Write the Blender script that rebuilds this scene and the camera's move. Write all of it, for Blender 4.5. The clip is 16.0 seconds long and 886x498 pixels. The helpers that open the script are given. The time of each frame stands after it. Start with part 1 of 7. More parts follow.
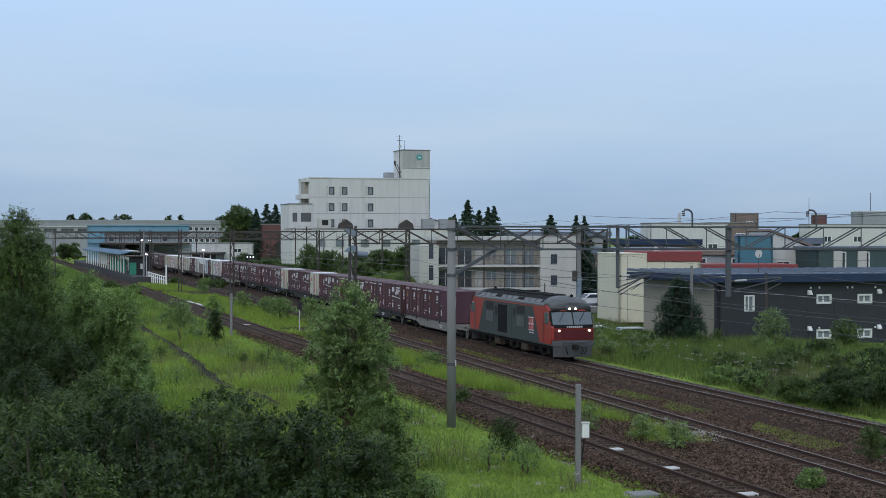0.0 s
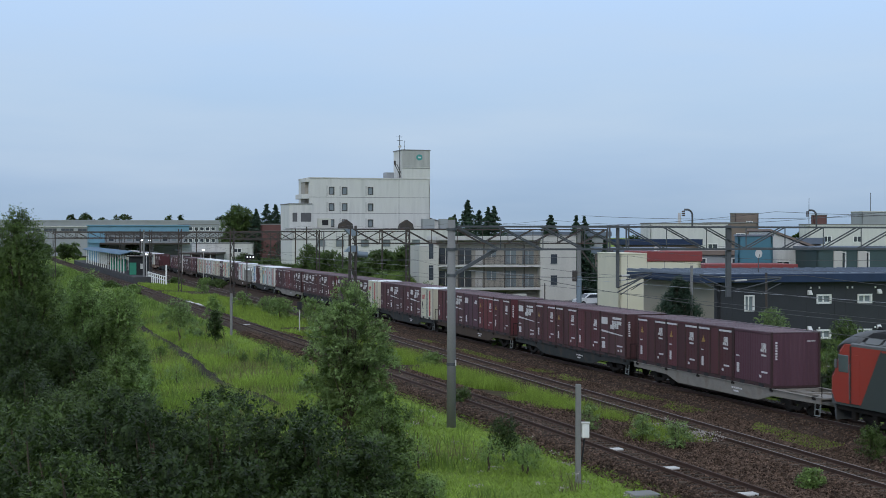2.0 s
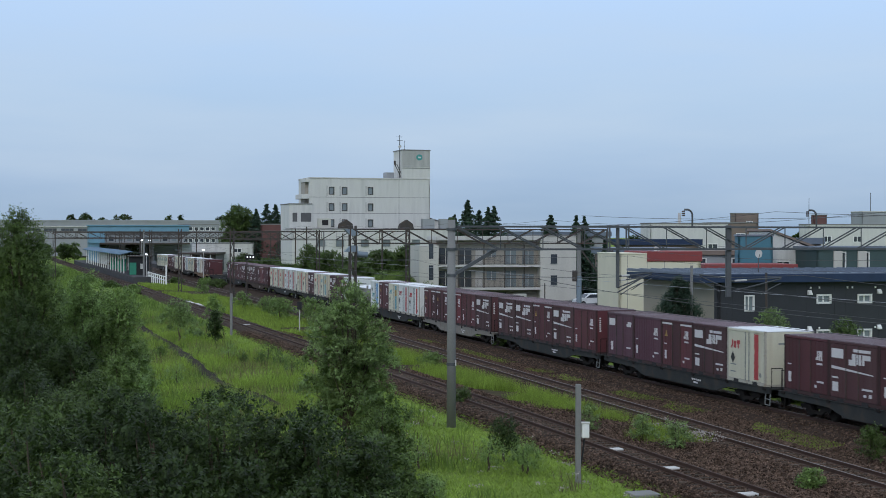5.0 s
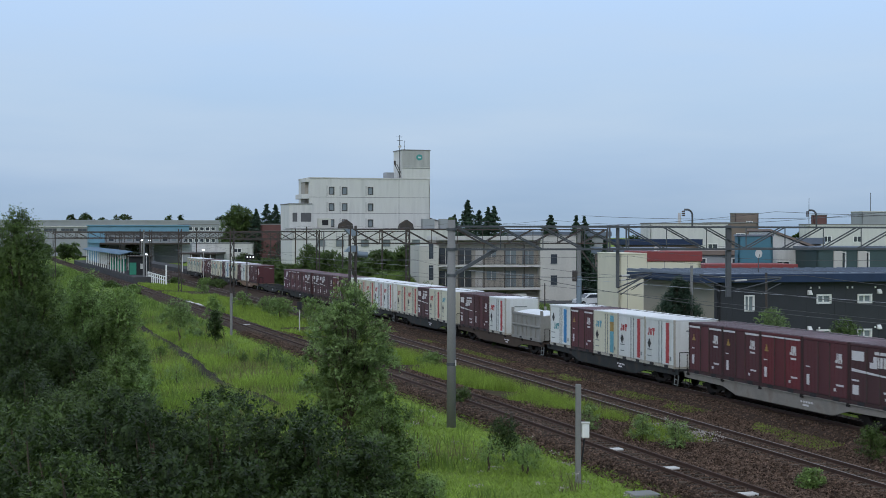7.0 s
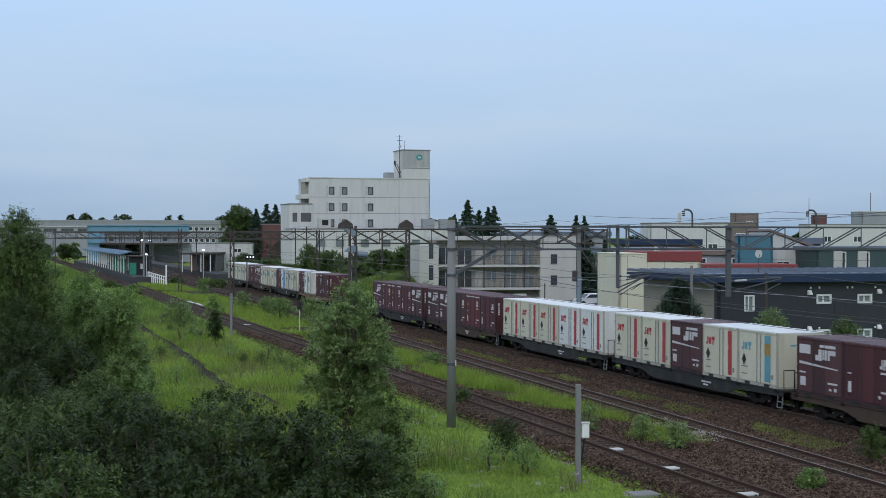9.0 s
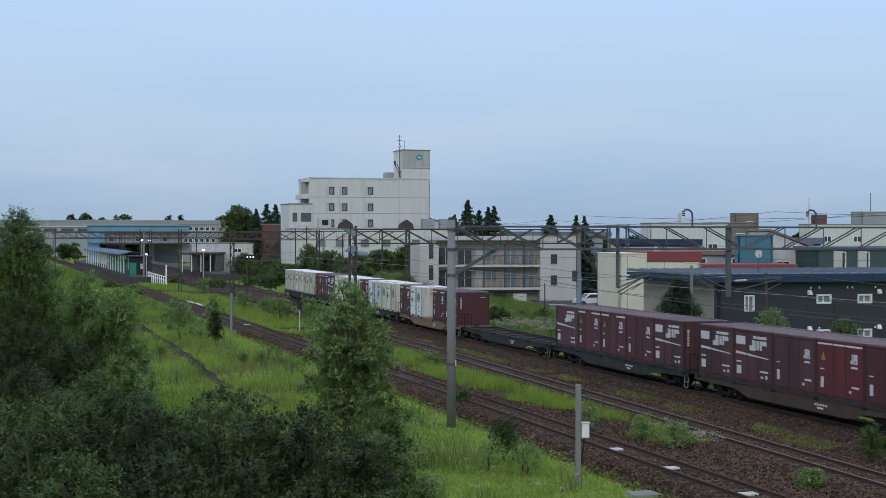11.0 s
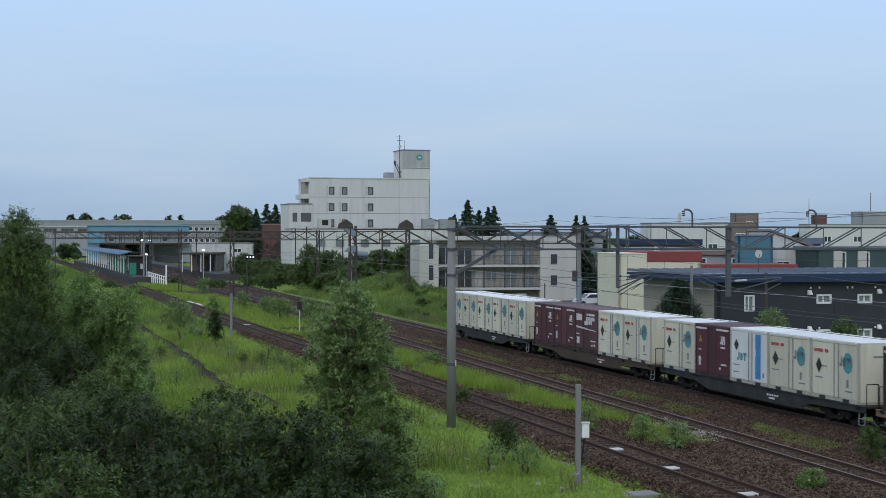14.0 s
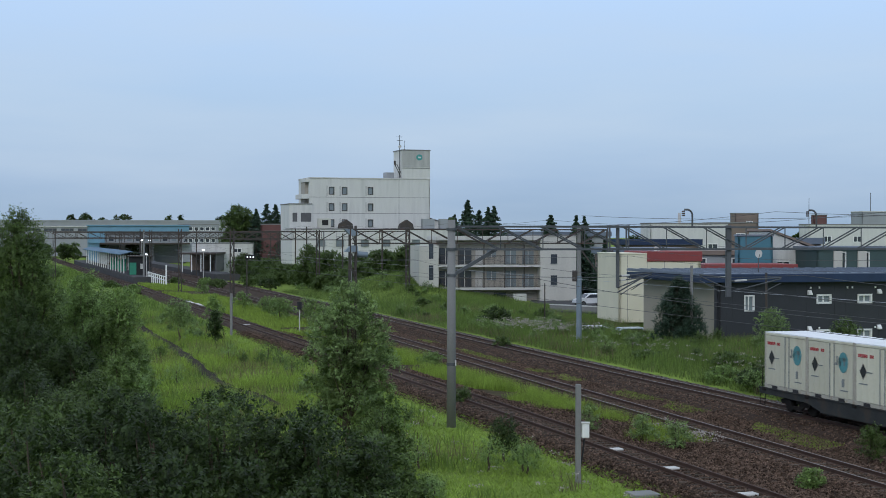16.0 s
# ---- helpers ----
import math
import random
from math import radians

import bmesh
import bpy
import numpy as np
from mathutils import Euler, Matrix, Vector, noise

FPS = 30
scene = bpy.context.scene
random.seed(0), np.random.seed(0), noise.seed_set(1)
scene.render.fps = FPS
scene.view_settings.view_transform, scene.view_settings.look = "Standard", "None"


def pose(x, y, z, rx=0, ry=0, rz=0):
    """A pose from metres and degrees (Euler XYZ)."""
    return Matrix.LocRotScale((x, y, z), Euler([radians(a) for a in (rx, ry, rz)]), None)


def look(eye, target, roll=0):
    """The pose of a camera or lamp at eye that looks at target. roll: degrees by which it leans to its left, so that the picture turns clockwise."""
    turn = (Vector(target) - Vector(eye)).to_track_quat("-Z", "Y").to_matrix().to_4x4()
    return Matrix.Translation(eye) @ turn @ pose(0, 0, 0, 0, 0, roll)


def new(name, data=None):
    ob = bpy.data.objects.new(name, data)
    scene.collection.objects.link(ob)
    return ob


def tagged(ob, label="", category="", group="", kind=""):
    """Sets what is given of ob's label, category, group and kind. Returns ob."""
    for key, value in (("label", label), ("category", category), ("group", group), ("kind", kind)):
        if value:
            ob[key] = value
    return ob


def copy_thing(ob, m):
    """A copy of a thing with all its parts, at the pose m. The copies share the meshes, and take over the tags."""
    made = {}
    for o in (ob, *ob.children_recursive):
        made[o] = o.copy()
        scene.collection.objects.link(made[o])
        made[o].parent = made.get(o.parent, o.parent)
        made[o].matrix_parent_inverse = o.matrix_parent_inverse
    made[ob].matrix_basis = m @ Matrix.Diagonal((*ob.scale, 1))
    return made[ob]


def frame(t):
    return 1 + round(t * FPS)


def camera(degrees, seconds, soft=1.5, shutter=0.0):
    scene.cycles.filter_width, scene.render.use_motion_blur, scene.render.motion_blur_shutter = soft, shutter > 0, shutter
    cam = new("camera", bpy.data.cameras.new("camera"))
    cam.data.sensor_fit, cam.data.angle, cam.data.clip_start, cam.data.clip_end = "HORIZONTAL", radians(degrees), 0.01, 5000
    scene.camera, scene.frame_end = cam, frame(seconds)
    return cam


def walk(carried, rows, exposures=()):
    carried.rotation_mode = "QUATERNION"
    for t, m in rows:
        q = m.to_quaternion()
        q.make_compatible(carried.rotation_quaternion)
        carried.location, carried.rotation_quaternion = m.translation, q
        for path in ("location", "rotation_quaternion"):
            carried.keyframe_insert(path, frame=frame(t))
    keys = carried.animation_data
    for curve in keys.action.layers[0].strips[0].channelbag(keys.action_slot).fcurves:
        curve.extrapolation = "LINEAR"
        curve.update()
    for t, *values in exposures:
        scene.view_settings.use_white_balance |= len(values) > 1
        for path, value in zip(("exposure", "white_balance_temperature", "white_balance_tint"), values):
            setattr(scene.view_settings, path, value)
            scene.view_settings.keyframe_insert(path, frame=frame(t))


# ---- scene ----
# The camera stands still on a footbridge beside the line.
CAM_H = 7.81
cam = camera(31.57, 16.0, soft=0.75, shutter=0.12)
EYE = (0.0, 0.0, CAM_H)
CAM_POSE = look(EYE, (0.0, 100.0, CAM_H - 0.90), 0.07)
walk(cam, [(0.0, CAM_POSE), (16.0, CAM_POSE)], exposures=[(0.0, 0.0), (16.0, 0.0)])


# ---- world and light ----
def build_world():
    world = bpy.data.worlds.new("overcast_sky")
    scene.world = world
    world.use_nodes = True
    nt = world.node_tree
    nt.nodes.clear()
    out = nt.nodes.new("ShaderNodeOutputWorld")
    bg = nt.nodes.new("ShaderNodeBackground")
    sky = nt.nodes.new("ShaderNodeTexSky")
    sky.sky_type = "NISHITA"
    sky.sun_disc = False
    sky.sun_elevation = radians(42)
    sky.sun_rotation = radians(200)
    dim = nt.nodes.new("ShaderNodeMix")
    dim.data_type = "RGBA"
    dim.blend_type = "MULTIPLY"
    dim.inputs["Factor"].default_value = 1.0
    nt.links.new(sky.outputs[0], dim.inputs["A"])
    dim.inputs["B"].default_value = (0.10, 0.10, 0.10, 1)
    geo = nt.nodes.new("ShaderNodeTexCoord")
    sep = nt.nodes.new("ShaderNodeSeparateXYZ")
    nt.links.new(geo.outputs["Generated"], sep.inputs[0])
    ramp = nt.nodes.new("ShaderNodeValToRGB")
    r = ramp.color_ramp
    r.elements[0].position, r.elements[0].color = 0.0, (0.27, 0.41, 0.60, 1)
    r.elements[1].position, r.elements[1].color = 1.0, (0.95, 1.05, 1.2, 1)
    for pos, c in ((0.035, (0.35, 0.50, 0.73, 1)), (0.085, (0.44, 0.61, 0.85, 1)), (0.15, (0.51, 0.71, 1.02, 1)), (0.35, (0.62, 0.78, 1.05, 1))):
        e = r.elements.new(pos)
        e.color = c
    nt.links.new(sep.outputs["Z"], ramp.inputs[0])
    mapn = nt.nodes.new("ShaderNodeMapping")
    mapn.inputs["Scale"].default_value = (3.0, 3.0, 16.0)
    nt.links.new(geo.outputs["Generated"], mapn.inputs[0])
    cloud = nt.nodes.new("ShaderNodeTexNoise")
    cloud.inputs["Scale"].default_value = 1.3
    cloud.inputs["Detail"].default_value = 5.0
    nt.links.new(mapn.outputs[0], cloud.inputs[0])
    cr = nt.nodes.new("ShaderNodeValToRGB")
    cr.color_ramp.elements[0].position, cr.color_ramp.elements[0].color = 0.35, (0.0, 0.0, 0.0, 1)
    cr.color_ramp.elements[1].position, cr.color_ramp.elements[1].color = 0.75, (0.6, 0.6, 0.6, 1)
    nt.links.new(cloud.outputs[0], cr.inputs[0])
    veil = nt.nodes.new("ShaderNodeMix")
    veil.data_type = "RGBA"
    nt.links.new(cr.outputs[0], veil.inputs["Factor"])
    nt.links.new(ramp.outputs[0], veil.inputs["A"])
    veil.inputs["B"].default_value = (0.56, 0.68, 0.84, 1)
    mix = nt.nodes.new("ShaderNodeMix")
    mix.data_type = "RGBA"
    mix.inputs["Factor"].default_value = 0.10
    nt.links.new(veil.outputs["Result"], mix.inputs["A"])
    nt.links.new(dim.outputs["Result"], mix.inputs["B"])
    nt.links.new(mix.outputs["Result"], bg.inputs[0])
    bg.inputs[1].default_value = 1.0
    nt.links.new(bg.outputs[0], out.inputs[0])


build_world()
sun_data = bpy.data.lights.new("sun", "SUN")
sun_data.energy, sun_data.angle, sun_data.color = 0.7, radians(25), (1.0, 0.95, 0.88)
sun = new("sun", sun_data)
sun.matrix_world = look((-60, -110, 120), (0, 100, 0))


# ---- materials ----
def mat(name, color, rough=0.7, metal=0.0, vary=0.25, scale=1.5, fine=25.0, bump=0.15, stain=None, stain_amt=0.0, island=0.0, rand=0.0, streak=False, spec=0.5):
    """Two scales of noise on a base colour, a stain colour, relief, and variation from piece to piece."""
    m = bpy.data.materials.new(name)
    m.use_nodes = True
    nt = m.node_tree
    b = nt.nodes["Principled BSDF"]
    b.inputs["Metallic"].default_value = metal
    b.inputs["Specular IOR Level"].default_value = spec
    tc = nt.nodes.new("ShaderNodeTexCoord")
    src = tc.outputs["Object"]
    if streak:
        mp = nt.nodes.new("ShaderNodeMapping")
        mp.inputs["Scale"].default_value = (1.0, 1.0, 0.12)
        nt.links.new(src, mp.inputs[0])
        src = mp.outputs[0]
    n1 = nt.nodes.new("ShaderNodeTexNoise")
    n1.inputs["Scale"].default_value, n1.inputs["Detail"].default_value = scale, 4.0
    n2 = nt.nodes.new("ShaderNodeTexNoise")
    n2.inputs["Scale"].default_value, n2.inputs["Detail"].default_value = fine, 3.0
    nt.links.new(src, n1.inputs[0])
    nt.links.new(tc.outputs["Object"], n2.inputs[0])
    add = nt.nodes.new("ShaderNodeMath")
    add.operation = "MULTIPLY_ADD"
    nt.links.new(n2.outputs[0], add.inputs[0])
    add.inputs[1].default_value = 0.6
    nt.links.new(n1.outputs[0], add.inputs[2])
    rng = nt.nodes.new("ShaderNodeMapRange")
    rng.inputs["From Min"].default_value, rng.inputs["From Max"].default_value = 0.45, 1.15
    rng.inputs["To Min"].default_value, rng.inputs["To Max"].default_value = 1.0 - vary, 1.0 + vary
    nt.links.new(add.outputs[0], rng.inputs["Value"])
    value = rng.outputs[0]
    if island or rand:
        if island:
            g = nt.nodes.new("ShaderNodeNewGeometry")
            rs, amt = g.outputs["Random Per Island"], island
        else:
            g = nt.nodes.new("ShaderNodeObjectInfo")
            rs, amt = g.outputs["Random"], rand
        r2 = nt.nodes.new("ShaderNodeMapRange")
        r2.inputs["To Min"].default_value, r2.inputs["To Max"].default_value = 1.0 - amt, 1.0 + amt
        nt.links.new(rs, r2.inputs["Value"])
        mu = nt.nodes.new("ShaderNodeMath")
        mu.operation = "MULTIPLY"
        nt.links.new(value, mu.inputs[0])
        nt.links.new(r2.outputs[0], mu.inputs[1])
        value = mu.outputs[0]
    sc = nt.nodes.new("ShaderNodeVectorMath")
    sc.operation = "SCALE"
    sc.inputs[0].default_value = color
    nt.links.new(value, sc.inputs["Scale"])
    col = sc.outputs[0]
    if stain:
        sr = nt.nodes.new("ShaderNodeMapRange")
        sr.inputs["From Min"].default_value, sr.inputs["From Max"].default_value = 0.52, 0.75
        sr.inputs["To Max"].default_value = stain_amt
        nt.links.new(n1.outputs[0], sr.inputs["Value"])
        mx = nt.nodes.new("ShaderNodeMix")
        mx.data_type = "RGBA"
        nt.links.new(sr.outputs[0], mx.inputs["Factor"])
        nt.links.new(col, mx.inputs["A"])
        mx.inputs["B"].default_value = (*stain, 1)
        col = mx.outputs["Result"]
    nt.links.new(col, b.inputs["Base Color"])
    rr = nt.nodes.new("ShaderNodeMapRange")
    rr.inputs["To Min"].default_value, rr.inputs["To Max"].default_value = max(0.05, rough - 0.12), min(1.0, rough + 0.12)
    nt.links.new(n1.outputs[0], rr.inputs["Value"])
    nt.links.new(rr.outputs[0], b.inputs["Roughness"])
    if bump:
        bp = nt.nodes.new("ShaderNodeBump")
        bp.inputs["Strength"].default_value, bp.inputs["Distance"].default_value = bump, 0.02
        nt.links.new(n2.outputs[0], bp.inputs["Height"])
        nt.links.new(bp.outputs[0], b.inputs["Normal"])
    return m


def leaf_mat(name, color, vary=0.45, island=0.5):
    m = mat(name, color, rough=0.55, vary=vary, scale=0.35, fine=3.0, bump=0.0, island=island)
    nt = m.node_tree
    b = nt.nodes["Principled BSDF"]
    b.inputs["Specular IOR Level"].default_value = 0.3
    thin = nt.nodes.new("ShaderNodeBsdfTranslucent")
    both = nt.nodes.new("ShaderNodeMixShader")
    both.inputs[0].default_value = 0.38
    nt.links.new(b.inputs["Base Color"].links[0].from_socket, thin.inputs[0])
    nt.links.new(b.outputs[0], both.inputs[1])
    nt.links.new(thin.outputs[0], both.inputs[2])
    nt.links.new(both.outputs[0], nt.nodes["Material Output"].inputs[0])
    return m


def glow(name, color, strength):
    m = bpy.data.materials.new(name)
    m.use_nodes = True
    b = m.node_tree.nodes["Principled BSDF"]
    b.inputs["Base Color"].default_value = (*color, 1)
    b.inputs["Emission Color"].default_value = (*color, 1)
    b.inputs["Emission Strength"].default_value = strength
    return m


def glass(name, color, rough=0.08):
    m = mat(name, color, rough=rough, vary=0.2, scale=0.8, bump=0.0)
    m.node_tree.nodes["Principled BSDF"].inputs["Specular IOR Level"].default_value = 0.8
    return m


M = {
    "grass": mat("meadow", (0.165, 0.235, 0.045), 0.95, vary=0.55, scale=0.10, fine=1.6, bump=0.5, stain=(0.10, 0.14, 0.035), stain_amt=0.5, spec=0.06),
    "blade": leaf_mat("grass_blade", (0.235, 0.335, 0.055), 0.4, 0.4),
    "blade_dark": leaf_mat("tall_grass_blade", (0.135, 0.205, 0.045), 0.4, 0.4),
    "blade_bank": leaf_mat("bank_grass_blade", (0.140, 0.200, 0.052), 0.5, 0.5),
    "blade_pink": leaf_mat("seeding_grass_head", (0.175, 0.145, 0.085), 0.4, 0.4),
    "blade_dry": leaf_mat("dry_grass_blade", (0.20, 0.20, 0.07), 0.4, 0.4),
    # leaf and needle colours are lifted, with extra blue, to imitate haze
    "leaf_dark": leaf_mat("dark_leaf", (0.048, 0.080, 0.021)),
    "leaf_mid": leaf_mat("mid_leaf", (0.100, 0.155, 0.042)),
    "leaf_light": leaf_mat("willow_leaf", (0.200, 0.285, 0.100)),
    "leaf_olive": leaf_mat("olive_leaf", (0.190, 0.285, 0.085)),
    "needle": leaf_mat("needles", (0.050, 0.088, 0.055)),
    "flower": leaf_mat("pale_flower", (0.42, 0.37, 0.34), 0.2, 0.2),
    "bark": mat("bark", (0.10, 0.08, 0.06), 0.95, vary=0.4, scale=4, fine=30, bump=0.6, spec=0.06),
    "ballast": mat("ballast", (0.056, 0.039, 0.030), 0.95, vary=0.55, scale=1.2, fine=9.0, bump=0.9, stain=(0.035, 0.026, 0.020), stain_amt=0.6, spec=0.06),
    "stone": mat("ballast_stone", (0.128, 0.087, 0.066), 0.95, vary=0.3, scale=2, bump=0.0, island=0.72, spec=0.06),
    "stone_grey": mat("fresh_ballast_stone", (0.17, 0.165, 0.16), 0.95, vary=0.3, scale=2, bump=0.0, island=0.45, spec=0.06),
    "dirt": mat("dirt_path", (0.042, 0.037, 0.027), 0.95, vary=0.4, scale=0.8, fine=8, bump=0.6, spec=0.06),
    "asphalt": mat("asphalt", (0.075, 0.075, 0.078), 0.9, vary=0.25, scale=0.4, fine=20, bump=0.3, spec=0.06),
    "rail_rust": mat("rusty_rail", (0.070, 0.038, 0.027), 0.75, 0.3, vary=0.3, scale=3, fine=30),
    "rail_top": mat("worn_rail_head", (0.20, 0.17, 0.15), 0.55, 0.4, vary=0.2, scale=2),
    "sleeper": mat("weathered_sleeper", (0.080, 0.064, 0.052), 0.95, vary=0.35, scale=3, fine=30, bump=0.4, rand=0.35, spec=0.06),
    "concrete": mat("weathered_concrete", (0.215, 0.215, 0.21), 0.9, vary=0.22, scale=1.2, fine=25, bump=0.25, stain=(0.11, 0.105, 0.10), stain_amt=0.5, streak=True),
    "concrete_light": mat("pale_concrete", (0.52, 0.51, 0.49), 0.9, vary=0.18, scale=1.5, bump=0.2),
    "steel_grey": mat("galvanised_steel", (0.095, 0.102, 0.110), 0.6, 0.4, vary=0.25, scale=2, fine=30, bump=0.1),
    "steel_dark": mat("dark_rusty_steel", (0.075, 0.065, 0.060), 0.8, 0.3, vary=0.35, scale=2, fine=25, bump=0.2, stain=(0.12, 0.06, 0.035), stain_amt=0.6),
    "steel_blue": mat("blue_grey_equipment", (0.20, 0.25, 0.30), 0.55, 0.2, vary=0.15),
    "wire": mat("overhead_wire", (0.10, 0.10, 0.10), 0.6, 0.5, bump=0),
    "wire_light": mat("bright_wire", (0.42, 0.43, 0.44), 0.5, 0.4, bump=0),
    "porcelain": mat("porcelain", (0.75, 0.74, 0.70), 0.35, vary=0.1),
    "white_paint": mat("white_paint", (0.78, 0.78, 0.76), 0.6, vary=0.1, scale=2),
    "hotel_wall": mat("pale_rendered_wall", (0.62, 0.615, 0.59), 0.9, vary=0.14, scale=0.8, fine=6, bump=0.1, stain=(0.36, 0.36, 0.35), stain_amt=0.6, streak=True),
    "apt_wall": mat("ivory_rendered_wall", (0.52, 0.505, 0.46), 0.9, vary=0.12, scale=0.6, fine=6, bump=0.1, stain=(0.40, 0.39, 0.36), stain_amt=0.4, streak=True),
    "cream_wall": mat("cream_wall", (0.66, 0.62, 0.49), 0.85, vary=0.08, scale=0.5, bump=0.1),
    "tan_wall": mat("tan_siding", (0.33, 0.30, 0.24), 0.85, vary=0.10, scale=0.5, bump=0.15),
    "black_wall": mat("black_siding", (0.030, 0.032, 0.038), 0.6, vary=0.25, scale=0.7, bump=0.15),
    "navy_roof": mat("navy_metal_roof", (0.025, 0.042, 0.085), 0.6, 0.0, spec=0.25, vary=0.2, scale=0.6, bump=0.1),
    "slate_roof": mat("blue_grey_metal_roof", (0.15, 0.18, 0.23), 0.5, 0.2, vary=0.2, scale=0.6, bump=0.1),
    "red_roof": mat("red_metal_roof", (0.24, 0.045, 0.045), 0.6, vary=0.2, scale=0.6, bump=0.1),
    "teal_wall": mat("teal_siding", (0.055, 0.17, 0.23), 0.7, vary=0.12, scale=0.6, bump=0.1),
    "dkgreen_wall": mat("dark_green_siding", (0.05, 0.085, 0.085), 0.7, vary=0.15, scale=0.6, bump=0.1),
    "grey_wall": mat("grey_wall", (0.30, 0.315, 0.33), 0.85, vary=0.12, scale=0.4, bump=0.1, streak=True),
    "brown_wall": mat("brown_wall", (0.20, 0.155, 0.13), 0.85, vary=0.15, scale=0.5, bump=0.1),
    "brick_red": mat("dull_red_cladding", (0.15, 0.07, 0.065), 0.85, vary=0.2, scale=0.6, bump=0.1),
    "sky_wall": mat("light_blue_cladding", (0.15, 0.30, 0.41), 0.7, vary=0.12, scale=0.3, bump=0.05),
    "platform_roof": mat("blue_platform_roof", (0.030, 0.10, 0.17), 0.55, 0.1, vary=0.25, scale=0.5, bump=0.1),
    "green_paint": mat("green_paint", (0.02, 0.22, 0.14), 0.6, vary=0.2),
    "pane": glass("window_pane", (0.05, 0.06, 0.075)),
    "pane_light": glass("pale_window_pane", (0.22, 0.26, 0.28), 0.12),
    # grey with the shade of open recesses put into its colour
    "dusk": mat("grey_shaded_panel", (0.105, 0.105, 0.11), 0.85, vary=0.25, scale=0.6, bump=0),
    "dark": mat("dark_recess", (0.022, 0.022, 0.024), 0.9, vary=0.2, bump=0),
    "logo_green": mat("green_emblem_paint", (0.05, 0.30, 0.28), 0.7, vary=0.15),
    # train
    "maroon": mat("maroon_container_paint", (0.086, 0.019, 0.024), 0.62, 0.0, vary=0.30, scale=1.0, fine=14, bump=0.08, stain=(0.058, 0.026, 0.030), stain_amt=0.6, rand=0.30, streak=True),
    "red_c": mat("bright_maroon_container_paint", (0.115, 0.013, 0.018), 0.55, vary=0.22, scale=1.0, fine=14, bump=0.08, rand=0.12, streak=True),
    "brown_c": mat("brown_purple_container_paint", (0.074, 0.027, 0.030), 0.68, vary=0.28, scale=1.0, fine=14, bump=0.08, stain=(0.10, 0.065, 0.065), stain_amt=0.5, rand=0.25, streak=True),
    "purple_c": mat("faded_purple_container_paint", (0.086, 0.033, 0.049), 0.68, vary=0.22, scale=1.0, fine=14, bump=0.08, stain=(0.12, 0.07, 0.085), stain_amt=0.5, rand=0.12, streak=True),
    "roof_c": mat("faded_purple_container_roof", (0.135, 0.092, 0.105), 0.6, vary=0.25, scale=0.8, fine=10, bump=0.1, rand=0.2),
    "white_c": mat("white_container_paint", (0.66, 0.68, 0.66), 0.5, vary=0.08, scale=1.2, fine=12, bump=0.05, stain=(0.36, 0.31, 0.24), stain_amt=0.6, rand=0.10, streak=True),
    "cream_c": mat("cream_container_paint", (0.62, 0.60, 0.47), 0.5, vary=0.08, scale=1.2, fine=12, bump=0.05, stain=(0.34, 0.27, 0.18), stain_amt=0.7, rand=0.10, streak=True),
    "white_roof_c": mat("white_container_roof", (0.72, 0.74, 0.76), 0.5, vary=0.12, scale=0.8, bump=0.05, stain=(0.5, 0.48, 0.44), stain_amt=0.4, rand=0.08),
    "edge_w": mat("grimy_white_container_edge", (0.42, 0.40, 0.34), 0.6, vary=0.3, scale=3, fine=15, bump=0.05, stain=(0.20, 0.13, 0.08), stain_amt=0.8),
    "edge_m": mat("grimy_maroon_container_edge", (0.040, 0.016, 0.016), 0.7, vary=0.3, scale=3, fine=15, bump=0.05),
    "mark_white": mat("white_marking", (0.62, 0.60, 0.60), 0.6, vary=0.15, scale=3),
    "mark_red": mat("red_marking", (0.42, 0.05, 0.055), 0.6, vary=0.2, scale=3),
    "mark_blue": mat("blue_marking", (0.04, 0.23, 0.50), 0.6, vary=0.2, scale=3),
    "mark_cyan": mat("cyan_marking", (0.12, 0.34, 0.42), 0.6, vary=0.2, scale=3),
    "mark_teal": mat("teal_emblem", (0.08, 0.27, 0.29), 0.6, vary=0.2, scale=3),
    "mark_black": mat("black_marking", (0.02, 0.02, 0.02), 0.6, vary=0.2, scale=3),
    "mark_yellow": mat("yellow_marking", (0.36, 0.23, 0.06), 0.6, vary=0.2, scale=3),
    "mark_grey": mat("grey_lettering", (0.20, 0.22, 0.22), 0.6, vary=0.2, scale=3),
    "wagon_dark": mat("dark_grey_wagon_paint", (0.038, 0.041, 0.041), 0.85, spec=0.2, vary=0.35, scale=1.5, bump=0.15, stain=(0.075, 0.05, 0.035), stain_amt=0.6),
    "wagon_light": mat("dusty_grey_wagon_paint", (0.23, 0.21, 0.185), 0.75, vary=0.3, scale=1.5, bump=0.15, stain=(0.13, 0.095, 0.07), stain_amt=0.7),
    "wagon_rust": mat("rusty_tan_wagon_paint", (0.21, 0.13, 0.08), 0.8, vary=0.35, scale=1.5, bump=0.15, stain=(0.09, 0.06, 0.045), stain_amt=0.7),
    "wagon_brown": mat("brown_wagon_paint", (0.075, 0.054, 0.042), 0.85, spec=0.2, vary=0.35, scale=1.5, bump=0.15, stain=(0.06, 0.045, 0.035), stain_amt=0.6),
    "running": mat("grimy_running_gear", (0.024, 0.021, 0.019), 0.9, 0.0, spec=0.15, vary=0.4, scale=3, bump=0.2),
    "bin_grey": mat("grey_bulk_container_paint", (0.26, 0.255, 0.235), 0.7, vary=0.2, scale=1.5, bump=0.1, stain=(0.15, 0.14, 0.12), stain_amt=0.5),
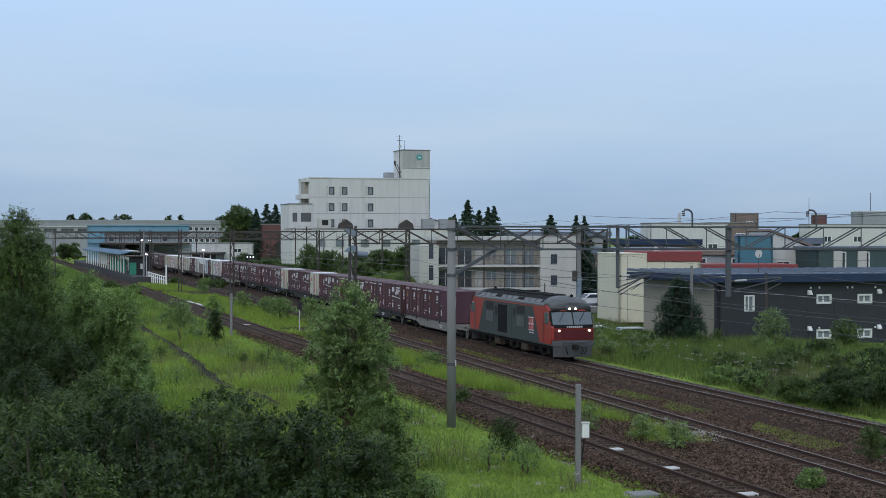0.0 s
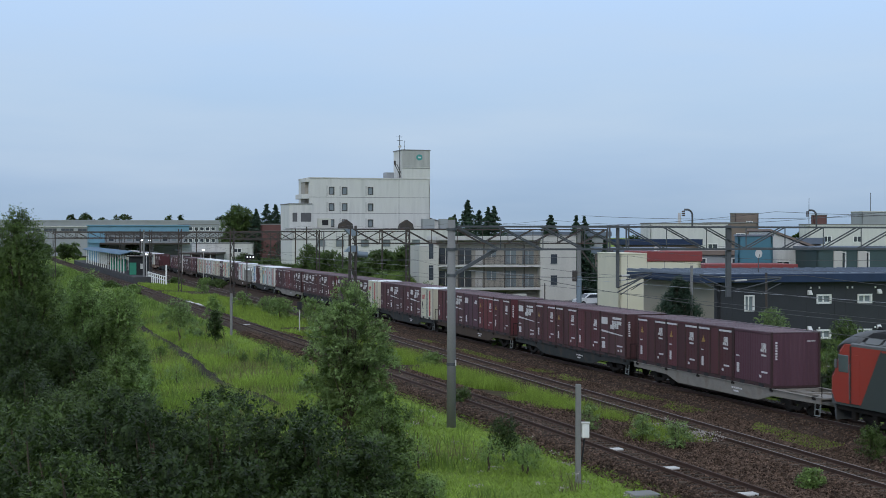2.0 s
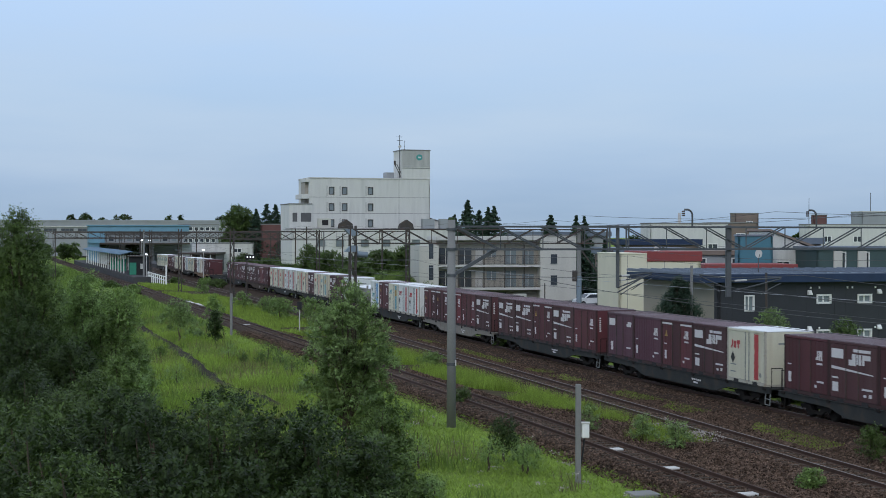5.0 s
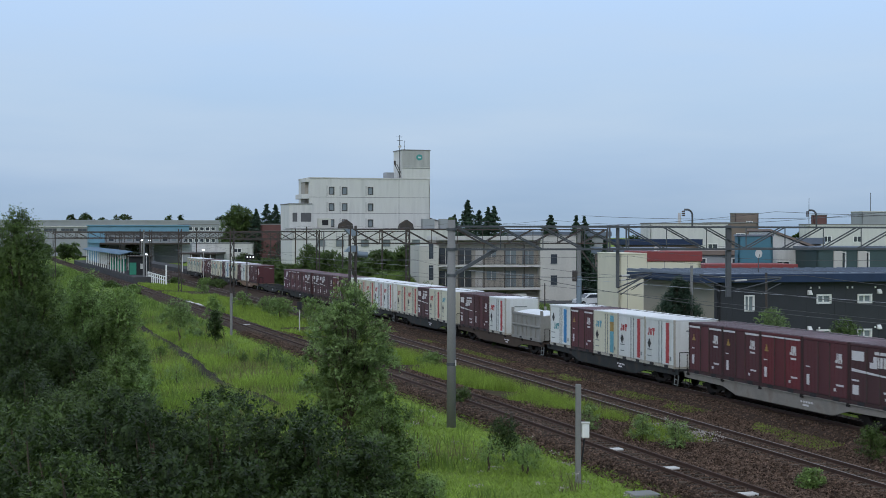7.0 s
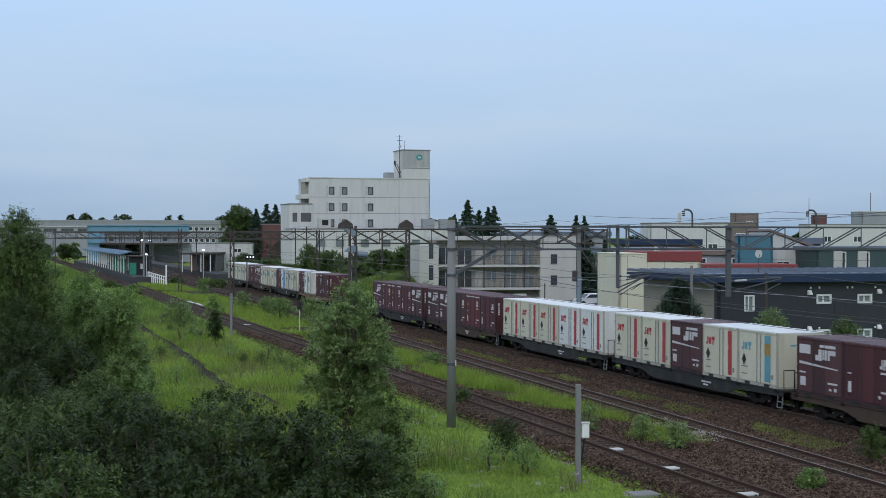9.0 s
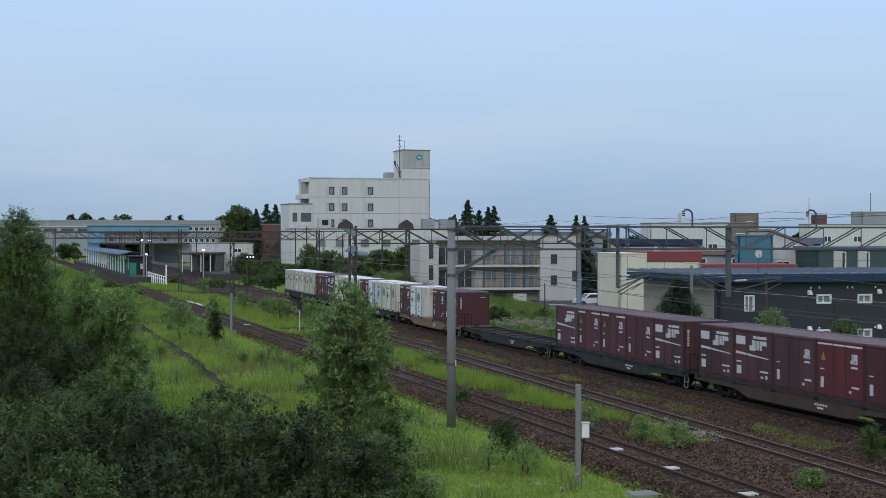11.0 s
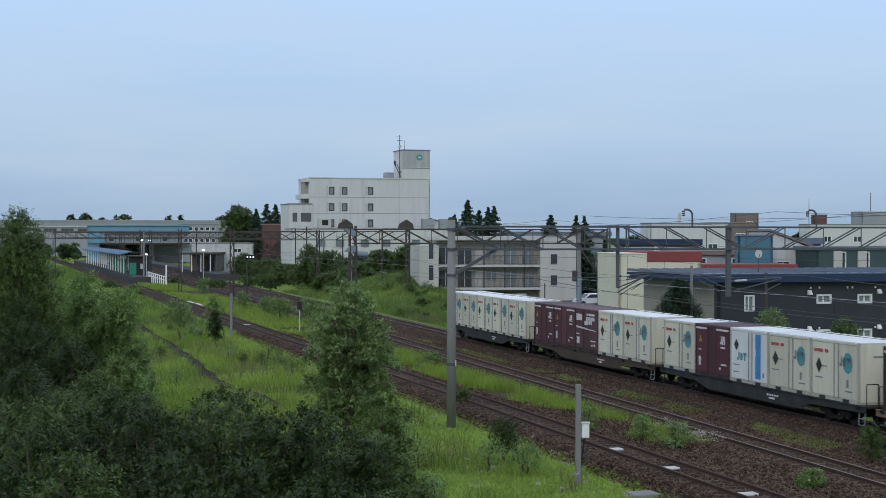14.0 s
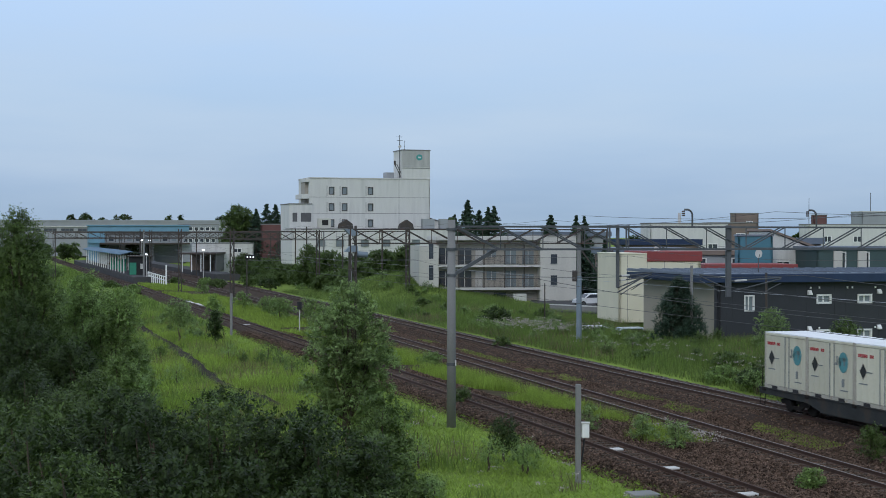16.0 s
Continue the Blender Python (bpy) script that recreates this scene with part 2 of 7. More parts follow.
    "loco_grey": mat("grey_locomotive_paint", (0.052, 0.064, 0.058), 0.65, spec=0.3, vary=0.12, scale=1.0, bump=0.03),
    "loco_red": mat("vermilion_locomotive_paint", (0.33, 0.030, 0.014), 0.45, vary=0.10, scale=1.0, bump=0.03),
    "loco_deep": mat("deep_red_locomotive_paint", (0.10, 0.007, 0.009), 0.4, vary=0.12, scale=1.0, bump=0.03),
    "loco_black": mat("black_locomotive_roof", (0.018, 0.018, 0.019), 0.9, spec=0.1, vary=0.35, scale=1.5, bump=0.1),
    "loco_silver": mat("pale_grey_locomotive_paint", (0.13, 0.135, 0.135), 0.5, 0.1, vary=0.15, scale=1.2, bump=0.03),
    "loco_dome": mat("grimy_grey_cab_roof", (0.105, 0.108, 0.112), 0.55, 0.2, vary=0.35, scale=2.0, fine=12, bump=0.05, stain=(0.05, 0.05, 0.052), stain_amt=0.6),
    "loco_glass": glass("windscreen_glass", (0.10, 0.125, 0.14), 0.1),
    "lamp_on": glow("lit_headlamp", (1.0, 0.88, 0.66), 2.2),
    "lamp_red": mat("red_tail_lamp", (0.35, 0.02, 0.02), 0.3, vary=0.1),
    "signal_on": glow("lit_signal", (0.95, 0.97, 1.0), 1.6),
    "car_white": mat("white_car_paint", (0.70, 0.72, 0.74), 0.3, vary=0.05, bump=0),
    "car_dark": mat("dark_car_paint", (0.04, 0.045, 0.05), 0.3, vary=0.1, bump=0),
    "car_pale": mat("pale_blue_car_paint", (0.50, 0.60, 0.66), 0.3, vary=0.05, bump=0),
    "tyre": mat("tyre_rubber", (0.02, 0.02, 0.02), 0.9, vary=0.2),
}


# ---- mesh helpers ----
class Geo:
    """Vertices and faces gathered into one mesh."""

    def __init__(self):
        self.v, self.f = [], []

    def quad_prism(self, a, b):
        """Joins two rings of equal length with sides and caps."""
        k = len(self.v)
        n = len(a)
        self.v += [tuple(p) for p in a] + [tuple(p) for p in b]
        for i in range(n):
            j = (i + 1) % n
            self.f.append((k + i, k + j, k + n + j, k + n + i))
        self.f.append(tuple(k + i for i in reversed(range(n))))
        self.f.append(tuple(k + n + i for i in range(n)))
        return self

    def box(self, x0, y0, z0, x1, y1, z1, c=0.0):
        if c <= 0:
            return self.quad_prism([(x0, y0, z0), (x1, y0, z0), (x1, y1, z0), (x0, y1, z0)], [(x0, y0, z1), (x1, y0, z1), (x1, y1, z1), (x0, y1, z1)])

        def ring(z, i):
            return [(x0 + c, y0 + i, z), (x1 - c, y0 + i, z), (x1 - i, y0 + c, z), (x1 - i, y1 - c, z), (x1 - c, y1 - i, z), (x0 + c, y1 - i, z), (x0 + i, y1 - c, z), (x0 + i, y0 + c, z)]

        return self.loft([ring(z0, c * 0.6), ring(z0 + c, 0), ring(z1 - c, 0), ring(z1, c * 0.6)])

    def loft(self, rings, cap=True):
        k, n = len(self.v), len(rings[0])
        for r in rings:
            self.v += [tuple(p) for p in r]
        for s in range(len(rings) - 1):
            for i in range(n):
                j = (i + 1) % n
                self.f.append((k + s * n + i, k + s * n + j, k + (s + 1) * n + j, k + (s + 1) * n + i))
        if cap:
            self.f.append(tuple(k + i for i in reversed(range(n))))
            self.f.append(tuple(k + (len(rings) - 1) * n + i for i in range(n)))
        return self

    def tube(self, p, q, r0, r1=None, n=8):
        p, q = Vector(p), Vector(q)
        r1 = r0 if r1 is None else r1
        d = (q - p).normalized()
        s = d.orthogonal().normalized()
        t = d.cross(s)
        ring = [(math.cos(2 * math.pi * (i + 0.5) / n), math.sin(2 * math.pi * (i + 0.5) / n)) for i in range(n)]
        return self.quad_prism([p + (s * a + t * b) * r0 for a, b in ring], [q + (s * a + t * b) * r1 for a, b in ring])

    def bar(self, p, q, w, h=None):
        """A square bar from p to q, its sides upright."""
        p, q = Vector(p), Vector(q)
        h = w if h is None else h
        d = (q - p).normalized()
        s = d.cross(Vector((0, 0, 1)))
        s = Vector((1, 0, 0)) if s.length < 1e-4 else s.normalized()
        t = s.cross(d)
        c = [s * w / 2 * a + t * h / 2 * b for a, b in ((-1, -1), (1, -1), (1, 1), (-1, 1))]
        return self.quad_prism([p + o for o in c], [q + o for o in c])

    def path(self, pts, r, n=6):
        for a, b in zip(pts[:-1], pts[1:]):
            self.tube(a, b, r, n=n)
        return self

    def ribs_y(self, poly, y0, y1):
        """A polygon in the x-z plane, made thick along y."""
        return self.quad_prism([(x, y0, z) for x, z in poly], [(x, y1, z) for x, z in poly])

    def mesh(self, name, material, smooth=False):
        me = bpy.data.meshes.new(name)
        me.from_pydata(self.v, [], self.f)
        bm = bmesh.new()
        bm.from_mesh(me)
        bmesh.ops.recalc_face_normals(bm, faces=bm.faces)
        bm.to_mesh(me)
        bm.free()
        me.materials.append(material)
        if smooth:
            me.polygons.foreach_set("use_smooth", [True] * len(me.polygons))
        return me


def part(name, geo, material, parent=None, label="", smooth=False):
    ob = new(name, geo.mesh(name, material, smooth) if isinstance(geo, Geo) else geo)
    if parent is not None:
        ob.parent = parent
    if label:
        ob["label"] = label
    return ob


def thing(name, label, category, group="", kind="", m=None):
    ob = new(name)
    ob.empty_display_size = 0.3
    tagged(ob, label, category, group, kind)
    if m is not None:
        ob.matrix_world = m
    return ob


def np_mesh(name, verts, faces, material, smooth=False):
    """A mesh from arrays: verts (n, 3), faces (m, k)."""
    me = bpy.data.meshes.new(name)
    n, (m, k) = len(verts), faces.shape
    me.vertices.add(n)
    me.vertices.foreach_set("co", np.ascontiguousarray(verts, dtype=np.float32).ravel())
    me.loops.add(m * k)
    me.loops.foreach_set("vertex_index", np.ascontiguousarray(faces, dtype=np.int32).ravel())
    me.polygons.add(m)
    me.polygons.foreach_set("loop_start", np.arange(0, m * k, k, dtype=np.int32))
    me.update(calc_edges=True)
    me.validate()
    me.materials.append(material)
    if smooth:
        me.polygons.foreach_set("use_smooth", [True] * m)
    return me


# ---- the lines of the railway ----
S_GRID = np.linspace(-520.0, 700.0, 2441)
S_C = np.clip(S_GRID, -235.0, 90.0)
S_HEAD = -1.307 + 0.229e-3 * S_C + 4.0563e-6 * S_C ** 2 + 11.4295e-9 * S_C ** 3
S_STEP = S_GRID[1] - S_GRID[0]
S_X = np.concatenate([[0], np.cumsum((np.cos(S_HEAD[1:]) + np.cos(S_HEAD[:-1])) / 2 * S_STEP)])
S_Y = np.concatenate([[0], np.cumsum((np.sin(S_HEAD[1:]) + np.sin(S_HEAD[:-1])) / 2 * S_STEP)])
S_X += 3.286 - np.interp(0, S_GRID, S_X)
S_Y += 113.912 - np.interp(0, S_GRID, S_Y)


def on_main(s):
    """Place and heading on the train's line at s metres."""
    return float(np.interp(s, S_GRID, S_X)), float(np.interp(s, S_GRID, S_Y)), float(np.interp(s, S_GRID, S_HEAD))


def main_x(y):
    return float(np.interp(-y, -S_Y, S_X))


def loop_x(y):
    """The near line, all but straight."""
    if y < 80:
        return 8.5 - 0.289 * (y - 51.0)
    return 0.119 - 0.3015 * (y - 80.0) if y < 130 else -14.956 - 0.2935 * (y - 130.0)


def mid_x(y):
    """The middle line, drawing near the train's line on the way to the station."""
    return 14.25 - 0.2605 * (y - 50.0) if y < 164 else -15.45 - 0.278 * (y - 164)


MAIN = [on_main(s)[:2] for s in np.arange(-500, 160, 5.0)]
MID = [(mid_x(y), y) for y in np.arange(560, -60, -5.0)]
LOOP = [(loop_x(y), y) for y in np.arange(560, -60, -5.0)]
ACROSS = Vector((0.966, 0.259, 0.0))
ALONG = Vector((0.259, -0.966, 0.0))


def rail_dist(x, y):
    return min(abs(x - main_x(y)), abs(x - mid_x(y)), abs(x - loop_x(y))) * 0.965


def ground_z(x, y):
    z = -0.42
    dm = (x - main_x(y)) * 0.965
    if dm > 3.0:
        z += 2.9 * math.exp(-((x + 5) / 9.5) ** 2 - ((y - 203) / (23 if y < 203 else 45)) ** 2) * min(1.0, (dm - 3) / 8)
        if y < 130:
            z += 0.45 * min(1.0, (dm - 3) / 6) * (1 - math.exp(-((y - 130) / 12) ** 2))
    d = rail_dist(x, y)
    if d > 3.2:
        z += 0.22 * noise.noise((x * 0.11, y * 0.08, 0.3)) * min(1.0, (d - 3.2) / 3)
    dl = (loop_x(y) - x) * 0.965
    if dl > 6:
        z -= 0.12 * min(1.0, (dl - 6) / 10) * (1.0 if y < 150 else 0.3)
    return z


# ---- ground ----
def build_ground():
    xs = np.concatenate([[-3500, -1500, -700, -350, -200], np.arange(-140, 141, 2.0), [200, 350, 700, 1500, 3500]])
    ys = np.concatenate([[-1500, -500, -150, -50, -20], np.arange(0, 330, 2.0), np.arange(330, 560, 10.0), [600, 750, 1000, 1600, 2600, 4500]])
    v = np.array([(x, y, ground_z(x, min(max(y, 0), 500)) if abs(x) < 200 else -0.45) for y in ys for x in xs])
    nx = len(xs)
    f = np.array([(j * nx + i, j * nx + i + 1, (j + 1) * nx + i + 1, (j + 1) * nx + i) for j in range(len(ys) - 1) for i in range(nx - 1)])
    ob = new("ground", np_mesh("ground", v, f, M["grass"], True))
    tagged(ob, "rough green meadow on both sides of the railway", "ground", kind="structure")


build_ground()


# ---- tracks ----
def offset_line(pts, off):
    out = []
    for i, (x, y) in enumerate(pts):
        a, b = pts[max(0, i - 1)], pts[min(len(pts) - 1, i + 1)]
        d = Vector((b[0] - a[0], b[1] - a[1], 0)).normalized()
        out.append((x + d.y * off, y - d.x * off))
    return out


def strip(pts, profile):
    """Sweeps a profile of (offset to the right, z) along a line; open at the bottom."""
    g = Geo()
    lines = [offset_line(pts, o) for o, _ in profile]
    n = len(profile)
    for i in range(len(pts)):
        g.v += [(*lines[k][i], profile[k][1]) for k in range(n)]
    for i in range(len(pts) - 1):
        for k in range(n - 1):
            g.f.append((i * n + k, i * n + k + 1, (i + 1) * n + k + 1, (i + 1) * n + k))
    return g


def rail_geo(pts, off):
    return strip(pts, [(off - 0.065, -0.165), (off - 0.065, -0.14), (off - 0.012, -0.125), (off - 0.012, -0.05), (off - 0.034, -0.04), (off - 0.034, -0.004), (off + 0.034, -0.004), (off + 0.034, -0.04), (off + 0.012, -0.05), (off + 0.012, -0.125), (off + 0.065, -0.14), (off + 0.065, -0.165)])


def build_track(kind, pts, grey_shoulder):
    tr = thing("railway_track", {"main": "main railway track with worn rails on stone ballast", "middle": "middle railway track with rusty rails on brown ballast", "siding": "near railway track with rusty rails among weeds"}[kind], "railway track", "railway tracks", "structure")
    wide = 1.75 if kind == "siding" else 2.6
    part("ballast_bed", strip(pts, [(-wide, -0.50), (-min(1.75, wide - 0.35), -0.20), (-1.2, -0.175), (1.2, -0.175), (min(1.75, wide - 0.35), -0.20), (wide, -0.50)]), M["ballast"], tr, smooth=True)
    for off in (-0.56, 0.56):
        part("rail", rail_geo(pts, off), M["rail_rust"], tr)
        part("rail_head", strip(pts, [(off - 0.034, -0.003), (off - 0.03, 0.0), (off + 0.03, 0.0), (off + 0.034, -0.003)]), M["rail_top"] if kind != "siding" else M["rail_rust"], tr)
    return tr


RAISE = 0.055
TRACKS = [build_track("main", MAIN, True), build_track("middle", MID, False), build_track("siding", LOOP, False)]


# ---- the train ----
TRACKS[0].location.z = RAISE
CL, CW, CH = 3.715, 2.45, 2.5
PITCH = 3.735
WAGON, LOCO = 20.4, 19.6
DECK = 1.04
TAIL_0, SPEED, GAIN = -6.2045, 25.828, 0.0035


def tail(t):
    """Where the hindmost coupling stands on the main line at t seconds."""
    return TAIL_0 + SPEED * (t - 14.0) + GAIN * (t - 14.0) ** 2 - 0.85


MOVERS = []


STYLE = {
    # kind: (body, roof, label)
    "bar": ("maroon", "roof_c", "maroon steel freight container with white dashes under its roof"),
    "red": ("red_c", "roof_c", "bright maroon steel freight container with a white top band"),
    "jr": ("maroon", "roof_c", "weathered maroon steel freight container with double doors"),
    "brown": ("brown_c", "roof_c", "faded brown steel freight container with double doors"),
    "jrf": ("brown_c", "roof_c", "brown steel freight container with white block and slanting stripe"),
    "pjrf": ("purple_c", "roof_c", "faded purple ribbed container with white slanting stripe"),
    "jrfs": ("purple_c", "roof_c", "faded purple steel freight container with a white panel"),
    "purple": ("purple_c", "roof_c", "purple ribbed steel freight container with white emblem"),
    "jotred": ("white_c", "white_roof_c", "white refrigerated container with a red upright stripe"),
    "jotcream": ("cream_c", "white_roof_c", "dirty cream refrigerated container with a red upright stripe"),
    "jotpale": ("cream_c", "white_roof_c", "cream refrigerated container with a pale blue upright stripe"),
    "jotblue": ("white_c", "white_roof_c", "white refrigerated container with a bright blue upright stripe"),
    "ur": ("cream_c", "white_roof_c", "cream leasing container with a teal round emblem and black diamond"),
    "urw": ("white_c", "white_roof_c", "white leasing container with a teal round emblem, rust-stained end"),
}


def box_container(kind):
    body, roof, label = STYLE[kind]
    col = M[body]
    white = body in ("white_c", "cream_c")
    ob = thing("freight_container", label, "freight container", "containers on the train")
    edge = M["edge_w"] if white else M["edge_m"]
    hx, hy = CL / 2, CW / 2
    part("body", Geo().box(-hx + 0.04, -hy + 0.05, 0.14, hx - 0.04, hy - 0.05, CH - 0.06), col, ob)
    ridge = [(-hx + 0.01, CH - 0.06), (-hx + 0.01, CH - 0.02), (-hx + 0.03, CH - 0.012)]
    for i in range(7):
        x = -hx + 0.35 + i * (CL - 0.7) / 6
        ridge += [(x - 0.06, CH - 0.012), (x - 0.035, CH + 0.008), (x + 0.035, CH + 0.008), (x + 0.06, CH - 0.012)]
    ridge += [(hx - 0.03, CH - 0.012), (hx - 0.01, CH - 0.02), (hx - 0.01, CH - 0.06)]
    g = Geo().ribs_y(ridge, -hy + 0.01, hy - 0.01)
    part("roof", g, M[roof], ob, "weather-faded roof panel")
    for sx in (-1, 1):
        for sy in (-1, 1):
            part("corner_post", Geo().box(sx * hx - (0.10 if sx > 0 else 0), sy * hy - (0.10 if sy > 0 else 0), 0.0, sx * hx + (0.10 if sx < 0 else 0), sy * hy + (0.10 if sy < 0 else 0), CH - 0.02, 0.012), edge, ob)
    for sy in (-1, 1):
        # bottom rail with two fork pockets
        y0, y1 = (sy * hy, sy * (hy - 0.14)) if sy < 0 else (sy * (hy - 0.14), sy * hy)
        g = Geo()
        xs = [-hx + 0.1, -1.12, -0.72, 0.72, 1.12, hx - 0.1]
        for a, b in zip(xs[::2], xs[1::2]):
            g.box(a, y0, 0.02, b, y1, 0.16)
        g.box(-hx + 0.1, y0 + 0.01 * (sy < 0), 0.13, hx - 0.1, y1 - 0.01 * (sy > 0), 0.17)
        part("bottom_rail", g, edge, ob)
        for x in ((-0.92, 0.92) if sy < 0 else ()):
            part("fork_pocket", Geo().box(x - 0.24, sy * (hy - 0.05) - 0.06, 0.0, x + 0.24, sy * (hy - 0.05) + 0.06, 0.15), M["dark"], ob, "dark fork pocket")
        part("top_rail", Geo().box(-hx + 0.1, sy * (hy - 0.04) - 0.04, CH - 0.14, hx - 0.1, sy * (hy - 0.04) + 0.04, CH - 0.05, 0.01), col, ob)
        if kind in ("purple", "pjrf"):
            line = []
            n = 15
            w = (CL - 0.24) / n
            for i in range(n):
                x = -hx + 0.12 + i * w
                line += [(x, sy * (hy - 0.045)), (x + w * 0.30, sy * (hy - 0.008)), (x + w * 0.62, sy * (hy - 0.008)), (x + w * 0.92, sy * (hy - 0.045))]
            line += [(hx - 0.12, sy * (hy - 0.06)), (-hx + 0.12, sy * (hy - 0.06))]
            g = Geo().quad_prism([(p, q, 0.18) for p, q in line], [(p, q, CH - 0.15) for p, q in line])
            part("ribbed_side", g, col, ob)
        else:
            cuts = (-hx + 0.12, -0.52, 0.42, hx - 0.12) if not white else (-hx + 0.12, 0.0, 0.34, hx - 0.12)
            for a, b in zip(cuts[:-1], cuts[1:]):
                back, face, rib = sy * (hy - 0.055), sy * (hy - 0.012), sy * (hy - 0.001)
                line = [(a + 0.012, back), (a + 0.012, face)]
                for k in (range(1, 4) if b - a > 1.0 else ()):
                    x = a + (b - a) * k / 4
                    line += [(x - 0.035, face), (x - 0.025, rib), (x + 0.025, rib), (x + 0.035, face)]
                line += [(b - 0.012, face), (b - 0.012, back)]
                g = Geo().quad_prism([(p, q, 0.19) for p, q in line], [(p, q, CH - 0.16) for p, q in line])
                part("door", g, col, ob)
            # near-black strips make the seams between doors look deeper
            for x in (cuts[1:-1] if sy < 0 else ()):
                part("door_seal", Geo().box(x - 0.03, -hy + 0.008, 0.19, x + 0.012, -hy + 0.05, CH - 0.16), M["dark"], ob)
            for x in (() if sy > 0 else (-0.52, 0.42) if not white else (0.0, 0.34)):
                part("lock_rod", Geo().tube((x, sy * (hy + 0.002), 0.12), (x, sy * (hy + 0.002), CH - 0.16), 0.022, n=6), M["mark_grey"] if white else M["steel_dark"], ob)
    for sx in (-1, 1):
        xa, xb = sorted((sx * (hx - 0.045), sx * (hx - 0.005)))
        g = Geo().box(xa, -hy + 0.1, 0.1, xb, hy - 0.1, CH - 0.1, 0.01)
        if kind in ("purple", "jrf", "pjrf"):
            line = [(sx * (hx - 0.05), -hy + 0.1)]
            for k in range(9):
                y = -hy + 0.3 + k * (CW - 0.6) / 8
                line += [(sx * (hx - 0.012), y - 0.08), (sx * (hx + 0.010), y - 0.05), (sx * (hx + 0.010), y + 0.05), (sx * (hx - 0.012), y + 0.08)]
            line.append((sx * (hx - 0.05), hy - 0.1))
            g = Geo().quad_prism([(p, q, 0.1) for p, q in line], [(p, q, CH - 0.1) for p, q in line])
        part("end_wall", g, M["rusty_end"] if kind == "urw" and sx > 0 else col, ob, "white end wall with running rust stains" if kind == "urw" and sx > 0 else "")
        part("end_sill", Geo().box(sx * hx - 0.05, -hy + 0.1, 0.0, sx * hx + 0.05 - 0.06 * (sx > 0), hy - 0.1, 0.11), edge, ob)
    # markings on both long sides
    for sy in (-1, 1):
        y = sy * (hy + 0.0045)

        def mark(name, rects, material, dx=0.0):
            g = Geo()
            for x0, z0, x1, z1 in rects:
                if sy > 0:
                    x0, x1 = -x1, -x0
                g.box(x0, y - 0.004, z0, x1, y + 0.004, z1)
            made_part = part(name, g, material, ob)
            if "lettering" in name:
                made_part["kind"] = "stuff"

        emblem = [(0.0, 0.02, 0.19, 0.14), (0.10, 0.14, 0.19, 0.40), (0.24, 0.0, 0.33, 0.40), (0.33, 0.16, 0.50, 0.40), (0.41, 0.0, 0.52, 0.16)]
        small = [(-1.45, 0.48, -1.22, 0.92), (0.75, 0.40, 0.92, 0.52), (0.95, 0.62, 1.5, 0.70), (-1.5, 1.22, -1.2, 1.27)]
        if kind in ("bar", "red"):
            if kind == "bar":
                mark("top_dash", [(-hx + 0.10, CH - 0.26, -0.55, CH - 0.17)], M["mark_white"])
                mark("top_dash", [(0.42, CH - 0.26, hx - 0.12, CH - 0.17)], M["mark_white"])
            else:
                mark("top_band", [(-hx + 0.14, CH - 0.24, hx - 0.14, CH - 0.17)], M["mark_white"])
            mark("emblem", [(a + 0.86, b + 1.60, c + 0.86, d + 1.60) for a, b, c, d in emblem] + [(0.92, 1.42, 1.38, 1.50)], M["mark_white"])
            mark("warning_triangle", [(-1.42, 1.62, -1.08, 1.70), (-1.36, 1.70, -1.16, 1.80), (-1.30, 1.80, -1.22, 1.92)], M["mark_yellow"])
            mark("small_lettering", small, M["mark_white"])
        elif kind in ("jr", "brown", "purple"):
            mark("emblem", [(a + 0.86, b + 1.55, c + 0.86, d + 1.55) for a, b, c, d in emblem] + [(0.92, 1.37, 1.38, 1.45)], M["mark_white"])
            mark("small_lettering", small, M["mark_white"])
        elif kind in ("jrf", "pjrf"):
            if kind == "jrf":
                mark("white_panel", [(-1.62, 1.78, -0.72, 2.16)], M["mark_white"])
            mark("emblem", [(-0.30, 1.55, -0.05, 1.78), (-0.05, 1.55, 0.22, 2.02), (0.28, 1.60, 0.62, 2.02), (0.70, 1.60, 0.86, 2.02), (0.86, 1.82, 1.30, 2.02), (0.05, 2.10, 1.30, 2.22)], M["mark_white"])
            g = Geo()
            g.quad_prism([(-1.62, y - 0.004, 1.34), (1.50, y - 0.004, 1.24), (1.50, y - 0.004, 1.28), (-1.62, y - 0.004, 1.46)], [(-1.62, y + 0.004, 1.34), (1.50, y + 0.004, 1.24), (1.50, y + 0.004, 1.28), (-1.62, y + 0.004, 1.46)])
            part("slanting_stripe", g, M["mark_white"], ob)
            mark("small_lettering", [(-1.55, 0.42, -1.1, 0.80), (-1.6, 0.95, -1.1, 1.02), (0.7, 0.62, 1.45, 0.70), (0.8, 0.36, 1.0, 0.46), (1.2, 0.36, 1.4, 0.50)], M["mark_white"])
        elif kind == "jrfs":
            mark("white_panel", [(-1.55, 1.78, -0.70, 2.16)], M["mark_white"])
            mark("emblem", [(0.95, 1.80, 1.55, 1.95), (1.10, 1.95, 1.60, 2.06)], M["mark_white"])
            mark("small_lettering", [(-1.3, 0.42, -1.0, 0.90), (0.9, 0.62, 1.5, 0.70)], M["mark_white"])
        elif kind.startswith("jot"):
            stripe = {"jotred": "mark_red", "jotcream": "mark_red", "jotpale": "mark_cyan", "jotblue": "mark_blue"}[kind]
            lo = -1.45 if kind != "jotblue" else -1.1
            zt = 1.55 if kind != "jotblue" else 1.02
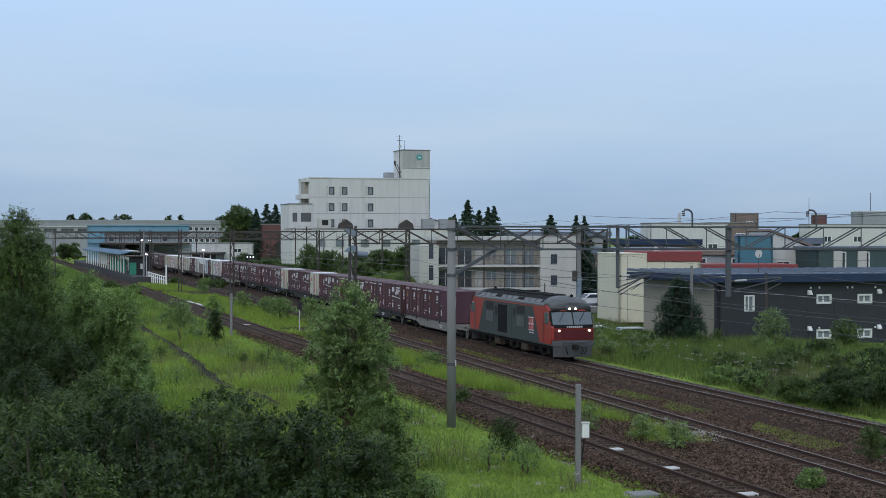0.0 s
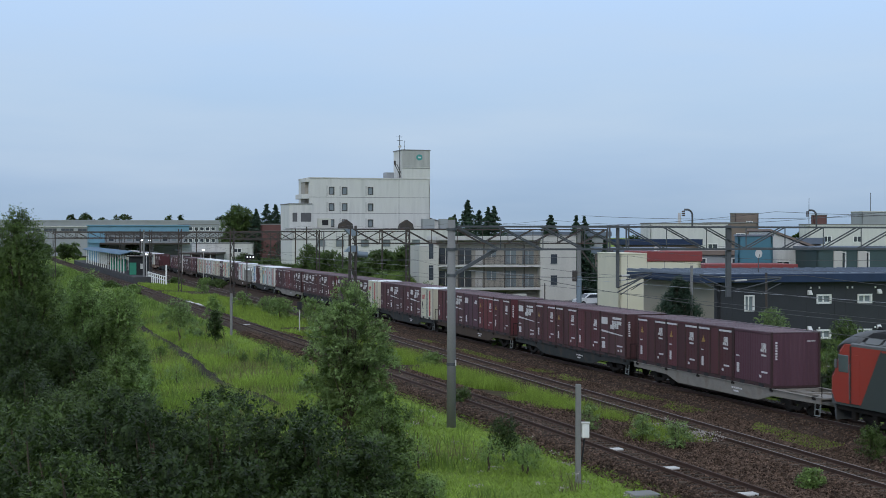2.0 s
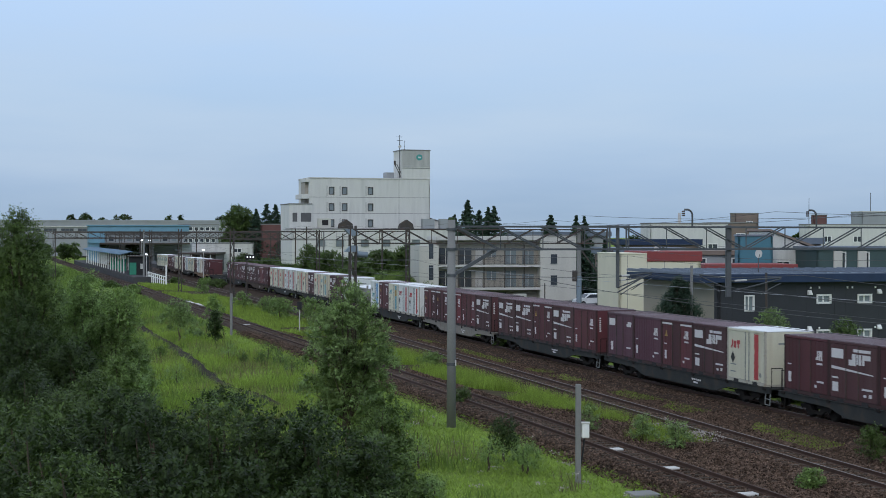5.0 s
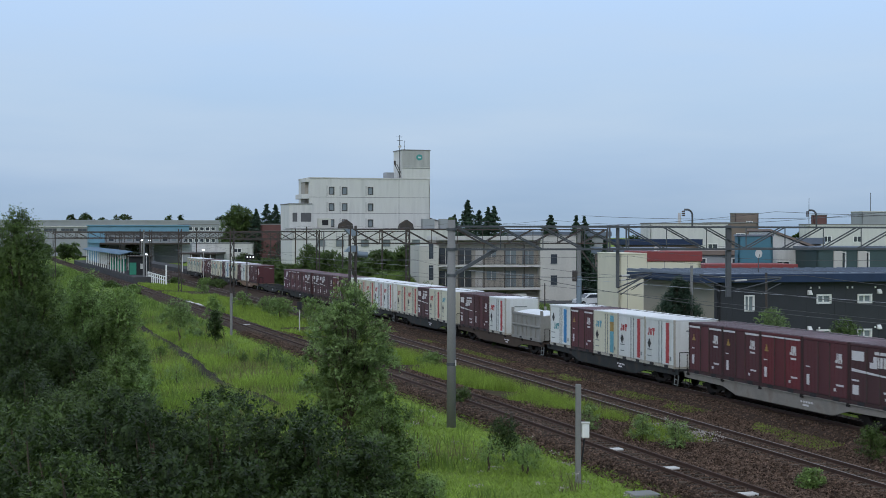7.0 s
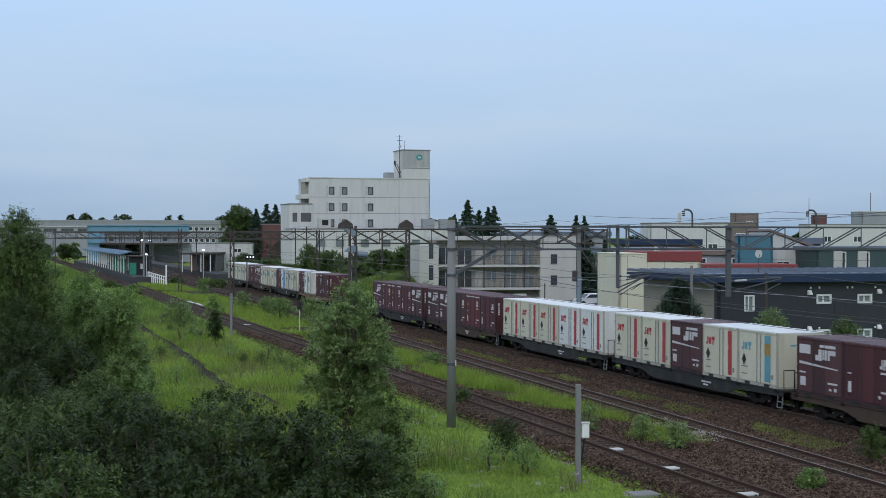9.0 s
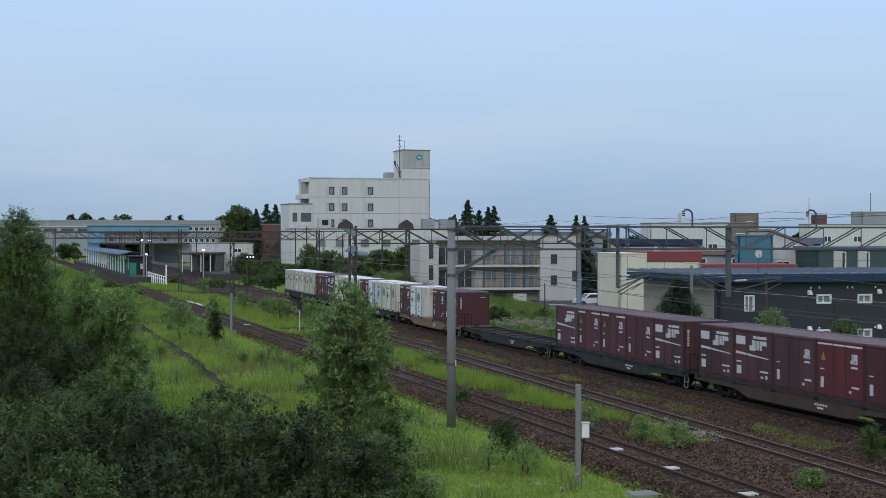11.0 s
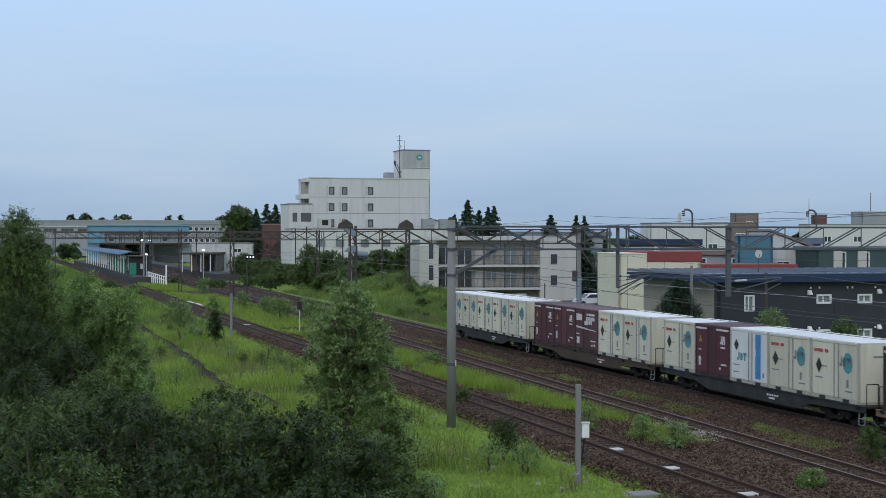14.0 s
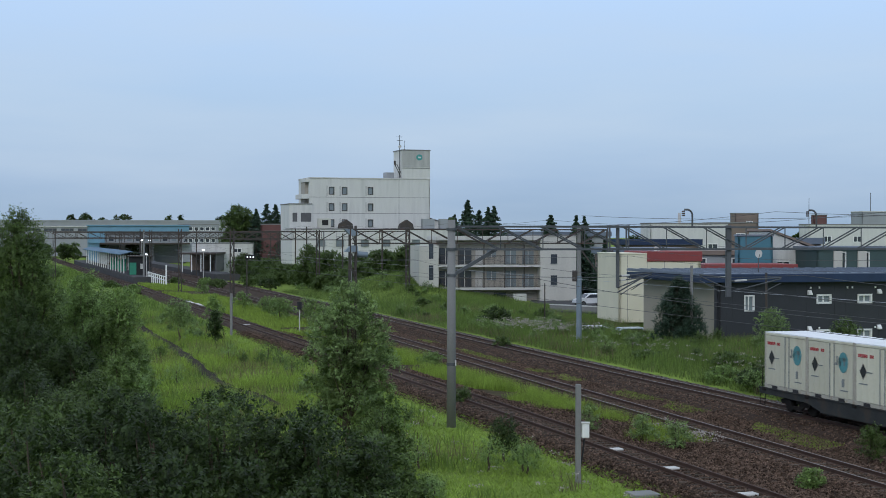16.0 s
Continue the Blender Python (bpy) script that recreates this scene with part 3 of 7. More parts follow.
            txt = {"jotred": "mark_red", "jotcream": "mark_red", "jotpale": "mark_cyan", "jotblue": "mark_teal"}[kind]
            mark("emblem", [(lo, zt, lo + 0.14, zt + 0.12), (lo + 0.12, zt + 0.08, lo + 0.22, zt + 0.38), (lo + 0.30, zt + 0.02, lo + 0.52, zt + 0.34), (lo + 0.60, zt + 0.22, lo + 0.90, zt + 0.38), (lo + 0.68, zt, lo + 0.80, zt + 0.22)], M[txt])
            d = Geo()
            cx = -1.25 if kind != "jotblue" else -1.2
            cz = 1.12 if kind != "jotblue" else 1.72
            if sy > 0:
                cx = -cx
            d.quad_prism([(cx - 0.22, y - 0.004, cz), (cx, y - 0.004, cz - 0.27), (cx + 0.22, y - 0.004, cz), (cx, y - 0.004, cz + 0.27)], [(cx - 0.22, y + 0.004, cz), (cx, y + 0.004, cz - 0.27), (cx + 0.22, y + 0.004, cz), (cx, y + 0.004, cz + 0.27)])
            part("black_diamond", d, M["mark_black"], ob)
            if kind == "jotblue":
                mark("stripe", [(0.66, 0.30, 1.16, 1.28), (0.72, 1.28, 1.16, 1.6), (0.66, 1.6, 1.16, 2.30)], M[stripe])
            elif kind == "jotpale":
                mark("stripe", [(0.72, 0.25, 1.25, 1.42)], M[stripe])
                mark("stripe", [(0.72, 1.95, 1.25, 2.30)], M[stripe])
                mark("picture_panel", [(0.72, 1.42, 1.25, 1.95)], M["mark_yellow"])
            else:
                mark("stripe", [(0.86, 0.25, 1.24, 1.40), (0.90, 1.40, 1.24, 1.62), (0.86, 1.62, 1.24, 2.30)], M[stripe])
            mark("small_lettering", [(-1.5, 0.78, -0.9, 0.83), (-1.5, 0.45, -0.95, 0.50), (1.35, 0.40, 1.5, 0.6)], M["mark_grey"])
        else:
            mark("red_lettering", [(-1.58 + 0.145 * k, 1.94, -1.47 + 0.145 * k, 2.07) for k in range(8) if k != 5], M["mark_red"])
            d = Geo()
            cx = -1.2 if sy < 0 else 1.2
            d.quad_prism([(cx - 0.25, y - 0.004, 1.38), (cx, y - 0.004, 1.06), (cx + 0.25, y - 0.004, 1.38), (cx, y - 0.004, 1.70)], [(cx - 0.25, y + 0.004, 1.38), (cx, y + 0.004, 1.06), (cx + 0.25, y + 0.004, 1.38), (cx, y + 0.004, 1.70)])
            part("black_diamond", d, M["mark_black"], ob)
            cx = 1.05 * (1 if sy < 0 else -1)
            ring = [(cx + 0.36 * math.cos(a), 1.62 + 0.42 * math.sin(a)) for a in np.linspace(0, 2 * math.pi, 20, endpoint=False)]
            part("round_emblem", Geo().quad_prism([(x, y - 0.004, z) for x, z in ring], [(x, y + 0.004, z) for x, z in ring]), M["mark_teal"], ob, "teal round emblem")
            mark("emblem_bars", [(0.42, 1.48, 0.62, 1.58), (0.52, 1.58, 0.62, 1.86), (0.70, 1.48, 0.92, 1.80), (1.00, 1.66, 1.28, 1.82), (1.08, 1.46, 1.18, 1.66)], M["mark_grey"])
            mark("small_lettering", [(-1.5, 0.86, -0.9, 0.91), (0.95, 0.62, 1.12, 0.95), (0.85, 0.45, 1.4, 0.50), (-1.0, 1.35, -0.55, 1.39)], M["mark_grey"])
    # lettering on the ends
    for sx in (-1, 1):
        g = Geo()
        x = sx * (hx + 0.0)
        dark_end = not white
        if dark_end:
            for k in range(7):
                g.box(x - 0.016, -0.98 * sx - 0.045, 1.25 + 0.12 * k, x + 0.016, -0.98 * sx + 0.045, 1.33 + 0.12 * k)
            g.box(x - 0.016, min(0.55 * sx, 0.95 * sx), 2.05, x + 0.016, max(0.55 * sx, 0.95 * sx), 2.09)
        else:
            g.box(x - 0.008, min(-0.55 * sx, 0.35 * sx), 1.88, x + 0.008, max(-0.55 * sx, 0.35 * sx), 1.95)
        tagged(part("end_lettering", g, M["mark_white"] if dark_end else M["mark_cyan" if kind == "jotpale" else "mark_grey"], ob), kind="stuff")
    return ob


M["rusty_end"] = mat("rust_stained_white_paint", (0.60, 0.60, 0.55), 0.6, vary=0.12, scale=1.6, fine=12, bump=0.05, stain=(0.36, 0.25, 0.13), stain_amt=0.95, streak=True)


def bulk_bin():
    """An open-topped grey bulk container under a sheet."""
    ob = thing("bulk_container", "grey ribbed bulk container with a sheeted top", "bulk container", "containers on the train")
    L, hy, H = 6.06, 1.22, 1.75
    part("body", Geo().box(-L / 2 + 0.06, -hy + 0.06, 0.1, L / 2 - 0.06, hy - 0.06, H - 0.15), M["bin_grey"], ob)
    for sy in (-1, 1):
        part("top_rail", Geo().box(-L / 2, sy * (hy - 0.07) - 0.07, H - 0.22, L / 2, sy * (hy - 0.07) + 0.07, H - 0.06, 0.02), M["bin_grey"], ob)
        part("bottom_rail", Geo().box(-L / 2, sy * (hy - 0.07) - 0.07, 0.0, L / 2, sy * (hy - 0.07) + 0.07, 0.2, 0.02), M["bin_grey"], ob)
        part("waist_rail", Geo().box(-L / 2 + 0.1, sy * (hy - 0.03) - 0.05, 0.85, L / 2 - 0.1, sy * (hy - 0.03) + 0.05, 0.97, 0.02), M["bin_grey"], ob)
        for k in range(7):
            x = -L / 2 + 0.3 + k * (L - 0.6) / 6
            part("rib", Geo().box(x - 0.05, sy * (hy - 0.04) - 0.045, 0.15, x + 0.05, sy * (hy - 0.04) + 0.045, H - 0.2, 0.01), M["bin_grey"], ob)
        for x in (-1.05, 1.05):
            part("fork_pocket", Geo().box(x - 0.2, sy * (hy + 0.002) - 0.01, 0.04, x + 0.2, sy * (hy + 0.002) + 0.01, 0.16), M["dark"], ob)
    for sx in (-1, 1):
        for sy in (-1, 1):
            part("corner_post", Geo().box(sx * (L / 2 - 0.08) - 0.08, sy * (hy - 0.08) - 0.08, 0, sx * (L / 2 - 0.08) + 0.08, sy * (hy - 0.08) + 0.08, H + 0.22, 0.015), M["bin_grey"], ob)
        part("end_wall", Geo().box(sx * (L / 2 - 0.05) - 0.04, -hy + 0.15, 0.1, sx * (L / 2 - 0.05) + 0.04, hy - 0.15, H - 0.1, 0.01), M["bin_grey"], ob)
    g = Geo()
    rings = []
    for i in range(9):
        x = -L / 2 + 0.2 + i * (L - 0.4) / 8
        rings.append([(x, -hy + 0.14, H - 0.14), (x, hy - 0.14, H - 0.14), (x, 0.5, H + 0.02 + 0.05 * (i % 2)), (x, 0.0, H + 0.07 + 0.04 * ((i * 7) % 3)), (x, -0.5, H + 0.02 + 0.05 * (i % 2))])
    part("sheet", g.loft(rings), M["white_roof_c"], ob, "pale tarpaulin sheet")
    return ob


def bogie(parent, x, dx=0.95, r=0.43):
    b = part("bogie", Geo().box(x - 0.25, -0.75, 0.42, x + 0.25, 0.75, 0.66, 0.03), M["running"], parent, "grimy bogie")
    for sy in (-1, 1):
        g = Geo().ribs_y([(x - 1.30, 0.52), (x - 0.95, 0.62), (x - 0.4, 0.55), (x - 0.3, 0.35), (x + 0.3, 0.35), (x + 0.4, 0.55), (x + 0.95, 0.62), (x + 1.30, 0.52), (x + 1.15, 0.38), (x + 0.75, 0.40), (x + 0.45, 0.22), (x - 0.45, 0.22), (x - 0.75, 0.40), (x - 1.15, 0.38)], sy * 0.86 - 0.06, sy * 0.86 + 0.06)
        part("side_frame", g, M["running"], b)
    for sx in (-1, 1):
        for sy in (-1, 1):
            n = 20
            cx = x + sx * dx
            ring = [(math.cos(2 * math.pi * i / n), math.sin(2 * math.pi * i / n)) for i in range(n)]
            ys = (sy * 0.50, sy * 0.53, sy * 0.62, sy * 0.66)
            rs = (r + 0.025, r + 0.025, r, r - 0.05)
            part("wheel", Geo().loft([[(cx + a * rr, yy, r + b2 * rr) for a, b2 in ring] for yy, rr in zip(ys, rs)]), M["running"], b)
        part("axle", Geo().tube((x + sx * dx, -0.6, r), (x + sx * dx, 0.6, r), 0.08), M["running"], b)
    return b


def container_wagon(paint, label):
    ob = thing("container_wagon", label, "flat wagon", "wagons of the train")
    col = M[paint]
    L = 19.6 / 2
    for sy in (-1, 1):
        y0, y1 = sorted((sy * 1.12, sy * 1.20))
        belly = [(-L, 0.98), (-L, 0.72), (-5.6, 0.66), (-4.3, 0.36), (4.3, 0.36), (5.6, 0.66), (L, 0.72), (L, 0.98)]
        part("side_sill", Geo().ribs_y(belly, y0, y1), col, ob)
        part("sill_flange", Geo().box(-L, sy * 1.16 - 0.09, 0.95, L, sy * 1.16 + 0.09, 0.985, 0.01), col, ob)
        part("plate", Geo().box(1.6, sy * 1.205 - 0.006, 0.50, 2.9, sy * 1.205 + 0.006, 0.80), col, ob)
        g = Geo()
        for k in range(5):
            g.box(1.75 + k * 0.22, sy * 1.213 - 0.004, 0.66, 1.90 + k * 0.22, sy * 1.213 + 0.004, 0.74)
        g.box(1.95, sy * 1.213 - 0.004, 0.52, 2.45, sy * 1.213 + 0.004, 0.60)
        part("lettering_bars", g, M["mark_white"], ob)
        for k in range(6 if sy < 0 else 0):
            x = -5.0 * PITCH / 2 + k * PITCH
            part("twist_lock", Geo().box(x - 0.13, sy * 1.16 - 0.10, 0.86, x + 0.13, sy * 1.16 + 0.14 * (0.9 if sy > 0 else 1), 1.0, 0.02), M["running"], ob)
        for sx in (-1, 1):
            x = sx * (L - 0.25)
            g = Geo().path([(x - 0.22, sy * 1.14, 0.75), (x - 0.22, sy * 1.18, 0.22), (x + 0.22, sy * 1.18, 0.22), (x + 0.22, sy * 1.14, 0.75)], 0.022)
            g.tube((x - 0.22, sy * 1.18, 0.48), (x + 0.22, sy * 1.18, 0.48), 0.02)
            part("step", g, M["mark_grey"] if sx > 0 else M["running"], ob)
    part("centre_sill", Geo().box(-L, -0.28, 0.55, L, 0.28, 0.9), col, ob)
    for k in range(11):
        x = -9.3 + k * 1.86
        part("cross_member", Geo().box(x - 0.09, -1.12, 0.78, x + 0.09, 1.12, 0.955), col, ob)
    for sx in (-1, 1):
        part("end_platform", Geo().box(sx * (L - 0.42) - 0.42, -1.12, 0.90, sx * (L - 0.42) + 0.42, 1.12, 0.965, 0.01), col, ob)
        x = sx * (L - 0.06)
        part("handrail", Geo().path([(x, -1.08, 0.95), (x, -1.08, 1.85), (x, -0.55, 1.85), (x, -0.55, 0.95)], 0.02), M["running"], ob)
        part("coupler", Geo().box(sx * (L + 0.18) - 0.24, -0.14, 0.74, sx * (L + 0.18) + 0.24, 0.14, 1.0, 0.04), M["running"], ob)
        part("brake_hose", Geo().path([(sx * (L + 0.02), 0.35, 0.70), (sx * (L + 0.18), 0.32, 0.45), (sx * (L + 0.36), 0.25, 0.42)], 0.03), M["running"], ob)
        bogie(ob, sx * 7.1)
    part("brake_cylinder", Geo().tube((-2.6, 0.5, 0.52), (-1.6, 0.5, 0.52), 0.20, n=12), M["running"], ob)
    part("air_tank", Geo().tube((0.6, -0.6, 0.50), (2.2, -0.6, 0.50), 0.22, n=12), M["running"], ob)
    part("brake_rod", Geo().tube((-6.0, -0.3, 0.42), (6.0, -0.3, 0.42), 0.025), M["running"], ob)
    return ob


# front to rear, each wagon's containers front to rear; "-" is an empty place
TRAIN = [
    ("wagon_light", ["-", "purple", "bar", "bar", "bar"]),
    ("wagon_dark", ["jrf", "jr", "bar", "bar", "jrf"]),
    ("wagon_brown", ["bar", "red", "jrfs", "jrf", "jr"]),
    ("wagon_dark", ["jotcream", "jrf", "jr", "jrf", "jr"]),
    ("wagon_dark", ["jotcream", "jrf", "bar", "purple", "jrfs"]),
    ("wagon_dark", ["jr", "jrf", "bar", "jrf", "jrf"]),
    ("wagon_light", ["jrf", "jr", "red", "bar", "bar"]),
    ("wagon_dark", ["jotred", "jotred", "jotpale", "bar", "jotblue"]),
    ("wagon_brown", ["bin", "-", "jotred", "jr", "jrf"]),
    ("wagon_dark", ["jotpale", "jotcream", "jrf", "jotcream", "jotcream"]),
    ("wagon_dark", ["jotred", "jotred", "jotcream", "jotcream", "jotcream"]),
    ("wagon_brown", ["jr", "red", "brown", "jrf", "jrf"]),
    ("wagon_dark", ["jrf", "jr", "bar", "bar", "pjrf"]),
    ("wagon_dark", ["-", "-", "-", "-", "-"]),
    ("wagon_rust", ["jr", "bar", "-", "urw", "bar"]),
    ("wagon_dark", ["ur", "ur", "jotblue", "bar", "ur"]),
    ("wagon_brown", ["ur", "ur", "jrf", "bar", "bar"]),
    ("wagon_dark", ["ur", "ur", "ur", "ur", "ur"]),
]
WAGON_LABEL = {"wagon_rust": "rusty tan container flat wagon", "wagon_light": "dusty pale grey container flat wagon", "wagon_dark": "dark grey container flat wagon with grimy bogies", "wagon_brown": "rust-brown container flat wagon with grimy bogies"}
MADE = {}


def made(kind, maker):
    if kind in MADE:
        return copy_thing(MADE[kind], Matrix.Identity(4))
    MADE[kind] = maker()
    return MADE[kind]


def build_train():
    for w, (paint, load) in enumerate(TRAIN):
        centre = (17 - w + 0.5) * WAGON
        empty = all(k == "-" for k in load)
        wagon = made(paint + str(empty), lambda: container_wagon(paint, WAGON_LABEL[paint] + (", empty" if empty else ", loaded")))
        MOVERS.append((wagon, centre, 0.055))
        for i, kind in enumerate(load):
            x = centre + (2 - i) * PITCH
            if kind == "bin":
                MOVERS.append((made("bin", bulk_bin), x - 1.15, DECK))
            elif kind != "-":
                MOVERS.append((made(kind, lambda: box_container(kind)), x, DECK))


build_train()


# ---- the locomotive ----
def build_loco():
    ob = thing("diesel_locomotive", "grey and vermilion diesel locomotive with lit headlamps", "locomotive")
    X0, X1 = -9.3, 9.3          # ends of the body
    hw, z0, zr = 1.40, 1.02, 3.45

    def section(x, top, hw2=hw):
        return [(x, -hw2, z0), (x, hw2, z0), (x, hw2, top - 0.10), (x, hw2 - 0.10, top), (x, -hw2 + 0.10, top), (x, -hw2, top - 0.10)]

    part("body", Geo().loft([section(-7.6, zr), section(7.4, zr)]), M["loco_grey"], ob)
    # red cab flanks with a slanting rear edge, proud of the grey sides
    for sx in (-1, 1):
        for sy in (-1, 1):
            y0, y1 = sorted((sy * hw, sy * (hw + 0.006)))
            part("cab_flank", Geo().ribs_y([(sx * 7.45, z0 + 0.02), (sx * 7.45, zr - 0.12), (sx * 5.35, zr - 0.12), (sx * 6.75, z0 + 0.02)], y0, y1), M["loco_red"], ob, "vermilion cab side with slanting edge")
    # cab ends, raked windscreen over a blunt nose
    for sx in (-1, 1):
        prof = [(7.4, z0), (9.05, z0), (9.30, 1.35), (9.30, 2.02), (9.18, 2.12), (8.72, 3.10), (8.35, 3.42), (7.4, 3.45)]
        rings = []
        for y, inset, drop in ((-hw, 0.42, 0.05), (-hw + 0.10, 0.20, 0.01), (-0.8, 0.05, 0.0), (0.0, 0.0, 0.0), (0.8, 0.05, 0.0), (hw - 0.10, 0.20, 0.01), (hw, 0.42, 0.05)):
            rings.append([(sx * (px - (inset if px > 8 else 0)), y, pz - (drop if pz > 3 else 0)) for px, pz in prof])
        g = Geo().loft(rings)
        cab = part("cab", g, M["loco_red"], ob, "vermilion driver's cab")
        part("nose_band", Geo().loft([[(sx * (9.305 - i), y, 1.37), (sx * (9.315 - i), y, 1.37), (sx * (9.315 - i), y, 2.00), (sx * (9.305 - i), y, 2.00)] for y, i in ((-1.28, 0.20), (-0.8, 0.05), (0, 0.0), (0.8, 0.05), (1.28, 0.20))]), M["loco_deep"], cab, "deep red nose panel")
        part("number_band", Geo().loft([[(sx * (9.30 - i), y, 2.04), (sx * (9.33 - i), y, 2.04), (sx * (9.29 - i), y, 2.20), (sx * (9.20 - i), y, 2.20)] for y, i in ((-1.26, 0.20), (-0.8, 0.06), (0, 0.0), (0.8, 0.06), (1.26, 0.20))]), M["loco_black"], cab)
        g = Geo()
        for k in range(8):
            g.box(sx * 9.325 - 0.012, -0.52 + 0.13 * k, 2.07, sx * 9.325 + 0.012, -0.43 + 0.13 * k, 2.17)
        part("number_bars", g, M["mark_white"], cab)
        def front_x(z, y, out):
            inset = float(np.interp(abs(y), (0.0, 0.8, hw - 0.10, hw), (0.0, 0.05, 0.20, 0.42)))
            return sx * (9.18 - 0.469 * (z - 2.12) - inset + out)
        part("screen_surround", Geo().loft([[(front_x(2.16, y, 0.008), y, 2.16), (front_x(3.07, y, 0.008), y, 3.07), (front_x(3.07, y, -0.03), y, 3.07), (front_x(2.16, y, -0.03), y, 2.16)] for y in (-1.37, -1.3, -0.8, 0, 0.8, 1.3, 1.37)]), M["loco_black"], cab, "black windscreen surround")
        # windscreen panes lie on the raked face
        for ya, yb in ((-1.29, -0.04), (0.04, 1.29)):
            def face(z, y, out=0.014):
                inset = float(np.interp(abs(y), (0.0, 0.8, hw - 0.10, hw), (0.0, 0.05, 0.20, 0.42)))
                return sx * (9.18 - 0.469 * (z - 2.12) - inset + out)
            cols = sorted({ya, yb, *(c for c in (-0.8, 0.8) if ya < c < yb)})
            rings = [[(face(2.24, y), y, 2.24), (face(3.0, y), y, 3.0), (face(3.0, y, -0.02), y, 3.0), (face(2.24, y, -0.02), y, 2.24)] for y in cols]
            part("windscreen", Geo().loft(rings), M["loco_glass"], cab, "dark windscreen pane")
            yc = (ya + yb) / 2
            part("wiper", Geo().tube((face(2.95, yc) + sx * 0.05, yc + 0.1, 2.95), (face(2.45, yc) + sx * 0.05, yc - 0.25, 2.45), 0.018), M["dark"], cab)
        arch = ((-1.36, 0.0), (-1.15, 0.26), (-0.75, 0.43), (-0.3, 0.50), (0.3, 0.50), (0.75, 0.43), (1.15, 0.26), (1.36, 0.0))
        rings = []
        for px, drop, low2 in ((6.95, 0.0, 3.40), (7.9, 0.03, 3.40), (8.35, 0.14, 3.38), (8.62, 0.30, 3.22), (8.80, 0.46, 3.06)):
            rings.append([(sx * (px - 0.16 * abs(yy)) if px > 8 else sx * px, yy, max(low2 + 0.02, 3.44 + 1.02 * zz - drop * (0.4 + zz))) for yy, zz in arch] + [(sx * (px - 0.2) if px > 8 else sx * px, 1.30, low2 - 0.03), (sx * (px - 0.1) if px > 8 else sx * px, -1.30, low2 - 0.03)])
        part("roof_cap", Geo().loft(rings), M["loco_dome"], cab, "grimy grey domed cab roof", smooth=True)
        part("roof_horn", Geo().tube((sx * 7.7, 0.25, 3.9), (sx * 8.05, 0.25, 3.98), 0.05, 0.10, 10), M["loco_black"], cab)
        part("light_housing", Geo().box(min(sx * 8.5, sx * 8.86), -0.42, 3.10, max(sx * 8.5, sx * 8.86), 0.42, 3.36, 0.06), M["loco_dome"], cab)
        front = sx > 0
        for y in (-0.2, 0.2):
            part("headlamp", Geo().tube((sx * 8.84, y, 3.21), (sx * 8.88, y, 3.21), 0.075, n=14), M["lamp_on"] if front else M["pane"], cab)
        for y in (-0.98, 0.98):
            part("headlamp", Geo().tube((sx * 9.19, y, 1.88), (sx * 9.26, y, 1.88), 0.07, n=14), M["lamp_on"] if front else M["pane"], cab)
            part("tail_lamp", Geo().tube((sx * 9.15, y * 1.16, 1.88), (sx * 9.22, y * 1.16, 1.88), 0.06, n=12), M["lamp_red"], cab)
        # apron and pilot
        part("apron", Geo().loft([[(sx * (9.25 - i), y, 0.92), (sx * (8.6 - i), y, 0.92), (sx * (8.6 - i), y, 1.34), (sx * (9.27 - i), y, 1.34)] for y, i in ((-1.34, 0.25), (-0.8, 0.06), (0, 0), (0.8, 0.06), (1.34, 0.25))]), M["loco_dome"], cab, "grimy grey buffer beam")
        part("pilot", Geo().loft([[(sx * (9.10 - i), y, 0.25), (sx * (9.02 - i), y, 0.25), (sx * (9.10 - i), y, 0.92), (sx * (9.20 - i), y, 0.92)] for y, i in ((-1.25, 0.22), (-0.8, 0.06), (0, 0), (0.8, 0.06), (1.25, 0.22))]), M["loco_dome"], cab, "grimy grey snow plough plate")
        part("coupler", Geo().box(min(sx * 9.2, sx * 9.75), -0.15, 0.76, max(sx * 9.2, sx * 9.75), 0.15, 1.04, 0.04), M["running"], cab)
        for y in (-0.55, 0.5, 0.75):
            part("air_hose", Geo().path([(sx * 9.22, y, 0.85), (sx * 9.40, y, 0.62), (sx * 9.34, y * 0.8, 0.42)], 0.03), M["running"], cab)
        part("handrail", Geo().path([(sx * 9.30, -0.75, 1.20), (sx * 9.42, -0.75, 1.20), (sx * 9.42, 0.75, 1.20), (sx * 9.30, 0.75, 1.20)], 0.02), M["loco_silver"], cab)
        for sy in (-1, 1):
            part("cab_window", Geo().box(sx * 8.05 - 0.38, sy * (hw - 0.02) - 0.035, 2.25, sx * 8.05 + 0.38, sy * (hw - 0.02) + 0.035, 2.95, 0.02), M["loco_glass"], cab)
            part("cab_door", Geo().box(sx * 7.15 - 0.30, sy * (hw + 0.006) - 0.008, 1.10, sx * 7.15 + 0.30, sy * (hw + 0.006) + 0.008, 3.0, 0.004), M["loco_red"], cab)
            part("grab_rail", Geo().tube((sx * 7.52, sy * 1.45, 1.2), (sx * 7.52, sy * 1.45, 2.6), 0.02), M["loco_silver"], cab)
            part("mirror", Geo().box(sx * 8.55 - 0.06, sy * 1.45 - 0.05, 2.4, sx * 8.55 + 0.06, sy * 1.45 + 0.05, 2.75, 0.02), M["loco_silver"], cab)
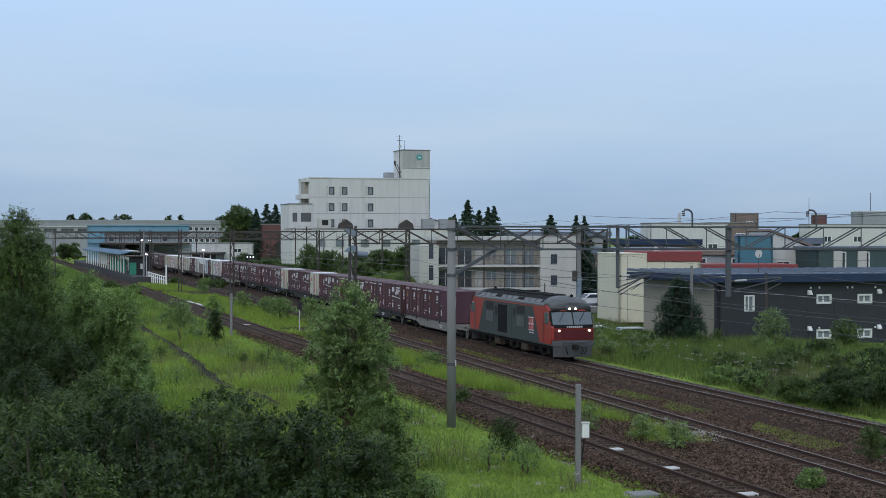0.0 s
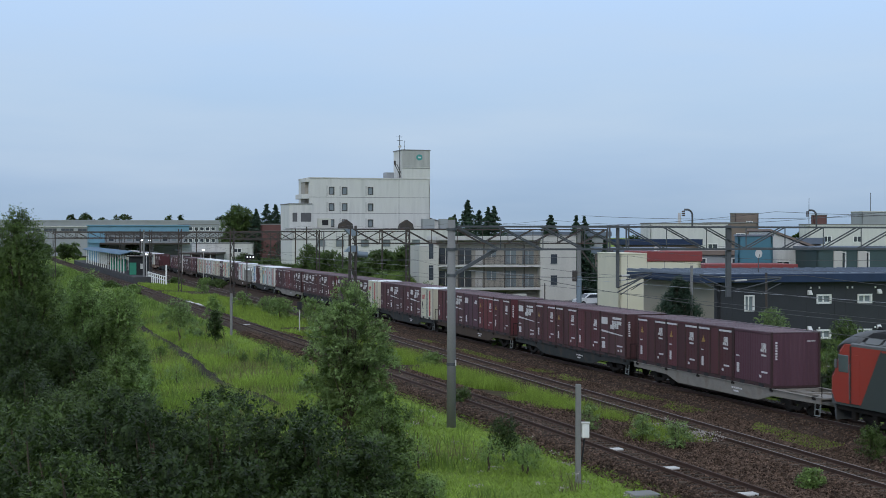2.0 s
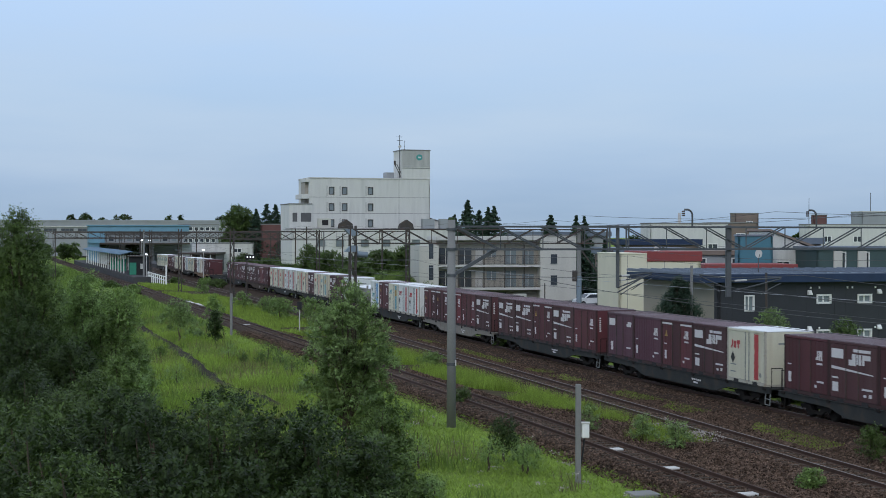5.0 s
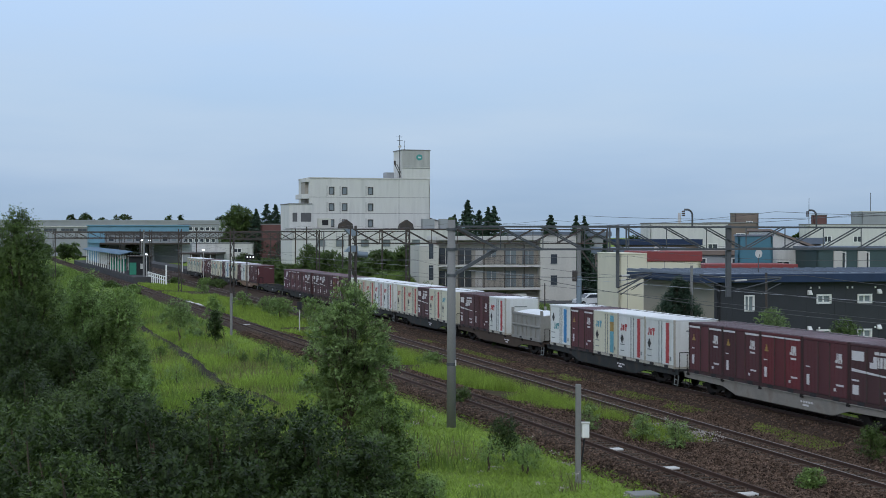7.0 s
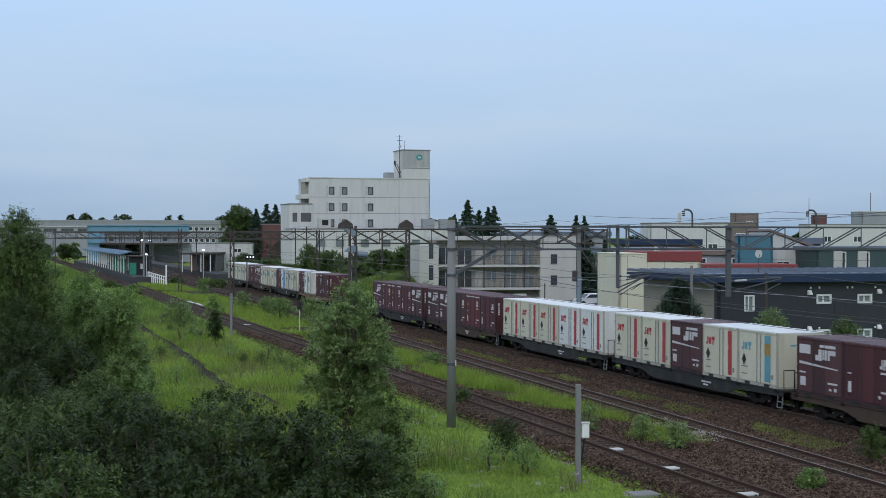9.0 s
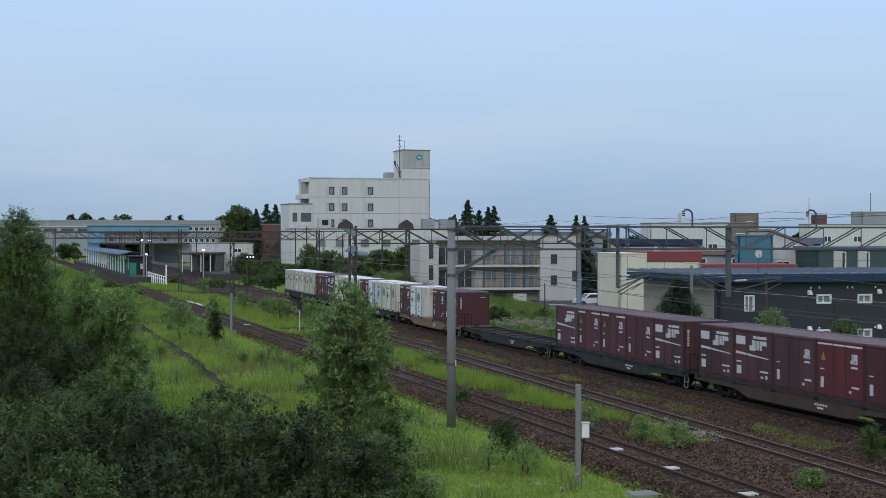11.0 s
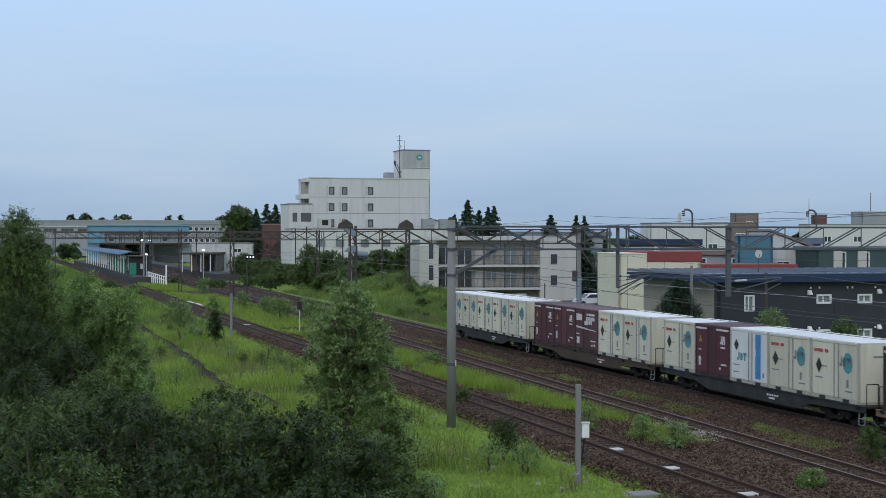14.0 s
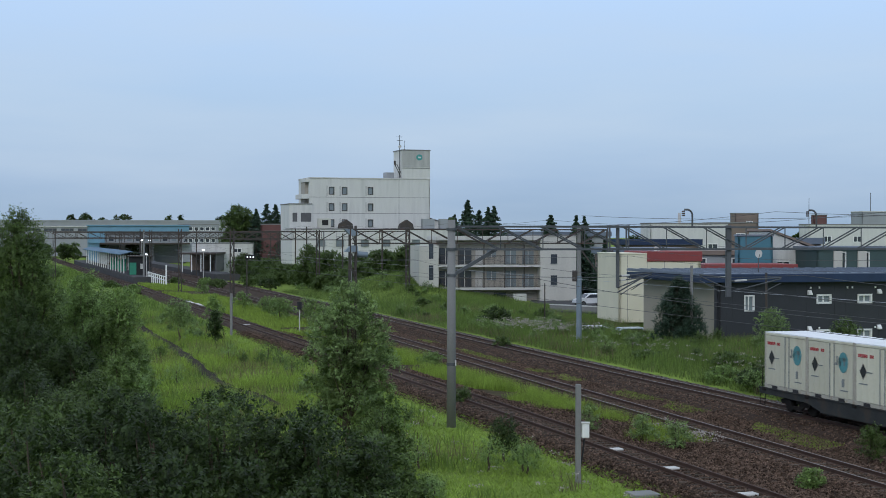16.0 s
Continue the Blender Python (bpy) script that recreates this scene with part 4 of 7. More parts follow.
    # roof
    hood = [(-1.36, 3.42), (1.36, 3.42), (1.05, 3.72), (0.72, 3.88), (0.0, 3.94), (-0.72, 3.88), (-1.05, 3.72)]
    part("roof_cover", Geo().loft([[(x, yy, zz) for yy, zz in hood] for x in (-7.0, -6.9, 6.9, 7.0)]), M["loco_black"], ob, "sooty black roof")
    for sy in (-1, 1):
        for k in range(11):
            if k in (3, 7):
                continue
            x = -6.1 + k * 1.22
            part("roof_panel", Geo().quad_prism([(x - 0.52, sy * 1.32, 3.475), (x + 0.52, sy * 1.32, 3.475), (x + 0.52, sy * 1.09, 3.70), (x - 0.52, sy * 1.09, 3.70)], [(x - 0.52, sy * 1.34, 3.50), (x + 0.52, sy * 1.34, 3.50), (x + 0.52, sy * 1.11, 3.725), (x - 0.52, sy * 1.11, 3.725)]), M["loco_silver"], ob, "pale grey sloping roof panel")
    for sy in (-1, 1):
        part("roof_edge", Geo().loft([[(x, sy * 1.41, 3.32), (x, sy * 1.41, 3.42), (x, sy * 1.20, 3.56), (x, sy * 1.18, 3.50)] for x in (-7.5, 7.5)]), M["loco_silver"], ob, "pale grey gutter edge")
        part("red_line", Geo().box(-5.3, sy * 1.403 - 0.006, 3.22, 5.3, sy * 1.403 + 0.006, 3.30), M["loco_red"], ob)
    for k, (x, w) in enumerate(((-5.2, 0.8), (-2.4, 1.2), (0.3, 0.7), (2.6, 1.2), (5.3, 0.8))):
        part("roof_vent", Geo().box(x - w, -0.6, 3.87, x + w, 0.6, 3.99, 0.05), M["loco_black"], ob)
    for x in (-1.0, 1.3):
        part("exhaust", Geo().tube((x, 0, 3.7), (x, 0, 4.02), 0.22, n=14), M["loco_black"], ob)
    # sides: louvres, doors, windows
    for sy in (-1, 1):
        y = sy * (hw + 0.006)
        for x in (-4.0, 2.9):
            part("louvre_panel", Geo().box(x - 0.85, y - 0.012, 1.75, x + 0.85, y + 0.012, 2.55, 0.005), M["loco_grey"], ob)
            for k in range(9):
                part("louvre", Geo().box(x - 0.80 + k * 0.185, y - 0.022, 1.80, x - 0.70 + k * 0.185, y + 0.022, 2.50), M["loco_silver"], ob)
            part("intake", Geo().box(x - 0.85, y - 0.010, 2.62, x + 0.85, y + 0.010, 3.14, 0.004), M["dark"], ob, "black air intake")
        for a in (-1.6, -0.55, 0.5):
            part("side_door", Geo().box(a - 0.50, y - 0.010, 1.20, a + 0.50, y + 0.010, 3.05, 0.006), M["loco_black"] if a < 0.4 else M["loco_grey"], ob)
        part("side_window", Geo().box(-2.75, y - 0.01, 2.3, -2.35, y + 0.01, 2.9, 0.004), M["dark"], ob)
        part("side_window", Geo().box(1.35, y - 0.01, 2.45, 1.75, y + 0.01, 2.95, 0.004), M["dark"], ob)
        part("emblem_panel", Geo().box(4.60, y - 0.010, 1.72, 5.55, y + 0.010, 2.52), M["mark_red"], ob, "red emblem with white edging")
        g = Geo()
        for r0 in (1.70, 2.10, 2.50):
            g.box(4.55, y - 0.014, r0 - 0.03, 5.60, y + 0.014, r0 + 0.03)
        for c0 in (4.85, 5.10, 5.35):
            g.box(c0 - 0.02, y - 0.014, 1.80, c0 + 0.02, y + 0.014, 2.42)
        part("emblem_lines", g, M["mark_white"], ob)
        g = Geo()
        for k in range(6):
            g.box(4.65 + k * 0.16, y - 0.010, 1.50, 4.77 + k * 0.16, y + 0.010, 1.58)
        part("number_bars", g, M["mark_white"], ob)
        part("side_skirt", Geo().box(-8.6, sy * 1.36 - 0.03, 0.92, 8.6, sy * 1.36 + 0.03, 1.04, 0.01), M["loco_grey"], ob)
    part("fuel_tank", Geo().box(-3.55, -1.2, 0.28, -2.35, 1.2, 1.0, 0.06), M["wagon_brown"], ob)
    part("fuel_tank", Geo().box(2.35, -1.2, 0.28, 3.55, 1.2, 1.0, 0.06), M["wagon_brown"], ob)
    part("underframe", Geo().box(-8.8, -1.2, 0.7, 8.8, 1.2, 1.03), M["running"], ob)
    for x in (-6.2, 0.0, 6.2):
        bogie(ob, x, 1.05, 0.46)
        for sy in (-1, 1):
            for dx in (-1.5, 0, 1.5):
                part("spring_box", Geo().box(x + dx - 0.16, sy * 1.05 - 0.10, 0.35, x + dx + 0.16, sy * 1.05 + 0.10, 0.78, 0.03), M["running"], ob)
    MOVERS.append((ob, 18 * WAGON + LOCO / 2, 0.055))


build_loco()


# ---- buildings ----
# tan with the shade under balconies put into its colour
M["tan_shade"] = mat("shaded_tan_wall", (0.34, 0.315, 0.275), 0.9, vary=0.12, scale=0.6, bump=0.1)
TOWN = 15.0


def walls(ob, w, d, h, openings, material, sides=()):
    """Four walls of a block w x d x h, its front along x at y = 0, with openings (x, z, w, h) through the front."""
    def face(length, ops, place, name="wall"):
        xs = sorted({0.0, length} | {o[0] for o in ops} | {o[0] + o[2] for o in ops})
        zs = sorted({0.0, h} | {o[1] for o in ops} | {o[1] + o[3] for o in ops})
        g = Geo()
        for a, b in zip(xs[:-1], xs[1:]):
            for c, e in zip(zs[:-1], zs[1:]):
                mx, mz = (a + b) / 2, (c + e) / 2
                if any(o[0] < mx < o[0] + o[2] and o[1] < mz < o[1] + o[3] for o in ops):
                    continue
                k = len(g.v)
                g.v += [place(p, 0.0, q) for p, q in ((a, c), (b, c), (b, e), (a, e))]
                g.f.append((k, k + 1, k + 2, k + 3))
        for x, z, ww, hh in [o[:4] for o in ops]:
            loop = [(x, z), (x + ww, z), (x + ww, z + hh), (x, z + hh)]
            for (p, q), (r, s) in zip(loop, loop[1:] + loop[:1]):
                k = len(g.v)
                g.v += [place(p, 0, q), place(r, 0, s), place(r, 0.25, s), place(p, 0.25, q)]
                g.f.append((k, k + 1, k + 2, k + 3))
        if not ops:
            k = len(g.v)
            g.v += [place(p, 0.25, q) for p, q in ((0, 0), (length, 0), (length, h), (0, h))]
            g.f.append((k, k + 1, k + 2, k + 3))
            for a, b in ((0, 1), (1, 2), (2, 3), (3, 0)):
                g.f.append((k - 4 + a, k - 4 + b, k + b, k + a))
        part(name, g, material, ob)

    face(w, openings, lambda p, i, q: (p, i, q))
    face(d, list(sides), lambda p, i, q: (i, p, q))
    face(d, [], lambda p, i, q: (w - i, p, q))
    face(w, [], lambda p, i, q: (p, d - i, q))


def window(ob, x, z, w, h, frame_mat, pane_mat="pane", mullions=1, proud=0.03, face=None):
    """A framed window set in an opening of the front (or, with face, of another side)."""
    face = face or (lambda p, i, q: (p, i, q))

    def box(a, i, c, b, j, e):
        g = Geo()
        ring = [(a, i), (b, i), (b, j), (a, j)]
        return g.quad_prism([face(p, q, c) for p, q in ring], [face(p, q, e) for p, q in ring])

    t = min(0.09, w * 0.08)
    fr = part("window", box(x, 0.17, z, x + w, 0.23, z + h), M[pane_mat], ob)
    for a, c, b, e in ((x, z, x + t, z + h), (x + w - t, z, x + w, z + h), (x, z, x + w, z + t), (x, z + h - t, x + w, z + h)):
        part("window_frame", box(a - 0.02, -proud, c - 0.02, b + 0.02, 0.15, e + 0.02), M[frame_mat], fr)
    for k in range(mullions):
        mx = x + w * (k + 1) / (mullions + 1)
        part("mullion", box(mx - t / 2, 0.08, z, mx + t / 2, 0.165, z + h), M[frame_mat], fr)
    return fr


def flat_roof(ob, w, d, h, material, lip=0.15, t=0.25, z=None):
    part("roof", Geo().box(-lip, -lip, h - 0.01, w + lip, d + lip, h + t, 0.03), material, ob)


def block(name, label, category, x, y, z, turn, w, d, h, material, openings=(), roof="concrete_light", lip=0.1, t=0.2, win="white_paint", pane="pane", sides=(), group="town buildings"):
    ob = thing(name, label, category, group, m=pose(x, y, z, 0, 0, turn))
    walls(ob, w, d, h, [o[:4] for o in openings], M[material], [o[:4] for o in sides])
    for o in openings:
        window(ob, *o[:4], win, pane, o[4] if len(o) > 4 else 1)
    for o in sides:
        window(ob, *o[:4], win, pane, o[4] if len(o) > 4 else 1, face=lambda p, i, q: (i, p, q))
    if roof:
        flat_roof(ob, w, d, h, M[roof], lip, t)
    return ob


M["tower_grime"] = mat("streaked_grey_render", (0.40, 0.40, 0.385), 0.9, vary=0.2, scale=0.9, fine=5, bump=0.1, stain=(0.52, 0.52, 0.50), stain_amt=0.7, streak=True)


def build_hotel():
    """The tall pale building behind the line."""
    ob = thing("hotel_building", "tall stained white concrete building with a stair tower", "building", "town buildings", m=pose(-25.6, 300.0, 0.0, 0, 0, TOWN))
    W, D, H = 23.85, 12.0, 18.6
    ops = []
    for z in (9.3, 12.4, 15.55):
        for x in (3.8, 6.35, 11.45):
            ops.append((x, z, 1.05, 1.45))
    walls(ob, W, D, H, ops, M["hotel_wall"], [(1.5, 15.3, 2.2, 2.2), (6, 15.3, 2.2, 2.2), (1.5, 12.2, 2.2, 2.2)])
    for o in ops:
        window(ob, *o, "steel_dark", "pane_light", 0, 0.06)
        part("rust_streak", Geo().box(o[0] - 0.42, -0.012, o[1] - 0.3, o[0] - 0.30, -0.002, o[1] + 1.7), M["concrete"], ob)
    part("roof", Geo().box(-0.1, -0.1, H - 0.01, W, D, H + 0.22, 0.03), M["concrete_light"], ob, "flat roof with a pale edge")
    for z in (8.6, 11.9, 15.0):
        part("floor_line", Geo().box(0.0, -0.03, z, W, -0.002, z + 0.07), M["concrete"], ob)
    part("panel_line", Geo().box(17.6, -0.02, 1.0, 17.68, -0.002, H), M["concrete"], ob)
    # stair tower
    part("stair_tower", Geo().box(18.2, 0.02, 0.5, W + 0.02, 7.0, 24.2), M["hotel_wall"], ob)
    part("tower_cap", Geo().box(18.1, -0.06, 24.2, W + 0.1, 7.1, 24.42, 0.03), M["concrete"], ob)
    part("tower_band", Geo().box(18.2, -0.03, 20.75, W + 0.02, -0.002, 20.85), M["concrete"], ob)
    ring = [(21.7 + 0.62 * math.cos(a), 22.9 + 0.60 * math.sin(a)) for a in np.linspace(0, 2 * math.pi, 18, endpoint=False)]
    part("tower_stain", Geo().box(18.3, -0.016, 21.0, W - 0.05, -0.003, 24.15), M["tower_grime"], ob, "grey weather-stained tower head")
    em = part("emblem", Geo().quad_prism([(x, -0.06, z) for x, z in ring], [(x, 0.0, z) for x, z in ring]), M["logo_green"], ob, "weathered green round emblem")
    part("emblem_centre", Geo().box(21.45, -0.09, 22.75, 22.05, -0.05, 23.05, 0.02), M["hotel_wall"], em)
    part("antenna_mast", Geo().tube((18.0, 1.0, 18.6), (18.0, 1.0, 27.2), 0.07), M["steel_grey"], ob)
    for z in (26.2, 26.9):
        part("antenna_bar", Geo().tube((17.4, 1.0, z), (18.6, 1.0, z), 0.04), M["steel_grey"], ob)
    part("antenna_dish", Geo().tube((18.0, 0.75, 25.0), (18.0, 0.95, 25.0), 0.30, 0.30, 12), M["concrete_light"], ob)
    part("antenna_mast", Geo().tube((19.0, 1.0, 24.3), (19.0, 1.0, 26.2), 0.04), M["steel_grey"], ob)
    g = Geo().bar((16.9, 0.6, 21.6), (18.3, 0.6, 18.8), 0.12).bar((17.3, 0.6, 21.6), (18.7, 0.6, 18.8), 0.12)
    part("roof_stair", g, M["steel_dark"], ob)
    part("roof_stair", Geo().box(16.8, 0.4, 21.4, 17.1, 0.9, 22.2), M["steel_dark"], ob)
    part("roof_unit", Geo().box(15.4, 2.0, 18.7, 17.2, 4.0, 20.0, 0.05), M["grey_wall"], ob)
    # open balconies at the near corner
    part("balcony", Geo().box(-1.5, 0.0, 14.7, 0.0, 7.0, 15.6, 0.05), M["hotel_wall"], ob)
    part("balcony_roof", Geo().box(-0.75, -0.1, 17.9, 0.05, 6.0, 18.7, 0.05), M["hotel_wall"], ob)
    # an added tan block stands in for the shade inside the balcony
    part("balcony_shade", Geo().box(-0.6, 1.6, 12.9, 0.02, 6.0, 17.9), M["tan_shade"], ob)
    # lower wing at the corner and the broad base
    part("lower_wing", Geo().box(-3.9, -0.4, 0.3, 0.4, 10, 13.6), M["hotel_wall"], ob)
    part("wing_cap", Geo().box(-4.0, -0.5, 13.6, 0.5, 10.1, 13.8, 0.03), M["concrete"], ob)
    # flat grey panels imitate the shaded openings of the wing
    for x, w in ((-3.3, 0.9), (-1.7, 2.0)):
        part("loggia", Geo().box(x, -0.43, 10.3, x + w, -0.38, 12.0), M["dusk"], ob)
    part("base_block", Geo().box(-4.2, -5.0, -0.5, W + 8, 2.0, 8.8), M["hotel_wall"], ob)
    part("base_cap", Geo().box(-4.3, -5.1, 8.8, W + 8.1, 2.0, 9.0, 0.03), M["concrete"], ob)
    for x in (0.6, 4.2, 9.0, 13.2, 19.0, 24.0):
        for z in (2.4, 5.6):
            window(ob, x, z, 1.5, 1.3, "mark_grey", "pane_light", 1, face=lambda p, i, q: (p, -5.2 + i, q))
    for x in (6.2, 18.0):
        part("roof_hood", Geo().loft([[(x - 1.3, y, 8.9), (x + 1.5, y, 8.9), (x + 1.3, y, 9.9), (x + 0.2, y, 10.7), (x - 1.1, y, 9.9)] for y in (-4.6, -3.0)]), M["steel_dark"], ob, "dark hooded roof vent")
    for x in (2.2, 22.5, 26.0):
        part("roof_unit", Geo().box(x - 1.2, -4.2, 9.0, x + 1.2, -2.8, 10.9, 0.05), M["apt_wall"] if x < 3 else M["grey_wall"], ob)
    part("unit_window", Geo().box(1.7, -4.23, 9.6, 2.9, -4.19, 10.6), M["dark"], ob)
    part("side_annex", Geo().loft([[(W + 0.1, y, 8.0), (W + 6.0, y, 8.0), (W + 6.0, y, 9.2), (W + 0.1, y, 11.0)] for y in (1.0, 8.0)]), M["hotel_wall"], ob)
    part("annex_roof", Geo().bar((W + 0.1, 0.9, 11.1), (W + 6.2, 0.9, 9.25), 0.3, 0.18), M["steel_dark"], ob)


def build_apartments():
    """Balcony block with a plain end bay."""
    ob = thing("apartment_building", "ivory three-storey apartment block with long railed balconies", "apartment building", "town buildings", m=pose(-2.9, 190.5, -1.1, 0, 0, 8.0))
    W, D, H = 19.5, 9.0, 8.8
    # the core wall's darker tan imitates shade behind the balconies
    part("core", Geo().box(2.3, 1.7, 0.0, 15.0, D, H - 0.2), M["tan_shade"], ob, "shaded tan balcony wall")
    part("end_bay", Geo().box(0.0, 0.0, 0.0, 2.4, D, H - 1.2), M["apt_wall"], ob)
    part("end_bay", Geo().box(15.0, -0.1, 0.0, W, D, H), M["apt_wall"], ob)
    part("roof", Geo().box(2.1, -0.2, H - 0.55, 15.2, D + 0.1, H - 0.05, 0.03), M["concrete_light"], ob)
    part("roof_cap", Geo().box(14.9, -0.2, H, W + 0.1, D + 0.1, H + 0.15, 0.02), M["concrete"], ob)
    for k, z in enumerate((2.45, 5.25)):
        part("balcony_slab", Geo().box(2.3, -0.05, z - 0.28, 15.05, 1.75, z, 0.03), M["concrete_light"], ob)
        part("handrail", Geo().bar((2.4, 0.0, z + 1.12), (15.0, 0.0, z + 1.12), 0.06), M["steel_dark"], ob)
        part("bottom_rail", Geo().bar((2.4, 0.0, z + 0.12), (15.0, 0.0, z + 0.12), 0.04), M["steel_dark"], ob)
        bal = Geo()
        for i in range(85):
            x = 2.4 + i * 0.15
            bal.bar((x, 0, z + 0.12), (x, 0, z + 1.1), 0.022)
        tagged(part("railing_infill", bal, M["steel_dark"], ob), kind="stuff")
        for x in (4.9, 8.0, 10.6, 13.0):
            part("balcony_post", Geo().bar((x, 0.05, z), (x, 0.05, z + 2.5), 0.12), M["steel_dark"], ob)
        for x, w, hh, mt in ((2.7, 1.5, 2.0, "pane"), (5.0, 1.7, 2.0, "pane"), (7.2, 0.9, 2.0, "concrete_light"), (8.6, 1.2, 1.1, "pane"), (10.9, 1.4, 2.0, "pane_light"), (13.1, 1.4, 1.6, "pane")):
            zz = z + (0.9 if hh < 1.5 else 0.05)
            dr = part("balcony_door", Geo().box(x, 1.62, zz, x + w, 1.69, zz + hh, 0.02), M["pane_light" if mt == "pane" and x > 5 else mt], ob)
            part("door_frame", Geo().box(x + w / 2 - 0.04, 1.58, zz, x + w / 2 + 0.04, 1.63, zz + hh), M["concrete_light"], dr)
    for x in (3.0, 6.0, 9.5):
        part("basement_window", Geo().box(x, 1.62, 1.0, x + 1.5, 1.69, 1.8, 0.02), M["pane"], ob)
    for z in (1.6 + 1.2, 5.4):
        w0 = part("window", Geo().box(16.3, -0.13, z, 17.1, -0.085, z + 1.15, 0.01), M["pane"], ob)
        part("window_frame", Geo().box(16.22, -0.15, z - 0.08, 17.18, -0.10, z), M["mark_grey"], w0)
    for z in (3.4, 6.0):
        part("window", Geo().box(1.2, -0.03, z, 1.75, 0.01, z + 1.8, 0.01), M["pane"], ob)
    part("utility_box", Geo().box(11.6, -0.6, 0.6, 13.2, 0.2, 1.7, 0.05), M["concrete_light"], ob)


def build_dark_block():
    """Two-storey black building with a navy roof and its tan flank."""
    ob = thing("black_siding_building", "two-storey black-sided building with navy metal roof", "building", "town buildings", m=pose(19.63, 113.0, -1.0, 0, 0, TOWN))
    W, D, H = 22.0, 13.4, 5.45
    ops = [(2.3, 3.3, 0.78, 1.15, 1)]
    for x in (8.55, 11.9, 15.5, 19.0):
        ops.append((x - 0.45, 3.80, 1.18, 0.66, 1))
        ops.append((x - 0.45, 1.22, 1.18, 0.66, 1))
    ops = ops[:1] + [o for o in ops[1:] if o[0] + o[2] < W]
    walls(ob, W, D, H, [o[:4] for o in ops], M["black_wall"])
    for o in ops:
        window(ob, *o[:4], "white_paint", "pane_light", o[4], 0.05)
    for k in range(int(W / 0.455)):
        part("siding_seam", Geo().box(k * 0.455, -0.014, 0.1, k * 0.455 + 0.02, -0.002, H - 0.05), M["black_wall"], ob) if not any(o[0] - 0.1 < k * 0.455 < o[0] + o[2] + 0.1 for o in ops) else None
    part("fascia", Geo().box(-1.3, -0.75, H - 0.05, W + 0.6, -0.55, H + 0.55, 0.03), M["navy_roof"], ob)
    part("soffit", Geo().box(-1.3, -0.74, H - 0.02, W + 0.6, D, H + 0.10), M["navy_roof"], ob)
    part("roof", Geo().loft([[(x, -0.6, H + 0.45), (x, D + 0.5, H + 0.50), (x, D + 0.5, H + 0.66), (x, -0.6, H + 0.60)] for x in (-1.3, W + 0.6)]), M["slate_roof"], ob)
    for k in range(24):
        x = -1.2 + k * 0.98
        part("roof_seam", Geo().bar((x, -0.6, H + 0.62), (x, D + 0.4, H + 0.68), 0.05, 0.06), M["slate_roof"], ob)
    for x, z in ((7.5, 4.45), (7.5, 1.8), (13.2, 4.5), (13.2, 1.85)):
        part("vent_hood", Geo().loft([[(x - 0.15, 0.0 - dy, z + dz), (x + 0.15, 0.0 - dy, z + dz), (x + 0.15, -0.002, z + dz), (x - 0.15, -0.002, z + dz)] for dy, dz in ((0.26, 0.0), (0.26, 0.1), (0.06, 0.34))]), M["white_paint"], ob)
    for x in (7.6, 8.3, 10.6, 11.0, 12.9):
        part("wall_light", Geo().box(x - 0.05, -0.08, 4.9, x + 0.05, -0.002, 5.05), M["white_paint"], ob)
        part("wall_light", Geo().box(x - 0.05, -0.08, 1.95, x + 0.05, -0.002, 2.08), M["white_paint"], ob)
    part("corner_trim", Geo().box(-0.03, -0.03, 0, 0.12, 0.1, H), M["black_wall"], ob)
    part("downpipe", Geo().tube((0.35, -0.1, 0.2), (0.35, -0.1, H), 0.05), M["dark"], ob)
    part("tan_flank", Geo().box(-0.035, 0.12, 0.0, -0.004, D, H), M["tan_wall"], ob, "tan siding on the flank")
    part("flank_eaves", Geo().box(-1.3, -0.55, H - 0.06, -0.04, D + 0.5, H + 0.42, 0.03), M["navy_roof"], ob)
    cream = thing("cream_building", "plain cream-walled building with red roof edge", "building", "town buildings", m=pose(15.7, 140.0, 0.0, 0, 0, 8.0))
    walls(cream, 7.6, 8.0, 6.1, [], M["cream_wall"])
    flat_roof(cream, 7.6, 8.0, 6.1, M["cream_wall"], 0.05, 0.1)
    part("red_roof_edge", Geo().box(2.6, -0.12, 5.45, 7.7, 8.1, 6.35, 0.03), M["red_roof"], cream)
    for x in (0.8, 2.6, 4.2):
        part("panel_joint", Geo().box(x, -0.012, 0.2, x + 0.03, -0.002, 6.0), M["concrete"], cream)


